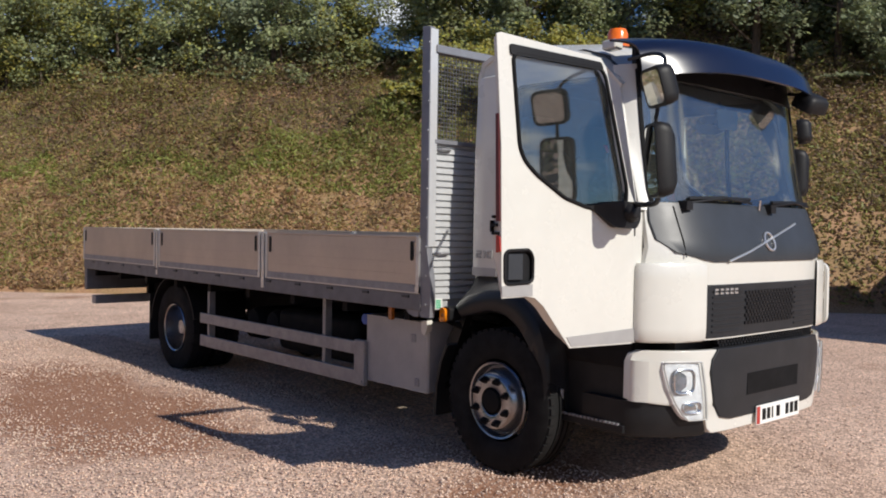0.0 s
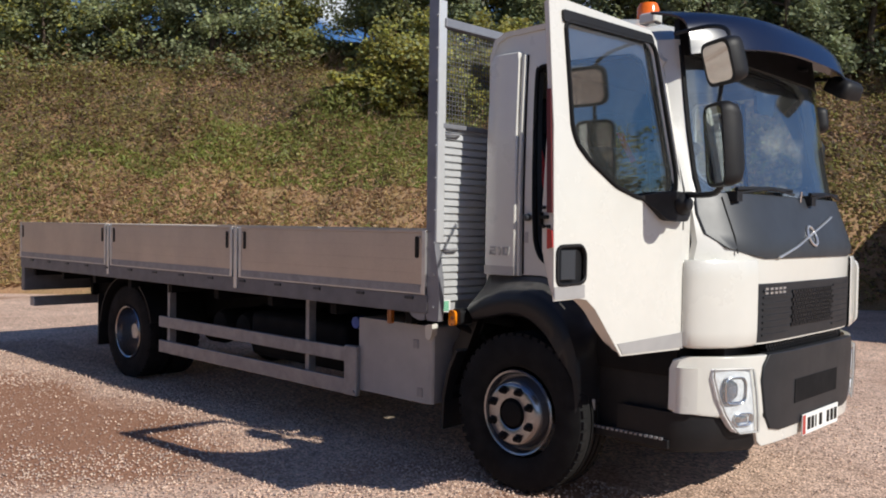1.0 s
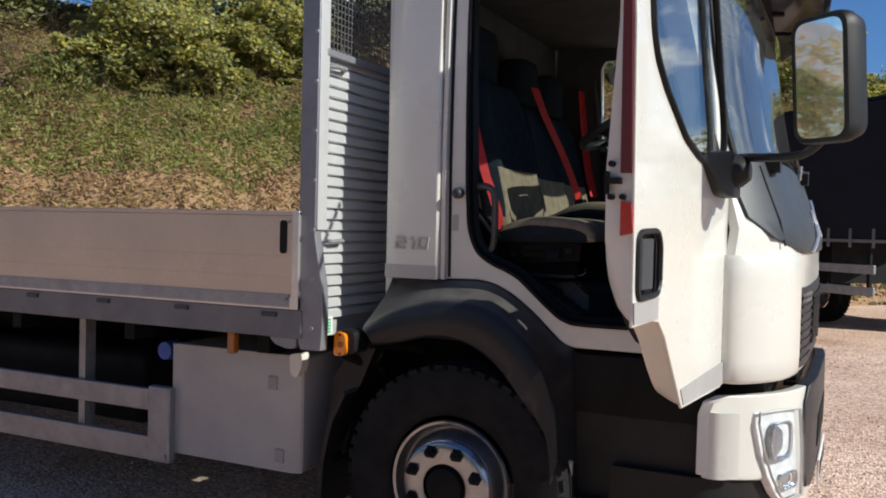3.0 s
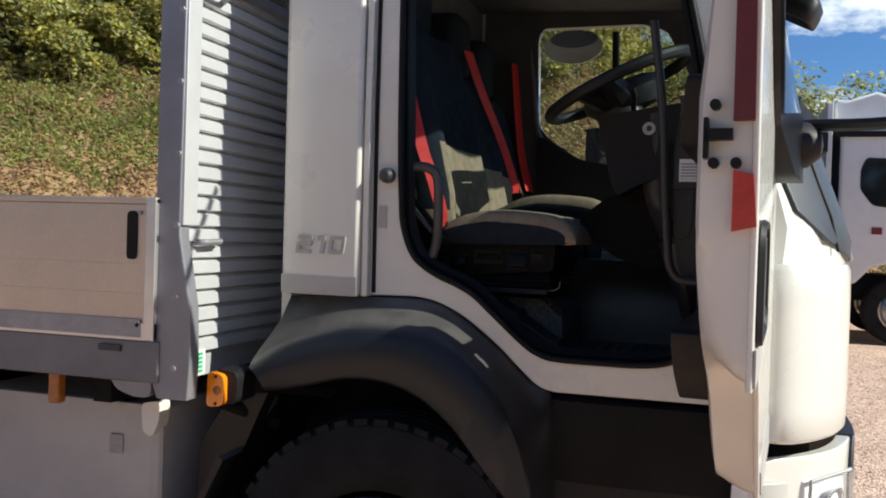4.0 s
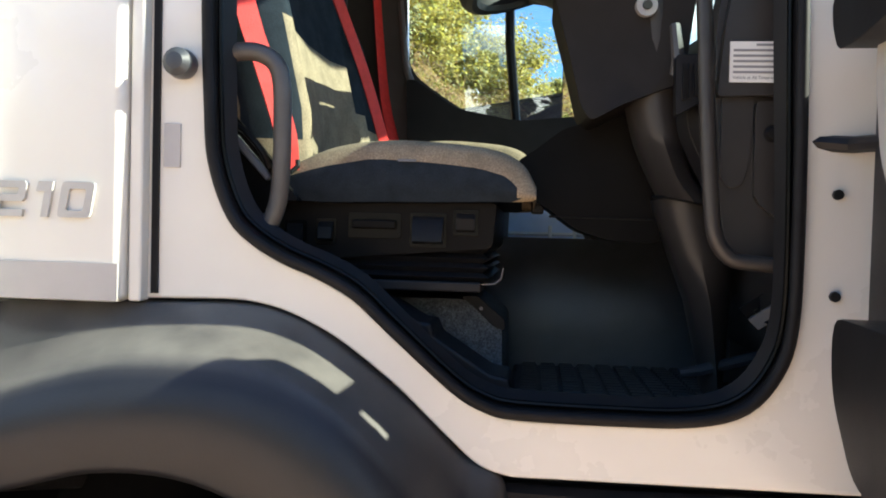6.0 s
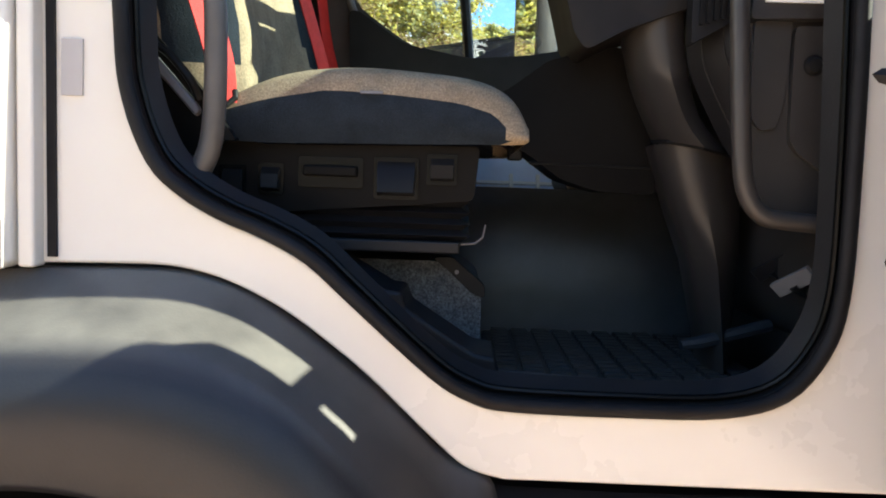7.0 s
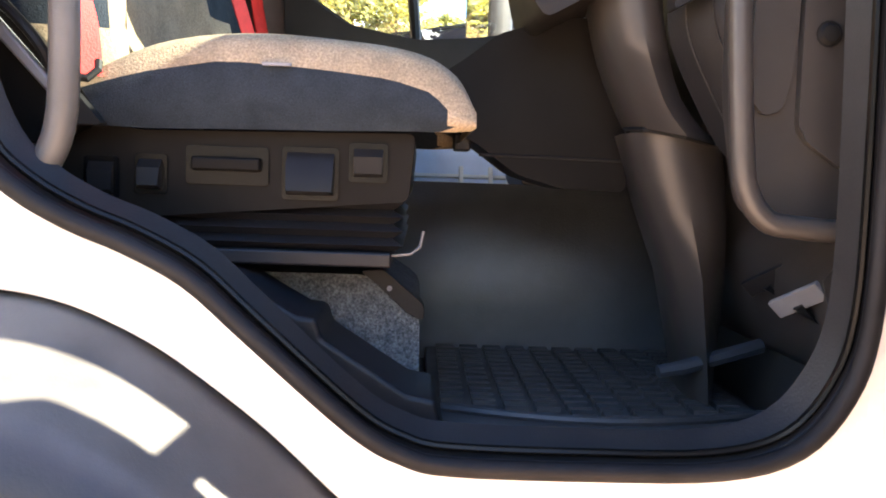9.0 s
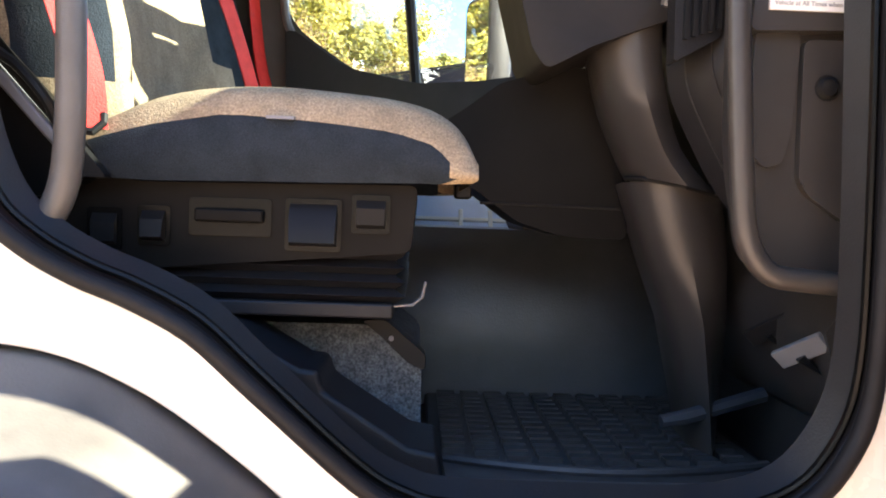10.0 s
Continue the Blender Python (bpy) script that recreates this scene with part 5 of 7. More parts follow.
# deck
deck = T("deck", boxbm(-6.93, -0.62, -1.205, 1.205, 1.0, 1.075), "frame", "flat load deck")
for k in range(9):
    T("deck_crossbar", boxbm(-6.8 + k * 0.74, -6.74 + k * 0.74, -1.15, 1.15, 0.87, 1.0), "chassis", parent=deck)
for s in (-1, 1):
    T("deck_edge", boxbm(-6.93, -0.60, min(s * 1.205, s * 1.243), max(s * 1.205, s * 1.243), 0.955, 1.068), "frame", "grey steel deck edge", 0.006, parent=deck)
    for k in range(14):
        x = -6.6 + k * 0.45
        T("tie_hook", boxbm(x - 0.035, x + 0.035, min(s * 1.235, s * 1.252), max(s * 1.235, s * 1.252), 1.036, 1.053), "slate", parent=deck)
    for x0, x1 in ((-6.925, -4.83), (-4.74, -2.69), (-2.60, -0.612)):
        y0, y1 = (-1.246, -1.216) if s < 0 else (1.216, 1.246)
        yo = s * 1.246
        side = T("dropside", boxbm(x0 + 0.03, x1 - 0.03, y0 + 0.006, y1 - 0.004, 1.10, 1.44), "alu", "brushed aluminium dropside board")
        zs = np.linspace(1.115, 1.432, 5)
        for za, zb in zip(zs, zs[1:]):
            T("plank", boxbm(x0 + 0.03, x1 - 0.03, y0, y1, za + 0.0002, zb - 0.0002), "alu", parent=side)
        T("board_cap", boxbm(x0, x1, min(yo, yo - s * 0.034) - (0.003 if s < 0 else 0), max(yo, yo - s * 0.034) + (0.003 if s > 0 else 0), 1.434, 1.452), "alu", parent=side, bevel=0.003)
        T("board_foot", boxbm(x0, x1, min(yo + s * 0.004, yo - s * 0.034), max(yo + s * 0.004, yo - s * 0.034), 1.068, 1.118), "alu_edge", "aluminium bottom edge profile", 0.003, parent=side)
        T("marking_strip", boxbm(x0 + 0.036, x1 - 0.040, min(yo + s * 0.006, yo), max(yo + s * 0.006, yo), 1.077, 1.126), "galv", "grey marking strip", parent=side)
        for xe, w in ((x0, 1), (x1, -1)):
            T("board_end", boxbm(min(xe, xe + w * 0.032), max(xe, xe + w * 0.032), min(yo + s * 0.005, yo - s * 0.034), max(yo + s * 0.005, yo - s * 0.034), 1.07, 1.45), "alu_edge", "aluminium end profile", 0.003, parent=side)
            xx = xe + w * 0.075
            bm = bmesh.new()
            slab(bm, rounded([(xx - 0.016, 1.285), (xx + 0.016, 1.285), (xx + 0.016, 1.415), (xx - 0.016, 1.415)], 0.016), [], lambda u, v, d: (u, yo + s * (0.004 - d), v), 0.008)
            T("latch_slot", bm, "ink", "black recessed latch", parent=side)
            for zz in (1.11, 1.41):
                T("rivet", tubebm([(xe + w * 0.05, yo, zz), (xe + w * 0.05, yo + s * 0.006, zz)], 0.006, 6), "galv", parent=side)
    for x in (-4.785, -2.645):
        T("dropside_post", boxbm(x - 0.022, x + 0.022, min(s * 1.20, s * 1.252), max(s * 1.20, s * 1.252), 0.985, 1.448), "alu_edge", "aluminium stake post", 0.004)
T("tailboard", boxbm(-6.965, -6.935, -1.24, 1.24, 1.07, 1.45), "alu", "aluminium tailboard", 0.004)
T("rear_frame", boxbm(-6.95, -6.86, -1.23, 1.23, 0.70, 1.0), "frame", "grey rear deck frame", 0.01)
T("under_run_bar", boxbm(-6.78, -6.66, -1.20, 1.20, 0.54, 0.64), "galv", "steel rear under-run bar", 0.01)
for s in (-1, 1):
    T("under_run_post", boxbm(-6.75, -6.68, s * 0.5 - 0.04, s * 0.5 + 0.04, 0.6, 0.9), "chassis")
    T("rear_lamp", boxbm(-6.98, -6.94, s * 0.95 - 0.2, s * 0.95 + 0.2, 0.75, 0.87), "redlens", "red rear lamp", 0.008)

# headboard
for s in (-1, 1):
    bm = bmesh.new()
    slab(bm, [(-0.625, 0.96), (-0.61, 0.915), (-0.512, 0.915), (-0.506, 1.02), (-0.512, 1.17), (-0.547, 1.355), (-0.54, 2.80), (-0.55, 2.815), (-0.625, 2.825)], [], lambda u, v, d: (u, s * (1.235 - d), v), 0.045)
    po = T("headboard_post", bm, "post", "grey folded steel headboard post", 0.006)
    bm = bmesh.new()
    box(bm, -0.550, -0.5385, min(s * 1.17, s * 1.232), max(s * 1.17, s * 1.232), 1.38, 2.80)
    T("post_flange", bm, "vent", "pale post flange", 0.003, parent=po)
    for z in np.arange(1.0, 2.8, 0.19):
        T("bolt", tubebm([(-0.555, s * 1.234, z), (-0.555, s * 1.243, z)], 0.008, 6), "galv", parent=po)
    # gusset at the post's foot
    bm = bmesh.new()
    slab(bm, rounded([(-0.78, 0.99), (-0.628, 0.99), (-0.628, 0.915), (-0.68, 0.912), (-0.74, 0.93)], 0.02), [], lambda u, v, d: (u, s * (1.232 - d), v), 0.02)
    T("post_gusset", bm, "post", "grey steel gusset", 0.004)
T("headboard_bar", boxbm(-0.575, -0.525, -1.19, 1.19, 2.645, 2.70), "post", "grey top bar of the headboard", 0.008)
T("headboard_bar", boxbm(-0.575, -0.535, -1.19, 1.19, 2.055, 2.085), "post", bevel=0.006)
bm = bmesh.new()
for y in np.arange(-1.18, 1.181, 0.026):
    tube(bm, [(-0.552, y, 2.08), (-0.552, y, 2.65)], 0.0022, 4, False)
for z in np.arange(2.095, 2.65, 0.026):
    tube(bm, [(-0.556, -1.19, z), (-0.556, 1.19, z)], 0.0022, 4, False)
T("wire_mesh", bm, "frame", "steel wire mesh of the headboard")
# corrugated sheet below the mesh
bm = bmesh.new()
prof = []
z = 0.955
prof.append((-0.583, z))
z += 0.07
while z < 2.06:
    prof += [(-0.581, z), (-0.560, z + 0.005), (-0.564, z + 0.033), (-0.578, z + 0.041)]
    z += 0.044
rows = [[(x, y, zz) for x, zz in prof] for y in (-1.178, -0.4, 0.4, 1.178)]
loft(bm, rows)
shell(bm, 0.004)
T("corrugated_sheet", bm, "vent", "white corrugated headboard sheet", sharp=25)
T("sheet_sticker", boxbm(-0.560, -0.5575, -1.15, -1.085, 0.965, 1.035), "sticker")
for k in range(5):
    T("sticker_bar", boxbm(-0.5575, -0.5555, -1.145, -1.10, 0.972 + k * 0.012, 0.98 + k * 0.012), "green", "green sticker stripe")
for z in (1.335, 2.02):
    T("sheet_handle", tubebm([(-0.56, -1.15, z), (-0.535, -1.13, z), (-0.535, -1.06, z + 0.003), (-0.56, -1.04, z)], 0.009, 8), "galv", "small steel handle")
# side marker lamps
bm = bmesh.new()
slab(bm, rounded([(-0.503, 0.888), (-0.450, 0.895), (-0.450, 0.978), (-0.500, 0.988)], 0.018), [], lambda u, v, d: (u, -1.16 + d, v), 0.03)
ml = T("marker_lamp", bm, "orange", "amber side marker lamp", 0.008)
bm = bmesh.new()
slab(bm, rounded([(-0.49, 0.893), (-0.42, 0.90), (-0.42, 0.985), (-0.485, 0.995)], 0.02), [], lambda u, v, d: (u, -1.14 + d, v), 0.10)
T("lamp_housing", bm, "blackp", parent=ml, bevel=0.008)
for z in (0.900, 0.974):
    T("lamp_screw", tubebm([(-0.474, -1.1590, z), (-0.474, -1.1625, z)], 0.0045, 10), "ink", parent=ml)
bm = bmesh.new()
lathe(bm, [(0.0, -0.004), (0.009, -0.003), (0.013, 0.0)], (-0.470, -1.1605, 0.937), 16)
T("lamp_bulb", bm, "amberdull", "darker amber bulb spot", parent=ml)
T("lamp_arm", tubebm([(-0.48, -1.06, 0.94), (-0.40, -0.95, 0.93), (-0.3, -0.8, 0.9)], 0.03, 8), "blackp", parent=ml)
T("side_reflector", boxbm(-0.998, -0.960, -1.20, -1.165, 0.862, 0.970), "amberdull", "dull amber side reflector", 0.008)

# roof beacon and horns
bm = bmesh.new()
lathe(bm, [(0.072, 0), (0.072, 0.02), (0.064, 0.03), (0.062, 0.09), (0.05, 0.118), (0.0, 0.128)], (0.43, -0.55, 2.625), 24, "z")
T("beacon", bm, "beacon", "orange roof beacon")
bm = bmesh.new()
lathe(bm, [(0.09, -0.02), (0.09, 0.012), (0.0, 0.012)], (0.43, -0.55, 2.615), 24, "z")
T("beacon_base", bm, "blackp")
T("roof_lug", boxbm(0.58, 0.68, -0.90, -0.82, 2.54, 2.60), "white", bevel=0.015)

# ---- open driver's door ----
HINGE, OUT, NOR = Vector((0.937, -1.006, 0)), Vector((-0.083, -0.99655, 0)), Vector((0.99655, -0.083, 0))


def dplace(u, v, d):
    """u from the hinge outwards, v up, d from the outer skin inwards."""
    bow = 0.035 * max(0.0, v - 1.7) ** 1.3
    # the door thins towards its window frame
    if d > 0.026:
        d = 0.026 + (d - 0.026) * float(np.interp(v, (1.6, 1.8, 1.98), (1.0, 0.62, 0.25)))
    return HINGE + OUT * u + Vector((0, 0, v)) - NOR * (d + bow)


DOOR = [(0.030, 0.895), (0.50, 0.903), (0.60, 1.02), (0.69, 1.125), (0.75, 1.168), (0.80, 1.175), (0.96, 1.172), (0.966, 1.40), (0.975, 1.9), (1.0, 2.425), (0.97, 2.435), (0.29, 2.40), (0.25, 2.36), (0.075, 1.74), (0.030, 1.655)]
WIN = [(0.90, 2.32), (0.88, 2.345), (0.30, 2.345), (0.262, 2.31), (0.10, 1.735), (0.10, 1.66), (0.14, 1.625), (0.25, 1.612), (0.40, 1.622), (0.56, 1.665), (0.75, 1.77), (0.83, 1.835), (0.862, 1.90)]
HAND = rounded([(0.765, 1.245), (0.945, 1.238), (0.948, 1.40), (0.79, 1.405), (0.765, 1.37)], 0.035)
win_s = rounded(WIN, 0.03, 3)
bm = bmesh.new()
slab(bm, DOOR, [win_s, HAND], lambda u, v, d: dplace(u, v, d), 0.010)
drv = T("cab_door", bm, "white", "open white driver's door", 0.004)
bm = bmesh.new()
slab(bm, win_s, [], lambda u, v, d: dplace(u, v, 0.02 + d), 0.005)
dg = T("door_window", bm, "doorglass", "door window glass", parent=drv)
dg.visible_shadow = False
loop = [dplace(p[0], p[1], -0.002) for p in win_s]
T("window_seal", tubebm(loop + [loop[0]], 0.011, 6), "seal", "black window seal", parent=drv)
bm = bmesh.new()
slab(bm, rounded([(0.28, 2.335), (0.92, 2.335), (0.925, 2.385), (0.30, 2.375)], 0.015), [], lambda u, v, d: dplace(u, v, d - 0.012), 0.012)
T("rain_rail", bm, "blackp", "black rail over the window", parent=drv)
# handle
bm = bmesh.new()
slab(bm, HAND, [], lambda u, v, d: dplace(u, v, 0.012 + d), 0.012)
T("handle_recess", bm, "blackp", "black door handle recess", parent=drv)
bm = bmesh.new()
loft(bm, [[dplace(u, v, d) for u, v, d in ((0.83, z, 0.014), (0.835, z, -0.008), (0.925, z, -0.008), (0.935, z, 0.014))] for z in (1.262, 1.27, 1.375, 1.385)])
T("door_handle", bm, "slate", "dark pull handle", parent=drv, bevel=0.004)
lp = [dplace(p[0], p[1], -0.003) for p in HAND]
T("recess_rim", tubebm(lp + [lp[0]], 0.008, 6), "blackp", parent=drv)
# grey marking strips along the lower edge
for pts_ in ([(0.765, 1.180), (0.958, 1.180), (0.962, 1.232), (0.765, 1.236)], [(0.012, 0.905), (0.492, 0.912), (0.528, 0.962), (0.012, 0.98)]):
    bm = bmesh.new()
    slab(bm, pts_, [], lambda u, v, d: dplace(u, v, d - 0.003), 0.003)
    T("lower_strip", bm, "box", "pale grey strip along the door's lower edge", parent=drv)
# inner frame and end face
INNER = [(0.03, 0.99), (0.44, 0.99), (0.58, 1.08), (0.70, 1.20), (0.80, 1.27), (0.88, 1.34), (0.92, 1.42), (0.93, 1.5), (0.94, 1.9), (0.955, 2.37), (0.30, 2.34), (0.11, 1.74), (0.03, 1.64)]
bm = bmesh.new()
sec = [(0.0, 0.90), (0.49, 0.91), (0.59, 1.03), (0.68, 1.13), (0.75, 1.175), (0.955, 1.18), (0.96, 1.40), (0.967, 1.9), (0.99, 2.415)]
rows = []
SKIN = [(0.0, 0.90), (0.25, 0.902), (0.485, 0.908), (0.55, 0.972), (0.60, 1.032), (0.65, 1.087), (0.69, 1.134), (0.75, 1.177), (0.80, 1.183), (0.88, 1.183), (0.952, 1.185), (0.957, 1.26), (0.959, 1.34), (0.961, 1.42), (0.967, 1.9), (0.99, 2.415)]
DEEP = [(0.0, 0.92), (0.25, 0.925), (0.44, 0.93), (0.51, 0.955), (0.57, 1.005), (0.625, 1.06), (0.67, 1.11), (0.73, 1.155), (0.79, 1.185), (0.85, 1.22), (0.90, 1.262), (0.93, 1.31), (0.945, 1.365), (0.953, 1.43), (0.962, 1.9), (0.985, 2.41)]
for a_, b_ in zip(smooth(SKIN, 3), smooth(DEEP, 3)):
    row = []
    for k, d in ((0.0, 0.002), (0.15, 0.025), (0.45, 0.05), (0.8, 0.068), (1.0, 0.078), (1.25, 0.085)):
        row.append(dplace(a_[0] + (b_[0] - a_[0]) * k - (0.02 if k > 1.1 else 0), a_[1] + (b_[1] - a_[1]) * k + (0.02 if k > 1.1 else 0), d))
    rows.append(row)
loft(bm, rows)
shell(bm, 0.006)
T("door_edge", bm, "door_white", "cream painted rear edge of the door", parent=drv, sharp=60)
bm = bmesh.new()
slab(bm, INNER, [win_s], lambda u, v, d: dplace(u, v, 0.026 + d), 0.060)
T("inner_panel", bm, "blackp", "black inner door panel", parent=drv, bevel=0.01)
bm = bmesh.new()
slab(bm, rounded([(0.13, 1.545), (0.125, 1.50), (0.15, 1.40), (0.22, 1.325), (0.34, 1.292), (0.50, 1.30), (0.62, 1.335), (0.64, 1.55), (0.46, 1.545), (0.30, 1.545), (0.18, 1.545)], 0.03), [],
     lambda u, v, d: dplace(u, v, 0.084 + d * (1 - 0.42 * min(1.0, max(0.0, (u - 0.3) / 0.34)))), 0.028)
T("trim_insert", bm, "trim", "light grey door trim insert", parent=drv, bevel=0.014)
bm = bmesh.new()
slab(bm, rounded([(0.060, 1.66), (0.055, 1.575), (0.085, 1.535), (0.16, 1.528), (0.66, 1.54), (0.70, 1.66), (0.56, 1.655), (0.40, 1.618), (0.25, 1.606), (0.14, 1.62), (0.10, 1.66)], 0.02), [], lambda u, v, d: dplace(u, v, 0.084 + d), 0.060)
T("upper_trim", bm, "blackp", "black padded upper door trim", parent=drv, bevel=0.02)
bm = bmesh.new()
slab(bm, rounded([(0.25, 1.06), (0.44, 1.065), (0.56, 1.14), (0.62, 1.22), (0.150, 1.225), (0.155, 1.14)], 0.04), [], lambda u, v, d: dplace(u, v, 0.084 + d), 0.072)
T("door_pocket", bm, "blackp", "black door pocket", parent=drv, bevel=0.022)


def on_edge(d0, d1, v0, v1, name, mat, label="", lift=0.013, skew=0.0):
    bm = bmesh.new()
    def uu(v):
        for (ua, va), (ub, vb) in zip(sec, sec[1:]):
            if va <= v <= vb:
                return ua + (ub - ua) * (v - va) / max(1e-6, vb - va)
        return 0.96
    pl = []
    for lf in (lift, -0.004):
        pl += [dplace(uu(v0) + lf, v0, d0 + skew), dplace(uu(v0) + lf, v0 + skew * 1.2, d1), dplace(uu(v1) + lf, v1, d1), dplace(uu(v1) + lf, v1 + skew * 1.2, d0)]
    vs = [bm.verts.new(p) for p in pl]
    for q in ((0, 1, 2, 3), (7, 6, 5, 4), (0, 4, 5, 1), (1, 5, 6, 2), (2, 6, 7, 3), (3, 7, 4, 0)):
        bm.faces.new([vs[i] for i in q])
    return T(name, bm, mat, label, parent=drv)


on_edge(0.008, 0.036, 1.540, 2.05, "reflector_strip", "redstrip", "dark red reflective strip")
on_edge(0.008, 0.034, 1.398, 1.474, "reflector_patch", "redlens", "red reflector patch", skew=-0.006)
on_edge(0.068, 0.074, 1.489, 1.544, "latch_plate", "ink", "black door latch", 0.018)
on_edge(0.036, 0.072, 1.514, 1.529, "latch_bar", "ink", lift=0.018)
for d, v in ((0.060, 1.562), (0.060, 1.483), (0.031, 1.483)):
    p = dplace(0.9635, v, d)
    T("bolt", tubebm([p - OUT * 0.004, p + OUT * 0.012], 0.0075, 10), "ink", "dark bolt head", parent=drv)

# mirrors on the door's front corner
FOOT_ = rounded([(0.030, 1.655), (0.20, 1.660), (0.40, 1.628), (0.345, 1.600), (0.215, 1.520), (0.070, 1.516), (0.028, 1.560)], 0.025)
bm = bmesh.new()
# the foot swells outwards below the arm
slab(bm, FOOT_, [], lambda u, v, d: dplace(u, v, -0.012 + d - (0.012 - d) / 0.012 * 0.050 * max(0.0, 1 - abs(u - 0.12) / 0.24)), 0.012)
T("mirror_foot", bm, "blackp", "black wedge-shaped mirror foot on the door", parent=drv, bevel=0.008)
bm = bmesh.new()
lathe(bm, [(0.0, -0.075), (0.030, -0.070), (0.052, -0.045), (0.060, -0.01), (0.062, 0.0)], (0, 0, 0), 20)
for v in bm.verts:
    v.co = dplace(0.115 + v.co.x, 1.600 + v.co.z * 0.95, -0.020 + v.co.y)
T("mirror_socket", bm, "blackp", parent=drv)
T("mirror_arm", tubebm(smooth([(0.93, -1.06, 1.645), (1.0, -1.12, 1.645), (1.08, -1.16, 1.64), (1.17, -1.19, 1.645), (1.22, -1.23, 1.68)], 3), 0.014, 8), "blackp", "black lower mirror arm", parent=drv)
T("mirror_arm", tubebm(smooth([(1.222, -1.28, 2.02), (1.245, -1.265, 2.25), (1.23, -1.22, 2.36), (1.09, -1.12, 2.42), (0.85, -1.0, 2.44)], 4), 0.010, 8), "blackp", "black upper mirror arm", parent=drv)


def wing_mirror(c, w, h, depth, face, label, tilt=0.0):
    """A mirror head; face is the way the glass looks."""
    n = Vector(face).normalized()
    r = n.cross(Vector((0, 0, 1))).normalized()
    u = r.cross(n)
    rot = Matrix.Rotation(radians(tilt), 3, n)
    r, u = rot @ r, rot @ u
    c = Vector(c)
    bm = bmesh.new()
    rows = []
    for k, d in ((0.97, 0.012), (1.0, 0.0), (1.0, -depth * 0.3), (0.93, -depth * 0.75), (0.70, -depth)):
        rows.append([c + r * (p[0] * k) + u * (p[1] * k) + n * d for p in rounded([(-w / 2, -h / 2), (w / 2, -h / 2), (w / 2, h / 2), (-w / 2, h / 2)], 0.05, 5)])
    g = loft(bm, rows, True)
    bm.faces.new(g[-1])
    bm.faces.new(g[0])
    head = T("mirror_housing", bm, "blackp", label, parent=drv, sharp=60)
    bm = bmesh.new()
    bm.faces.new([bm.verts.new(c + r * p[0] + u * p[1] + n * 0.0135) for p in rounded([(-w / 2 + 0.018, -h / 2 + 0.018), (w / 2 - 0.018, -h / 2 + 0.018), (w / 2 - 0.018, h / 2 - 0.018), (-w / 2 + 0.018, h / 2 - 0.018)], 0.04, 5)])
    T("mirror_glass", bm, "mirror", "mirror glass", parent=head)
    return head


wing_mirror((1.222, -1.284, 1.853), 0.20, 0.37, 0.09, (-0.62, -0.78, -0.08), "black wing mirror on the open door")
wing_mirror((1.244, -1.318, 2.206), 0.21, 0.20, 0.08, (-0.46, -0.85, -0.28), "black wide-angle mirror on the open door")
# kerb mirror on the far front corner
drv_keep, drv = drv, truck
wing_mirror((1.08, 0.62, 2.32), 0.20, 0.17, 0.09, (-0.45, 0.1, -0.85), "black kerb mirror")
wing_mirror((0.585, 1.47, 1.96), 0.22, 0.36, 0.09, (-0.93, -0.36, 0.0), "black wing mirror on the far side")
wing_mirror((0.62, 1.45, 2.27), 0.20, 0.18, 0.08, (-0.93, -0.36, -0.1), "black wide-angle mirror on the far side")
# bowl-shaped white mirror over the far window
bm = bmesh.new()
rows = []
for k in range(7):
    a = math.pi / 2 * k / 6
    rows.append([(0.085 + 0.150 * math.cos(a) * math.cos(b), 1.12 + 0.13 * math.sin(a), 2.345 + 0.085 * math.cos(a) * math.sin(b)) for b in np.linspace(0, 2 * math.pi, 29)[:-1]])
loft(bm, rows, True)
bmesh.ops.remove_doubles(bm, verts=bm.verts[:], dist=0.001)
bowl = T("mirror_bowl", bm, "white", "white bowl-shaped mirror over the far window", sharp=60)
bm = bmesh.new()
bm.faces.new([bm.verts.new((0.090 + 0.120 * math.cos(b), 1.115, 2.382 + 0.044 * math.sin(b))) for b in np.linspace(0, 2 * math.pi, 29)[:-1]])
T("mirror_glass", bm, "farglass", "dark mirror glass", parent=bowl)
T("mirror_arm", tubebm([(0.085, 1.18, 2.42), (0.10, 1.05, 2.50), (0.12, 0.93, 2.52)], 0.016, 8), "blackp", parent=bowl)
T("mirror_arm", tubebm([(0.86, 0.96, 1.66), (0.70, 1.20, 1.68), (0.60, 1.47, 1.80)], 0.014, 8), "blackp")
drv = drv_keep
# plates between the pillar and the door, added to cut sunlight on the arch
for z0, z1 in ((0.96, 1.477), (1.549, 1.588)):
    T("hinge", boxbm(0.916, 0.930, -1.045, -0.955, z0, z1), "white", "white plate in the hinge gap that blocks sunlight", 0.003, parent=drv)
T("hinge", boxbm(0.914, 0.930, -1.016, -0.955, 1.470, 1.556), "white", "white plate that narrows the sunlight through the hinge gap", 0.003, parent=drv)
# door check strap
T("check_strap", tubebm([(0.80, -0.955, 1.440), (0.845, -0.975, 1.436), (0.87, -1.08, 1.430)], 0.011, 8), "blackp", "black door check strap", parent=drv)

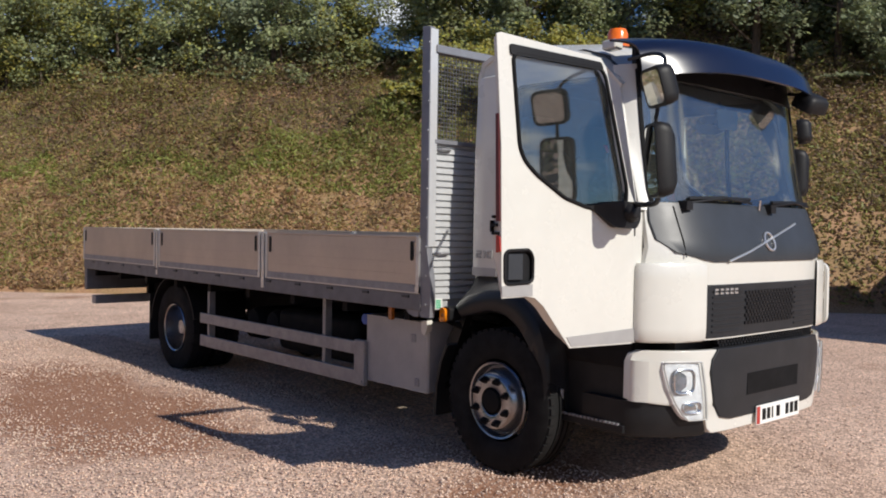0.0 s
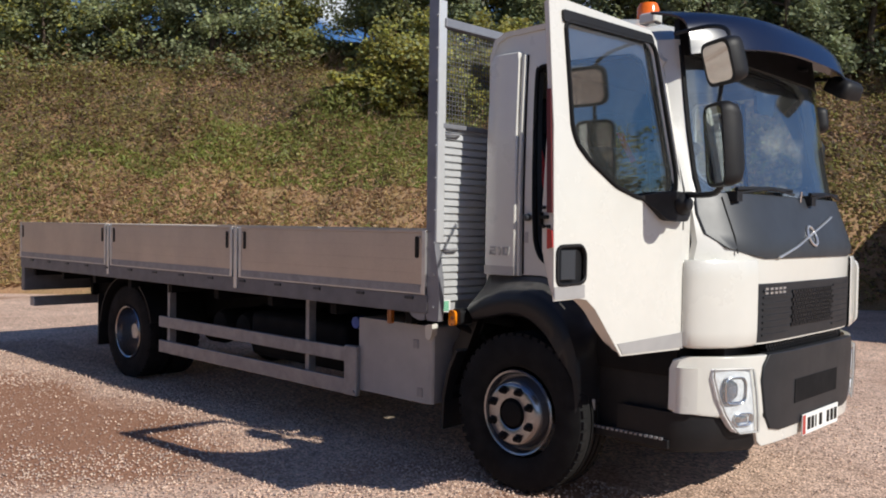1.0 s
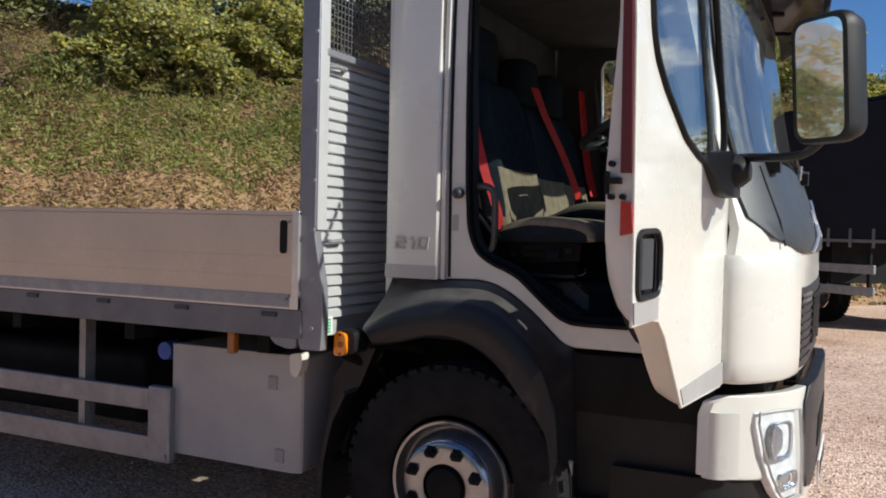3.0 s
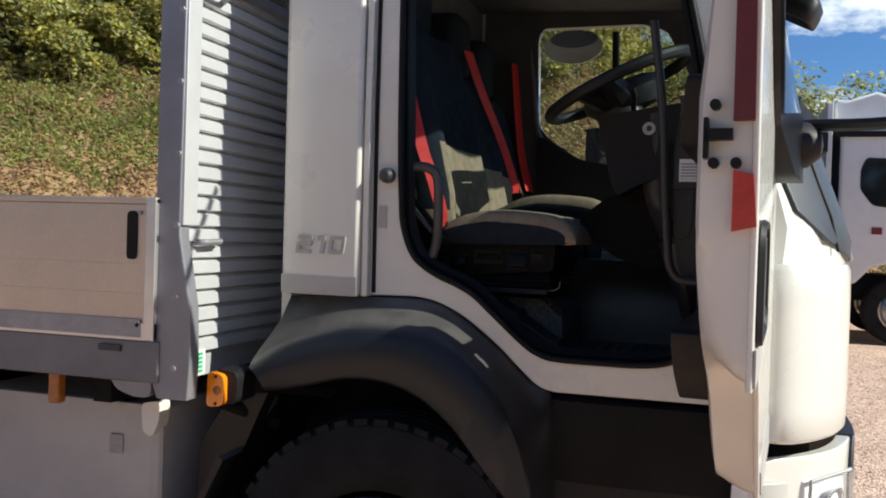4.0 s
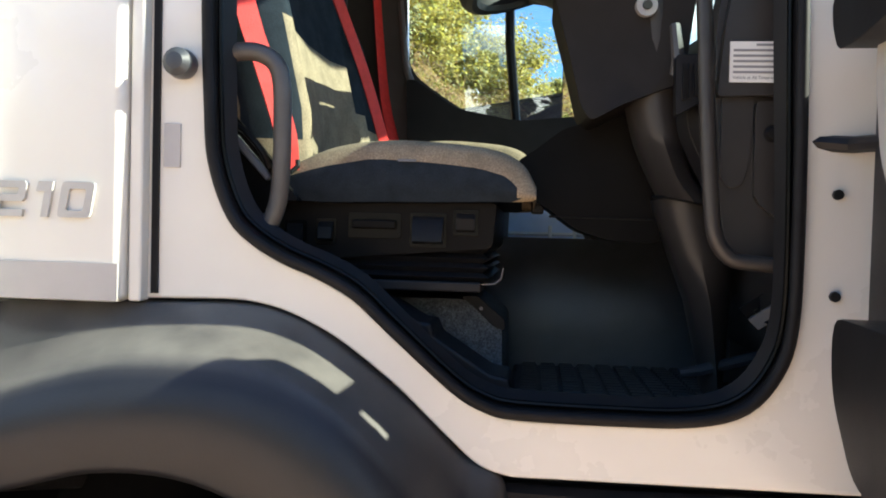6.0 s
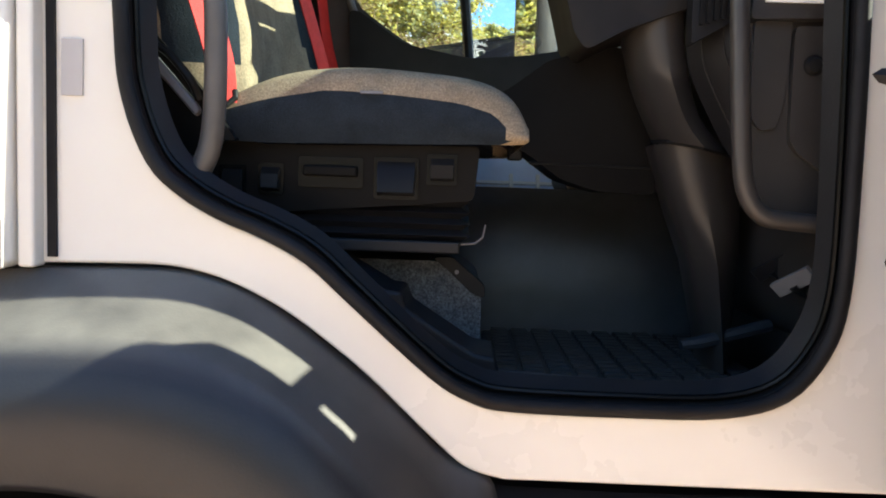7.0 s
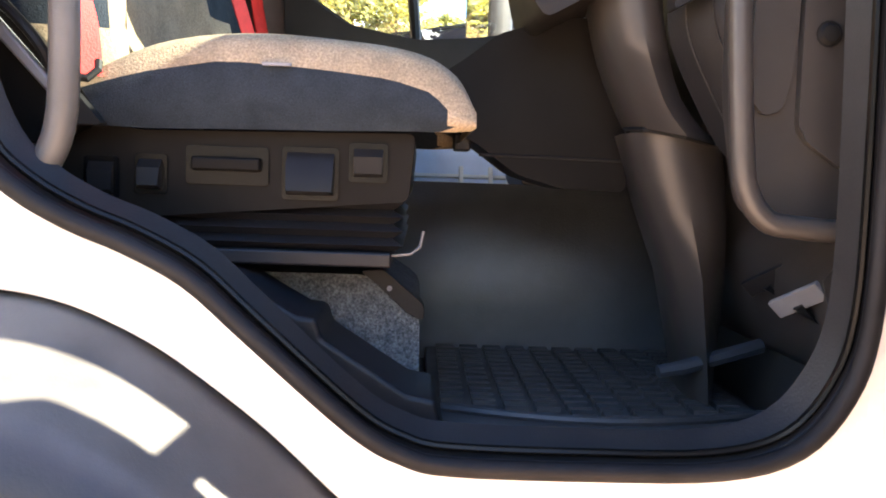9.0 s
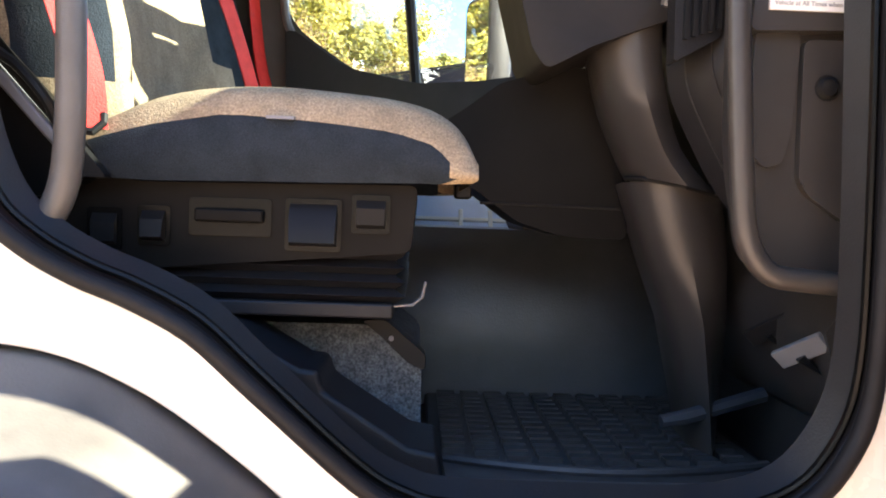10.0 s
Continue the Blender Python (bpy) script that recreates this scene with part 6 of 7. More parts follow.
# ---- cab interior ----
bm = bmesh.new()
slab(bm, [(-0.335, -0.87), (0.55, -0.87), (0.66, -0.80), (0.66, 0.80), (0.55, 0.87), (-0.335, 0.87)], [], lambda u, v, d: (u, v, 2.462 - 0.10 * max(0.0, u - 0.25) + d), 0.01)
T("roof_lining", bm, "lining", "dark grey roof lining")
T("rear_lining", boxbm(-0.350, -0.340, -0.875, 0.875, 1.34, 2.46), "lining", "dark grey lining of the cab's rear wall")
# tunnel and floor
bm = bmesh.new()
rows = []
for y, z in ((-0.27, 1.01), (-0.265, 1.10), (-0.25, 1.26), (-0.21, 1.308), (0.21, 1.308), (0.25, 1.26), (0.265, 1.10), (0.27, 1.01)):
    rows.append([(-0.33, y, z), (0.45, y, z), (0.80, y, z), (0.87, y, z)])
loft(bm, rows)
T("engine_cover", bm, "tunnel", "dark moulded engine cover", sharp=50)
T("floor_mat_base", boxbm(0.40, 0.82, -0.74, -0.27, 1.012, 1.032), "mat", "black rubber floor mat", 0.004)
bm = bmesh.new()
for i in range(10):
    for j in range(14):
        x, y = 0.418 + i * 0.0388, -0.700 + j * 0.0305
        if y > -0.655 - 0.05 * math.sin(math.pi * (x - 0.40) / 0.42):
            box(bm, x, x + 0.029, y, y + 0.022, 1.03, 1.039)
T("mat_treads", bm, "mat", "raised mat treads")
T("mat_rim", tubebm([(0.405 + 0.41 * k / 12, -0.668 - 0.05 * math.sin(math.pi * k / 12), 1.036) for k in range(13)], 0.006, 8), "mat", "raised curved rim of the mat")
T("front_wall", boxbm(0.855, 0.885, -0.905, 0.905, 1.0, 1.66), "dash", "dark bulkhead")

# driver's seat
def seat(y0, y1, name, label, back=0.0, lift=0.0):
    yc = (y0 + y1) / 2
    h = (y1 - y0) / 2
    bm = bmesh.new()
    prof = [(-0.06, 1.375), (0.02, 1.398), (0.11, 1.440), (0.20, 1.455), (0.30, 1.452), (0.375, 1.442), (0.416, 1.42), (0.437, 1.385)]
    low = [(-0.06, 1.33), (0.02, 1.352), (0.11, 1.352), (0.20, 1.354), (0.30, 1.356), (0.37, 1.358), (0.40, 1.358), (0.432, 1.360)]
    rows = []
    seam = [(-0.06, 1.356), (0.0, 1.374), (0.052, 1.391), (0.103, 1.406), (0.182, 1.420), (0.238, 1.418), (0.294, 1.414), (0.351, 1.408), (0.392, 1.396), (0.41, 1.378), (0.437, 1.37)]
    for (x, zt), (xl, zl) in zip(smooth(prof, 4), smooth(low, 4)):
        zb = np.interp(x, [p[0] for p in seam], [p[1] for p in seam])
        half = [(xl, 0.955, zl), (x, 0.99, zl * 0.7 + zb * 0.3), (x, 1.0, zl * 0.3 + zb * 0.7), (x, 0.99, zb), (x, 0.965, zb * 0.4 + zt * 0.6), (x, 0.90, zt - 0.004), (x, 0.7, zt)]
        rows.append([(a_, yc - h * b_, c_) for a_, b_, c_ in half] + [(x, yc, zt - 0.012)] + [(a_, yc + h * b_, c_) for a_, b_, c_ in reversed(half)])
    g = loft(bm, rows)
    bm.faces.new(g[0])
    bm.faces.new(g[-1])
    for f in bm.faces:
        c = f.calc_center_median()
        f.material_index = 0 if c.x > 0.405 or c.z > np.interp(c.x, [p[0] for p in seam], [p[1] for p in seam]) else 1
    bmesh.ops.translate(bm, verts=bm.verts[:], vec=(0, 0, lift))
    st = T(name, bm, ["fab_l", "fab_d"], label, sharp=70)
    # backrest
    bm = bmesh.new()
    rows = []
    for z, xf, xb, k in ((1.40, 0.065, -0.12, 0.96), (1.50, 0.06, -0.14, 1.0), (1.65, 0.025, -0.165, 1.0), (1.80, -0.01, -0.19, 0.97), (1.95, -0.05, -0.215, 0.88), (2.02, -0.085, -0.235, 0.72)):
        xf, xb = xf - back, max(-0.315, xb - back)
        rows.append([(xb, yc - h * k * 0.9, z), (xf - 0.09, yc - h * k, z), (xf + 0.005, yc - h * k * 0.93, z), (xf + 0.012, yc - h * k * 0.80, z), (xf - 0.008, yc - h * k * 0.55, z), (xf - 0.015, yc, z), (xf - 0.008, yc + h * k * 0.55, z), (xf + 0.012, yc + h * k * 0.80, z), (xf + 0.005, yc + h * k * 0.93, z), (xf - 0.09, yc + h * k, z), (xb, yc + h * k * 0.9, z)])
    rows2 = []
    for a, b in zip(rows, rows[1:]):
        for t in (0, 0.5):
            rows2.append([tuple(p * (1 - t) + q * t for p, q in zip(u, v)) for u, v in zip(a, b)])
    rows2.append(rows[-1])
    g = loft(bm, rows2, True)
    bm.faces.new(g[-1])
    bm.faces.new(g[0])
    # beige only on the front below z 1.68, dark grey elsewhere
    for f in bm.faces:
        c = f.calc_center_median()
        f.material_index = 0 if (c.x > -0.10 - back and -0.95 < (c.y - yc) / h < 0.70 and c.z < 1.68) else 1
    T("backrest", bm, ["fab_l", "fab_d"], "backrest, beige on its lower front and dark grey elsewhere", parent=st, sharp=70)
    # headrest
    bm = bmesh.new()
    rows = []
    for z, k in ((2.03, 0.5), (2.05, 0.62), (2.14, 0.65), (2.22, 0.6), (2.25, 0.45)):
        w = 0.22 * k
        rows.append([(x_ - 0.7 * back, yc + w * q_, z) for x_, q_ in ((-0.235, -1), (-0.15, -1.05), (-0.125, -0.8), (-0.125, 0.8), (-0.15, 1.05), (-0.235, 1))])
    g = loft(bm, rows, True)
    bm.faces.new(g[0])
    bm.faces.new(g[-1])
    T("headrest", bm, "fab_d", parent=st, sharp=70)
    return st


ds_ = seat(-0.835, -0.335, "driver_seat", "driver's seat in dark grey and beige flecked cloth")
T("seat_label", boxbm(0.224, 0.252, -0.8385, -0.832, 1.4165, 1.4195), "frame", parent=ds_)
ps_ = seat(-0.10, 0.36, "passenger_seat", "passenger seat in dark grey and beige cloth", 0.10, 0.085)
ps2 = seat(0.38, 0.84, "passenger_seat", "passenger seat in dark grey and beige cloth", 0.13, 0.085)
T("passenger_base", boxbm(-0.25, 0.36, -0.06, 0.82, 1.02, 1.43), "blackp", "dark passenger seat base", 0.02)

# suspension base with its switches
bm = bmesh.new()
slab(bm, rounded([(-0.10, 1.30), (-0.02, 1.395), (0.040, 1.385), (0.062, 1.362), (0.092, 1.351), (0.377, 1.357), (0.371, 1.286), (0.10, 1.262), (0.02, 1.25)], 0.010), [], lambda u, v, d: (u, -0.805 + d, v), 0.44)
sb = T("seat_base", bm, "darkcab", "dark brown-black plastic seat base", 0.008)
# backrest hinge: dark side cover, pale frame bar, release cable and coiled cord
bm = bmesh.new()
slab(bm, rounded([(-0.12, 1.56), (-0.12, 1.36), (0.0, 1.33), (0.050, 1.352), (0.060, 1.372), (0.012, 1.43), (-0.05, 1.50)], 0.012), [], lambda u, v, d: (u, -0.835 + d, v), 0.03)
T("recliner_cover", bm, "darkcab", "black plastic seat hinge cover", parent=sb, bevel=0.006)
bm = bmesh.new()
slab(bm, [(-0.10, 1.527), (-0.03, 1.453), (0.018, 1.400), (0.026, 1.388), (0.020, 1.380), (-0.03, 1.434), (-0.10, 1.508)], [], lambda u, v, d: (u, -0.846 + d, v), 0.014)
T("recliner_bar", bm, "frame", "grey backrest frame bar", parent=sb, bevel=0.004)
T("release_cable", tubebm(smooth([(-0.08, -0.848, 1.505), (-0.03, -0.850, 1.468), (-0.015, -0.850, 1.458), (0.004, -0.850, 1.438), (0.016, -0.848, 1.421), (0.022, -0.840, 1.402)], 4), 0.0055, 8), "control", parent=sb)
bm = bmesh.new()
slab(bm, rounded([(0.040, 1.352), (0.074, 1.352), (0.056, 1.374), (0.045, 1.386)], 0.006), [], lambda u, v, d: (u, -0.850 + d, v), 0.018)
T("hinge_cap", bm, "control", "dark plastic hinge cap", parent=sb, bevel=0.005)
T("coiled_cord", tubebm([(-0.045 + 0.0016 * k, -0.87 + 0.009 * math.sin(k * 1.05), 1.338 - 0.0008 * k + 0.009 * math.cos(k * 1.05)) for k in range(40)], 0.003, 6), "ink", "black coiled cord", parent=sb)
for x0, x1, z0, z1, d, nm in ((0.096, 0.119, 1.291, 1.322, 0.010, "switch"), (0.148, 0.222, 1.303, 1.332, -0.004, "lever_recess"), (0.246, 0.294, 1.290, 1.334, 0.012, "lever"), (0.314, 0.344, 1.310, 1.340, 0.003, "switch"), (0.045, 0.07, 1.285, 1.318, 0.004, "switch")):
    bm = bmesh.new()
    slab(bm, rounded([(x0 - 0.005, z0 - 0.005), (x1 + 0.005, z0 - 0.005), (x1 + 0.005, z1 + 0.005), (x0 - 0.005, z1 + 0.005)], 0.004), [], lambda u, v, d_: (u, -0.8085 + d_, v), 0.004)
    T("switch_frame", bm, "gloss", parent=sb)
    if d > 0:
        bm = bmesh.new()
        rows = [[(x0, -0.808, z0), (x1, -0.808, z0)], [(x0 + 0.001, -0.811 - d, z0 + 0.004), (x1 - 0.001, -0.811 - d, z0 + 0.004)], [(x0, -0.813 - d * 0.5, z0 + (z1 - z0) * 0.7), (x1, -0.813 - d * 0.5, z0 + (z1 - z0) * 0.7)], [(x0, -0.808, z1), (x1, -0.808, z1)]]
        g = loft(bm, rows)
        bm.faces.new([r[0] for r in g])
        bm.faces.new([r[1] for r in g])
        T("seat_" + nm, bm, "control", "dark grey seat control", parent=sb)
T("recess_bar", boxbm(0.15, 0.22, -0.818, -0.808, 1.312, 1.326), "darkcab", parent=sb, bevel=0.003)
# bellows
bm = bmesh.new()
prof = []
for k in range(9):
    z = 1.232 + k * 0.0075
    prof.append((0.012 if k % 2 else 0.0, z))
loop_rows = []
for o, z in prof:
    loop_rows.append([(0.06 - o, -0.785 - o, z), (0.355 + o, -0.785 - o, z), (0.355 + o, -0.38 + o, z), (0.06 - o, -0.38 + o, z)])
loft(bm, loop_rows, True)
T("seat_bellows", bm, "blackp", "black rubber bellows under the seat", parent=sb, sharp=20)
T("bellows_plate", boxbm(0.10, 0.355, -0.80, -0.38, 1.216, 1.232), "blackp", parent=sb, bevel=0.003)
T("seat_wire", tubebm([(0.355, -0.78, 1.228), (0.375, -0.78, 1.230), (0.385, -0.775, 1.238), (0.388, -0.775, 1.255)], 0.0016, 6), "frame", parent=sb)
# carpeted plinth
bm = bmesh.new()
slab(bm, rounded([(-0.2, 1.01), (0.39, 1.01), (0.387, 1.16), (0.33, 1.20), (-0.2, 1.20)], 0.015), [], lambda u, v, d: (u, -0.72 + d, v), 0.36)
pl_ = T("seat_plinth", bm, "carpet", "grey speckled carpet plinth under the seat", 0.006)
bm = bmesh.new()
slab(bm, rounded([(0.318, 1.205), (0.345, 1.207), (0.392, 1.168), (0.392, 1.150), (0.372, 1.158), (0.340, 1.188)], 0.006), [], lambda u, v, d: (u, -0.727 + d, v), 0.03)
T("plinth_latch", bm, "ink", "black latch at the plinth's corner", parent=pl_, bevel=0.003)
T("latch_bolt", tubebm([(0.352, -0.727, 1.186), (0.352, -0.731, 1.186)], 0.003, 8), "frame", parent=pl_)
bm = bmesh.new()
slab(bm, [(0.15, 1.23), (0.22, 1.12), (0.366, 1.03), (0.42, 1.03), (0.405, 1.095), (0.376, 1.10), (0.292, 1.153), (0.286, 1.173), (0.268, 1.174), (0.21, 1.207)], [], lambda u, v, d: (u, -0.87 + d, v), 0.12)
T("sill_cover", bm, "blackp", "black plastic sill cover", 0.006)

# belts
def strap(pts, w, name, parent, label, side=(0, 1, 0)):
    sd = Vector(side).normalized() * (w / 2)
    bm = bmesh.new()
    p = [Vector(q) for q in smooth(pts, 5)]
    loft(bm, [[q - sd for q in p], [q + sd for q in p]])
    shell(bm, 0.003)
    return T(name, bm, "belt", label, parent=parent)


strap([(-0.16, -0.83, 2.15), (-0.085, -0.84, 1.88), (-0.015, -0.85, 1.64), (0.015, -0.85, 1.56), (0.048, -0.848, 1.46), (0.054, -0.845, 1.40)], 0.036, "seat_belt", ds_, "red seat belt", (0.75, 0.5, 0))
strap([(-0.175, 0.14, 2.12), (-0.135, 0.20, 1.98), (-0.075, 0.34, 1.78), (-0.035, 0.46, 1.60), (-0.03, 0.49, 1.555)], 0.050, "seat_belt", ps_, "red seat belt", (0.5, 0.9, 0))
strap([(-0.145, 0.86, 2.21), (-0.104, 0.86, 1.795), (-0.054, 0.85, 1.60)], 0.075, "seat_belt", ps2, "red seat belt", (0.3, 0.9, 0))
bm = bmesh.new()
tube(bm, [(0.036, -0.858, 1.404), (0.046, -0.862, 1.396), (0.064, -0.862, 1.395), (0.072, -0.856, 1.404), (0.070, -0.850, 1.413)], 0.004, 8)
T("belt_anchor", bm, "ink", "black belt anchor loop", parent=ds_)
T("belt_buckle", boxbm(-0.05, 0.0, 0.46, 0.53, 1.535, 1.572), "ink", "black belt buckle", 0.006, parent=ps_)

# grab handles
T("grab_handle", tubebm(smooth([(-0.04, -0.915, 1.548), (-0.013, -0.92, 1.563), (0.03, -0.92, 1.563), (0.060, -0.92, 1.535), (0.066, -0.92, 1.45), (0.064, -0.92, 1.36), (0.052, -0.92, 1.318), (0.03, -0.92, 1.292)], 4), 0.0135, 18), "tubeg", "grey-black grab handle beside the seat")
T("grab_handle", tubebm(smooth([(0.63, -0.89, 1.95), (0.66, -0.89, 1.72), (0.674, -0.89, 1.50), (0.684, -0.89, 1.36), (0.692, -0.89, 1.31), (0.712, -0.89, 1.283), (0.74, -0.89, 1.277), (0.80, -0.89, 1.273)], 4), 0.0115, 18), "dash2", "grey-black grab handle on the windscreen pillar")

# dashboard
bm = bmesh.new()
DP = [(0.87, 1.10), (0.83, 1.12), (0.80, 1.22), (0.76, 1.34), (0.72, 1.44), (0.66, 1.55), (0.64, 1.62), (0.70, 1.68), (0.90, 1.68)]
rows = []
for y in (-0.83, -0.78, -0.70, -0.3, 0.1, 0.5, 0.85):
    k = 0.06 if y < -0.65 else (0.11 if y > -0.2 else 0.0)
    rows.append([(x + k * (x < 0.8), y, z) for x, z in smooth(DP, 2)])
loft(bm, rows)
shell(bm, 0.01)
dash = T("dashboard", bm, "dash", "dark brown-grey dashboard", sharp=60)


def moulding(name, outline, y, depth, mat, label="", r=0.02, bevel=0.012, parent=None):
    bm = bmesh.new()
    slab(bm, rounded(outline, r), [], lambda u, v, d: (u, y + d, v), depth)
    return T(name, bm, mat, label, bevel, parent)


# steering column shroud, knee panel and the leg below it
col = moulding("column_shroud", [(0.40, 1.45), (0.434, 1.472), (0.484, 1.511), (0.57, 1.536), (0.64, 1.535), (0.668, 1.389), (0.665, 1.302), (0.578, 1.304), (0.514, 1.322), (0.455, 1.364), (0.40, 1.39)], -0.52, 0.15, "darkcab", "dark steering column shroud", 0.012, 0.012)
T("shroud_seam", tubebm([(0.462, -0.5205, 1.347), (0.56, -0.5205, 1.3465), (0.66, -0.5205, 1.345)], 0.0022, 6), "ink", parent=col)
T("seat_latch", boxbm(0.428, 0.452, -0.50, -0.46, 1.352, 1.378), "blackp", "black latch under the seat front", 0.004, parent=sb)
bm = bmesh.new()
L_, R_ = [(0.56, 1.73), (0.576, 1.62), (0.586, 1.545), (0.604, 1.473), (0.634, 1.406), (0.648, 1.383)], [(0.70, 1.76), (0.685, 1.66), (0.676, 1.56), (0.682, 1.50), (0.705, 1.42), (0.752, 1.362)]
rows = []
for (xa, za), (xb, zb) in zip(smooth(L_, 3), smooth(R_, 3)):
    rows.append([(xa + 0.02, -0.48, za), (xa, -0.60, za), (xa + 0.012, -0.65, za * 0.9 + zb * 0.1), (xa * 0.5 + xb * 0.5, -0.672, za * 0.5 + zb * 0.5), (xb - 0.012, -0.66, za * 0.1 + zb * 0.9), (xb, -0.62, zb), (xb, -0.50, zb)])
loft(bm, rows)
knee = T("knee_panel", bm, "dash2", "brown-grey moulded knee panel", sharp=60)
bm = bmesh.new()
slab(bm, rounded([(0.455, 1.74), (0.482, 1.64), (0.500, 1.567), (0.508, 1.532), (0.526, 1.506), (0.579, 1.534), (0.626, 1.552), (0.676, 1.571), (0.686, 1.66), (0.70, 1.77)], 0.012), [],
     lambda u, v, d: (u, -0.678 + d + 0.04 * max(0.0, (0.56 - u) / 0.1), v), 0.20)
T("column_housing", bm, "housing", "brown-grey upper column housing", parent=knee, bevel=0.012)
bm = bmesh.new()
rows = []
for z, xa, xb in ((1.378, 0.639, 0.765), (1.34, 0.652, 0.775), (1.279, 0.673, 0.782), (1.199, 0.704, 0.784), (1.12, 0.722, 0.780), (1.09, 0.729, 0.778), (1.04, 0.738, 0.776)):
    rows.append([(xa + 0.01, -0.50, z), (xa, -0.59, z), (xa + 0.008, -0.625, z), (xa * 0.6 + xb * 0.4, -0.648, z), (xb - 0.01, -0.62, z), (xb, -0.50, z)])
loft(bm, rows)
T("column_leg", bm, "dash2", "brown-grey tapering leg panel", parent=knee, sharp=60)
T("panel_seam", tubebm([(0.641, -0.60, 1.383), (0.655, -0.64, 1.381), (0.70, -0.664, 1.372), (0.752, -0.64, 1.362)], 0.003, 6), "ink", parent=knee)
# dark curved band with a fine bright seam
bm = bmesh.new()
arc = smooth([(0.662, 1.56), (0.663, 1.508), (0.670, 1.472), (0.697, 1.417), (0.727, 1.366), (0.755, 1.335)], 4)
loft(bm, [[(x, -0.69, z) for x, z in arc], [(x + 0.012, -0.714, z + 0.002) for x, z in arc], [(x + 0.026, -0.735, z + 0.008) for x, z in arc], [(x + 0.055, -0.765, z + 0.018) for x, z in arc]])
shell(bm, 0.01)
T("curved_band", bm, "blackp", "black curved dash band", parent=dash)
for dx, y, dz in ((0.013, -0.7175, 0.003), (0.034, -0.7455, 0.011)):
    T("bright_seam", tubebm([(x + dx, y, z + dz) for x, z in arc], 0.0009, 5), "dash2", "fine pale seam", parent=dash)
# side panel ahead of the door opening with vent and notice
moulding("pillar_panel", [(0.715, 1.285), (0.80, 1.262), (0.80, 1.85), (0.72, 1.82), (0.69, 1.62), (0.695, 1.40)], -0.855, 0.06, "dash", "dark pillar trim panel", 0.03, 0.015)
moulding("panel_inset", [(0.747, 1.51), (0.748, 1.372), (0.758, 1.358), (0.80, 1.330), (0.803, 1.51)], -0.866, 0.02, "dash", "", 0.01, 0.008, dash)
moulding("panel_rib", [(0.700, 1.52), (0.700, 1.40), (0.714, 1.383), (0.732, 1.388), (0.741, 1.42), (0.746, 1.52)], -0.862, 0.02, "dash", "", 0.012, 0.008, dash)
moulding("pillar_shelf", [(0.690, 1.514), (0.83, 1.519), (0.83, 1.84), (0.735, 1.82), (0.70, 1.62)], -0.876, 0.05, "dash", "dark upper pillar trim over the panel", 0.008, 0.006, dash)
nt = T("notice_sticker", boxbm(0.706, 0.818, -0.8795, -0.875, 1.534, 1.592), "sticker", "white notice sticker with lines of small dark print")
for k in range(5):
    T("print_line", boxbm(0.7105, 0.811 - (0.018, 0.010, 0.022, 0.006, 0.012)[k], -0.8803, -0.8792, 1.5465 + k * 0.0078, 1.5498 + k * 0.0078), "inkg", parent=nt)
T("print_line", boxbm(0.742, 0.776, -0.8803, -0.8792, 1.5855, 1.5888), "inkg", parent=nt)
words = bpy.data.curves.new("words", "FONT")
words.body, words.size, words.extrude = "Vehicle at All Times when in use", 0.0062, 0.0004
holder = bpy.data.objects.new("words", words)
bpy.context.scene.collection.objects.link(holder)
bm = bmesh.new()
bm.from_mesh(bpy.data.meshes.new_from_object(holder.evaluated_get(bpy.context.evaluated_depsgraph_get())))
bpy.data.objects.remove(holder)
for v in bm.verts:
    v.co = Vector((0.7105 + v.co.x, -0.8798 - v.co.z, 1.5385 + v.co.y))
T("printed_words", bm, "inkg", parent=nt)
bm = bmesh.new()
lathe(bm, [(0.0, -0.006), (0.008, -0.005), (0.011, 0.0), (0.013, 0.0)], (0.771, -0.868, 1.463), 14)
T("trim_clip", bm, "ink", "black trim clip", parent=dash)
vent_ = moulding("air_vent", [(0.652, 1.503), (0.703, 1.533), (0.706, 1.60), (0.650, 1.60)], -0.757, 0.03, "blackp", "", 0.006, 0.004, dash)
for k in range(5):
    T("vent_slat", boxbm(0.660 + k * 0.0092, 0.6645 + k * 0.0092, -0.763, -0.756, 1.528 + k * 0.003, 1.585), "ink", parent=vent_)
for k in range(5):
    T("demist_slot", tubebm([(0.705 + k * 0.008, -0.8785, 1.700 + k * 0.012), (0.735 + k * 0.008, -0.8785, 1.692 + k * 0.012)], 0.0035, 6), "ink", "black demister slot", parent=dash)
T("trim_clip", boxbm(0.770, 0.793, -0.8795, -0.8755, 1.612, 1.642), "ink", parent=dash)
# ignition, foot lever, stalk
T("ignition", tubebm([(0.610, -0.672, 1.697), (0.611, -0.686, 1.697)], 0.018, 18), "box", "pale ignition ring", parent=knee)
T("ignition_core", tubebm([(0.611, -0.685, 1.697), (0.612, -0.690, 1.697)], 0.008, 12), "dash", parent=knee)
T("foot_lever", tubebm([(0.688, -0.645, 1.081), (0.72, -0.64, 1.086), (0.83, -0.61, 1.111)], [0.008, 0.010, 0.010], 8), "slate", "dark foot lever")
sw = Matrix.Translation((0.505, -0.53, 1.846)) @ Matrix.Rotation(radians(3), 4, "X") @ Matrix.Rotation(radians(-25), 4, "Y")
bm = bmesh.new()
tube(bm, [sw @ Vector((0.225 * math.cos(a), 0.225 * math.sin(a), 0)) for a in np.linspace(0, 2 * math.pi, 41)], 0.0185, 10, False)
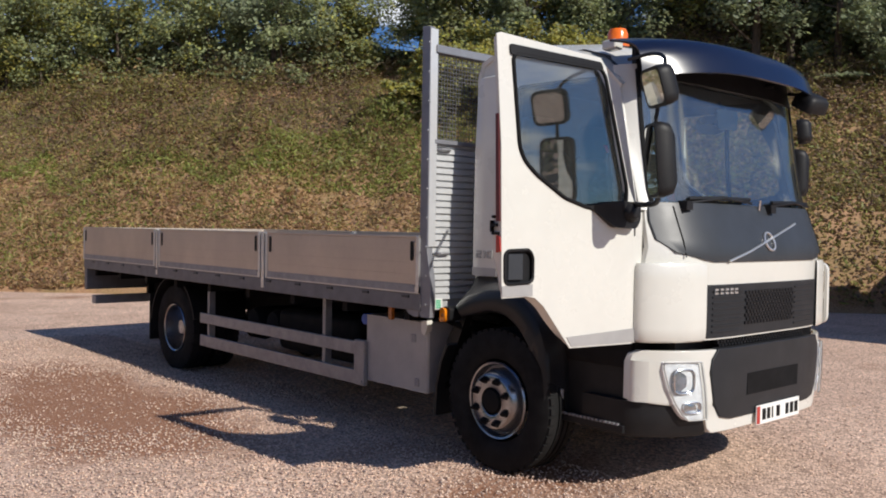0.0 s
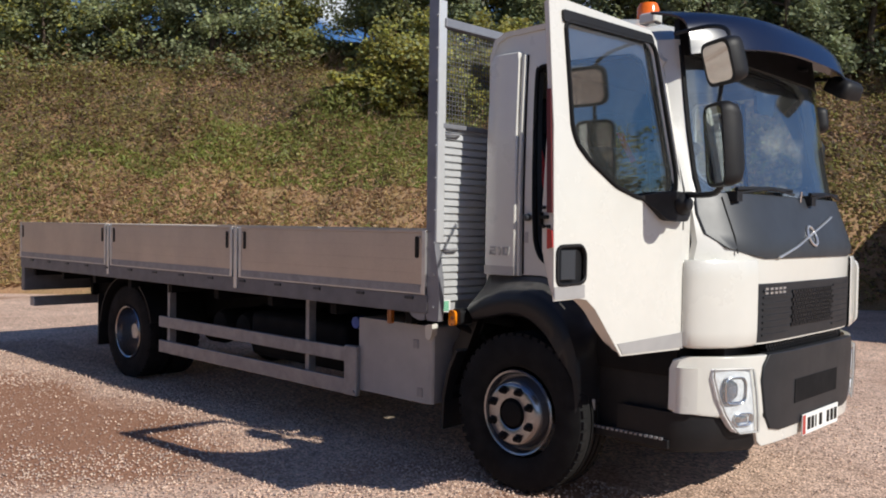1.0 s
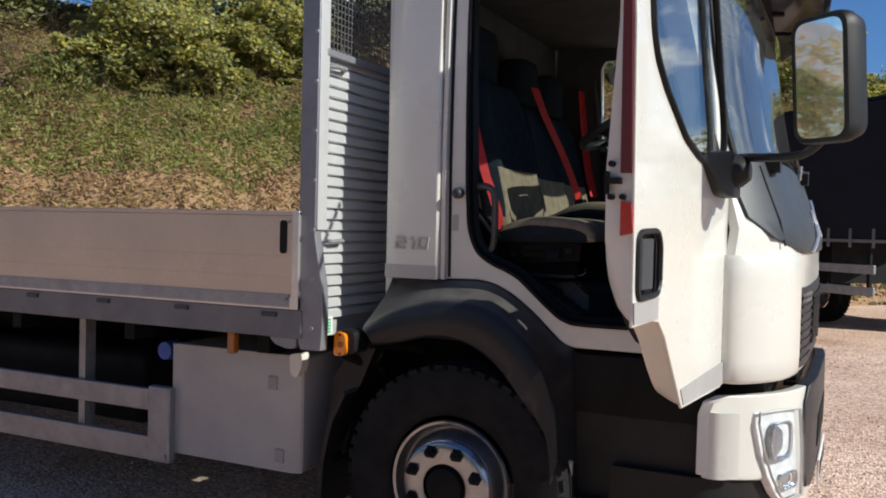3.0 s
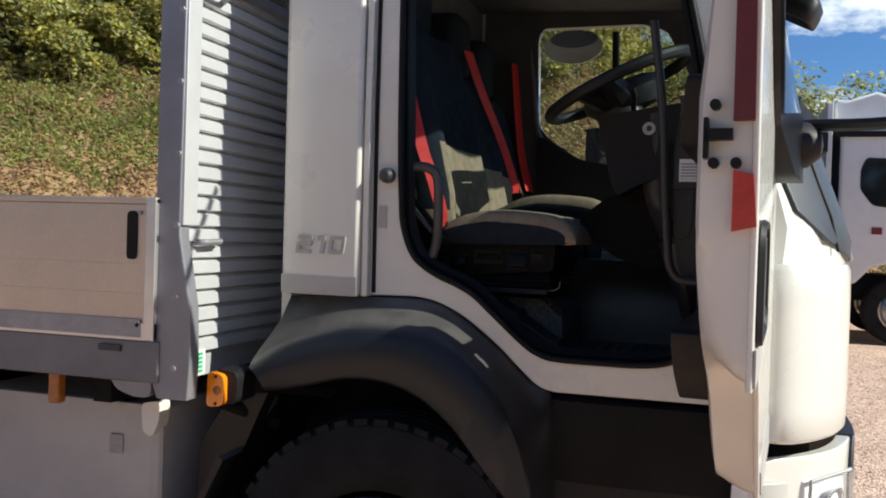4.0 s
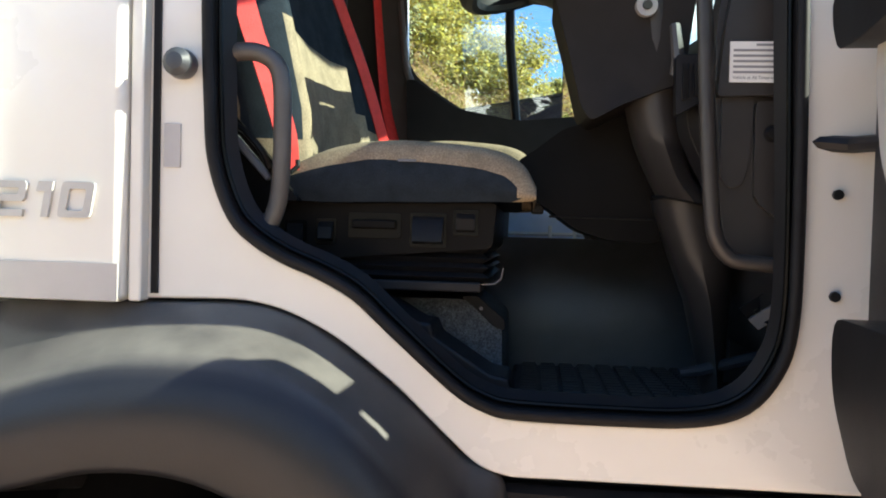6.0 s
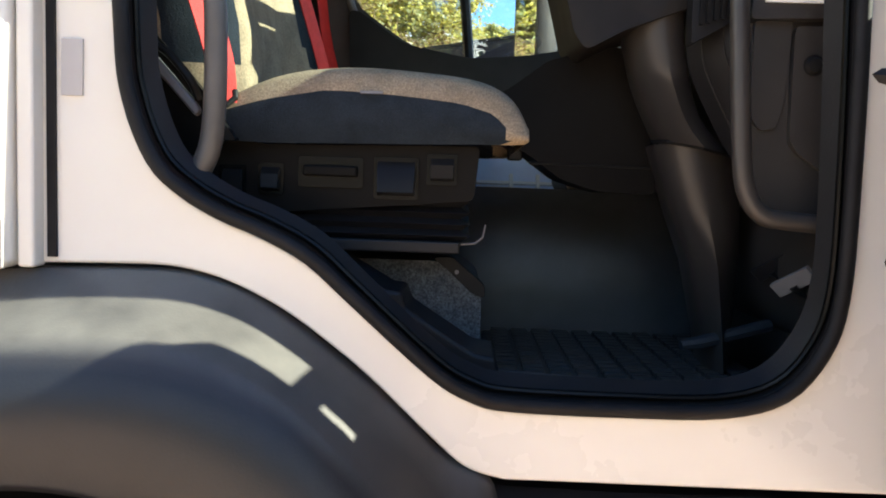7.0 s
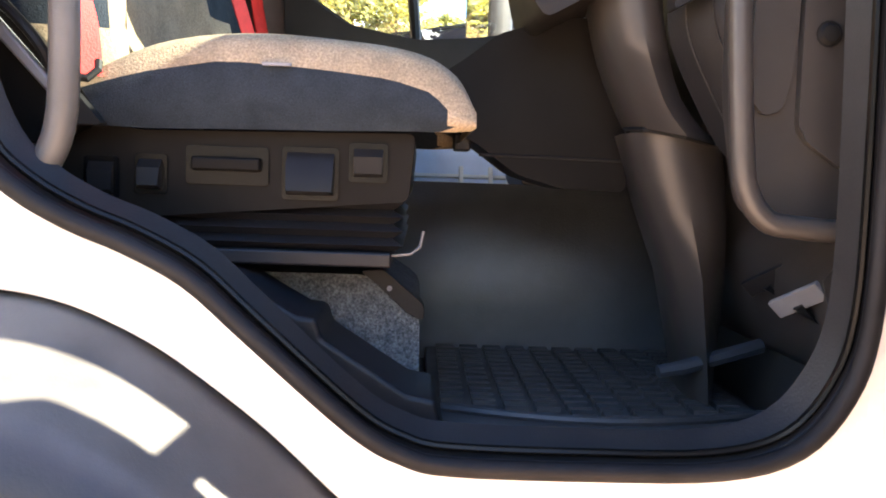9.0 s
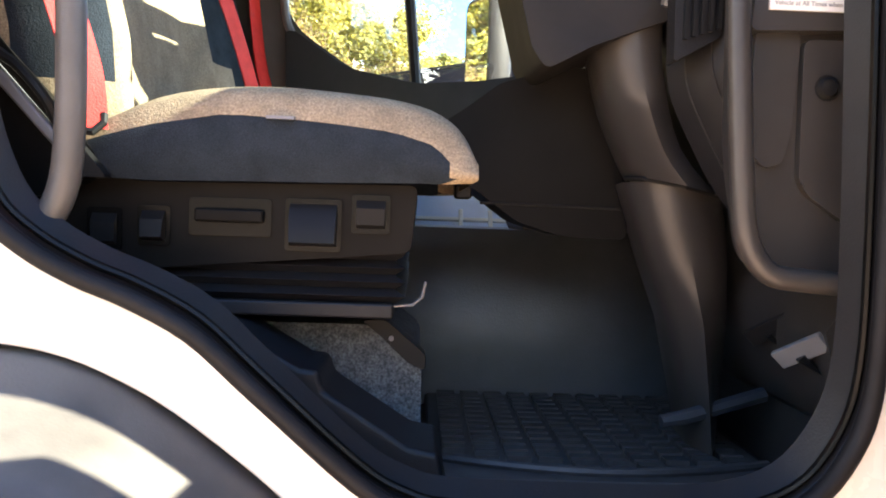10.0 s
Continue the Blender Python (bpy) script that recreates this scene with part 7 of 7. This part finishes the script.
stw = T("steering_wheel", bm, "blackp", "black steering wheel")
bm = bmesh.new()
lathe(bm, [(0.0, 0.005), (0.09, 0.0), (0.125, -0.015), (0.12, -0.045), (0.085, -0.085), (0.0, -0.10)], (0, 0, 0), 24, "z")
for a in (0.3, math.pi - 0.3, math.pi + 0.5, -0.5):
    d = Vector((math.sin(a) * 0.5 - 0.2, math.cos(a), 0)).normalized()
    tube(bm, [d * 0.05 + Vector((0, 0, -0.035)), d * 0.14 + Vector((0, 0, -0.02)), d * 0.22], [0.045, 0.040, 0.020], 8)
for v in bm.verts:
    v.co = sw @ v.co
T("wheel_hub", bm, "blackp", parent=stw)
T("column_neck", tubebm([(0.50, -0.56, 1.80), (0.58, -0.56, 1.62)], [0.06, 0.075], 14), "dash", "dark column neck", parent=stw)
T("control_stalk", tubebm([(0.56, -0.62, 1.76), (0.57, -0.72, 1.79), (0.565, -0.77, 1.80)], [0.008, 0.009, 0.012], 8), "ink", parent=knee)
T("hand_lever", tubebm([(0.655, -0.70, 1.66), (0.66, -0.715, 1.60), (0.655, -0.71, 1.575)], [0.009, 0.011, 0.008], 8), "tubeg", "grey lever beside the column")
# gear console and passenger side
bm = bmesh.new()
slab(bm, rounded([(0.55, 1.30), (0.72, 1.30), (0.76, 1.50), (0.66, 1.52), (0.57, 1.42)], 0.04), [], lambda u, v, d: (u, -0.20 + d, v), 0.25)
T("gear_console", bm, "dash", "dark gear console", 0.02)
T("gear_lever", tubebm([(0.62, -0.1, 1.47), (0.60, -0.1, 1.56)], [0.03, 0.022], 10), "blackp", "black gear lever")
bm = bmesh.new()
slab(bm, rounded([(0.0, 1.05), (0.76, 1.05), (0.80, 1.78), (0.55, 1.735), (0.36, 1.72), (0.15, 1.76), (0.0, 1.86), (-0.03, 1.86)], 0.03), [], lambda u, v, d: (u, 0.865 + d, v), 0.035)
T("far_door_trim", bm, "blackp", "dark inner trim of the far door", 0.01)
# pedals
for x, y, z, nm, mat_ in ((0.791, -0.796, 1.196, "accelerator_pedal", "frame"), (0.800, -0.690, 1.205, "brake_pedal", "blackp")):
    m_ = Matrix.Translation((x, y, z)) @ Matrix.Rotation(radians(-66), 4, "Z") @ Matrix.Rotation(radians(-26), 4, "Y") @ Matrix.Rotation(radians(-52), 4, "X")
    bm = bmesh.new()
    box(bm, -0.034, 0.034, -0.011, 0.011, -0.004, 0.004, m_)
    for k in range(5):
        box(bm, -0.030 + k * 0.013, -0.024 + k * 0.013, -0.009, 0.009, 0.003, 0.006, m_)
    pd = T(nm, bm, mat_, "worn metal pedal" if mat_ == "frame" else "black ribbed pedal", 0.002)
    T("pedal_arm", tubebm([(x, y, z - 0.006), (x + 0.03, y, z - 0.03), (x + 0.065, y, z + 0.12)], 0.007, 6), "ink", parent=pd)
# pale blue document folder leaning on the passenger seat base
FOLD = Matrix.Translation((0.55, 0.385, 1.36)) @ Matrix.Rotation(radians(52), 4, "X")
folder = empty("document_folder", "pale blue plastic folder with white clips leaning beside the seat", "folder", at=(0, 0, 0))
bm = bmesh.new()
box(bm, -0.20, 0.20, -0.13, 0.13, -0.006, 0.006, FOLD)
part("cover", bm, "bluecrate", folder, "pale blue cover", 0.003)
bm = bmesh.new()
box(bm, -0.20, 0.20, -0.060, -0.050, 0.005, 0.012, FOLD)
part("spine_rail", bm, "sticker", folder, "white rail", 0.002)
for x in (-0.075, -0.005, 0.065):
    bm = bmesh.new()
    box(bm, x, x + 0.010, -0.085, -0.030, 0.006, 0.018, FOLD)
    part("clip", bm, "sticker", folder, "white clip", 0.002)
# striker knob and plate on the pillar behind the door
bm = bmesh.new()
lathe(bm, [(0.020, 0.0), (0.022, -0.012), (0.020, -0.03), (0.012, -0.038), (0.0, -0.04)], (-0.065, -0.965, 1.535), 16)
T("door_striker", bm, "slate", "black door striker knob")
T("pillar_sticker", boxbm(-0.092, -0.068, -0.968, -0.9645, 1.39, 1.452), "box", "small grey sticker")
for z in (1.617, 1.371, 1.237):
    T("hinge_bolt", tubebm([(0.83, -0.965, z), (0.83, -0.972, z)], 0.007, 8), "ink")
# inner mirror
T("inner_mirror", tubebm([(0.86, -0.1, 2.30), (0.90, -0.1, 2.26), (0.90, -0.1, 2.22)], 0.01, 6), "blackp")
bm = bmesh.new()
slab(bm, rounded([(-0.20, 2.13), (0.02, 2.13), (0.03, 2.25), (-0.21, 2.25)], 0.04), [], lambda u, v, d: (0.90 + d, u, v), 0.02)
T("mirror_glass", bm, "farglass")

# ---- parked vehicles beyond ----
def curtain_trailer(place, length, label):
    """Curtain-side trailer: x runs forward from its rear at -length to 0, y across it."""
    def at(bm):
        bm.transform(place)
        return bm

    tr_ = empty("curtain_side_trailer", label, "trailer", "parked trailers", at=(0, 0, 0))
    bm = bmesh.new()
    slab(bm, [(-length, 0), (0, 0), (-1.55, 2.4), (-length, 2.4)], [], lambda u, v, d: (u, v, 1.38 + d), 1.74)
    part("curtain", at(bm), "curtain", tr_, "dark navy tarpaulin curtain", 0.03)
    part("body_rail", at(boxbm(-length, 0, -0.012, 0.05, 1.345, 1.385)), "frame", tr_, "grey body rail", 0.004)
    for k in range(int(length / 0.37)):
        part("curtain_strap", at(boxbm(-length + 0.14 + k * 0.37, -length + 0.18 + k * 0.37, -0.014, -0.002, 1.28, 1.52)), "frame", tr_)
    part("roof_edge", at(boxbm(-length - 0.02, -0.02, -0.012, 0.06, 3.115, 3.15)), "curtain", tr_, "", 0.01)
    for z in (0.73, 1.01):
        part("side_bar", at(boxbm(-length + 1.4, -0.3, 0.03, 0.07, z - 0.055, z + 0.055)), "galv", tr_, "grey side guard bar", 0.01)
    for x in (-length + 1.55, -length * 0.38, -0.45):
        part("bar_post", at(boxbm(x, x + 0.05, 0.075, 0.11, 0.66, 1.36)), "chassis", tr_)
    part("trailer_chassis", at(boxbm(-length + 0.2, -1.7, 0.7, 1.7, 0.75, 1.34)), "chassis", tr_)
    for y in (0.20, 2.2):
        c = Vector((-length + 0.7, y, 0.48))
        w = part("wheel", at(tyre_bm(c, 0.48, 0.28, -1)), "rubber", tr_, "black trailer tyre")
        bm = bmesh.new()
        lathe(bm, [(0.27, -0.13), (0.25, -0.14), (0.22, -0.06), (0.12, -0.10), (0.0, -0.12)], c, 24)
        part("rim", at(bm), "steel", w)
    return tr_


SWING = Matrix.Translation((1.68, 7.62, 0)) @ Matrix.Rotation(radians(-45), 4, "Z")
curtain_trailer(SWING, 4.14, "parked trailer with a dark navy tarpaulin curtain body")
# this second trailer is added only to throw shade on the bank's foot
curtain_trailer(SWING @ Matrix.Translation((-1.5, 2.75, 0)), 6.2, "second dark navy curtain-side trailer, added alongside to shade the bank")

lorry = empty("lorry", "parked white lorry cab with dark tinted windows", "lorry", at=(0, 0, 0))


def L(name, bm, mat, label="", bevel=0.0, parent=None):
    return part(name, bm, mat, parent or lorry, label, bevel)


Y0 = 10.6
L("body_end", boxbm(2.30, 2.38, Y0 - 0.01, Y0 + 2.5, 1.2, 3.52), "farwhite", "white body headboard", 0.01)
L("lorry_chassis", boxbm(2.3, 4.6, Y0 + 0.7, Y0 + 1.7, 0.6, 1.0), "chassis")
for y in (Y0 + 0.17, Y0 + 2.35):
    c = Vector((3.35, y, 0.48))
    w = L("wheel", tyre_bm(c, 0.48, 0.28, -1), "rubber", "black lorry tyre")
    bm = bmesh.new()
    lathe(bm, [(0.27, -0.13), (0.25, -0.14), (0.22, -0.06), (0.12, -0.10), (0.0, -0.12)], c, 24)
    L("rim", bm, "steel", parent=w)
# cab
bm = bmesh.new()
CAB = [(2.50, 0.95), (2.50, 3.05), (2.62, 3.22), (4.0, 3.30), (4.30, 3.15), (4.55, 2.2), (4.65, 1.9), (4.65, 0.45), (4.05, 0.45), (3.98, 0.85), (3.72, 1.12), (3.35, 1.20), (2.98, 1.12), (2.74, 0.85)]
slab(bm, CAB, [], lambda u, v, d: (u, Y0 + 0.03 + d, v), 2.4)
L("lorry_cab", bm, "farwhite", "white lorry cab", 0.05)
for pts_ in ([(2.78, 2.25), (2.95, 2.02), (3.22, 1.98), (3.22, 2.70), (2.85, 2.72), (2.78, 2.55)], [(3.34, 1.98), (4.18, 1.90), (4.42, 2.0), (4.30, 2.72), (3.34, 2.72)]):
    bm = bmesh.new()
    slab(bm, rounded(pts_, 0.06), [], lambda u, v, d: (u, Y0 + 0.022 + d, v), 0.02)
    L("lorry_window", bm, "farglass", "black tinted cab window")
L("marker", boxbm(2.95, 3.09, Y0 + 0.015, Y0 + 0.035, 1.60, 1.70), "redmark")
L("cab_rail", boxbm(2.45, 4.2, Y0 - 0.02, Y0 + 0.03, 3.02, 3.10), "ink", "black rail along the cab roof")
bm = bmesh.new()
slab(bm, [(2.42, 3.1), (2.42, 3.62), (2.62, 3.60), (3.0, 3.72), (4.1, 3.34), (4.1, 3.2)], [], lambda u, v, d: (u, Y0 + 0.25 + d, v), 1.9)
L("wind_deflector", bm, "farwhite", "white roof wind deflector", 0.06)
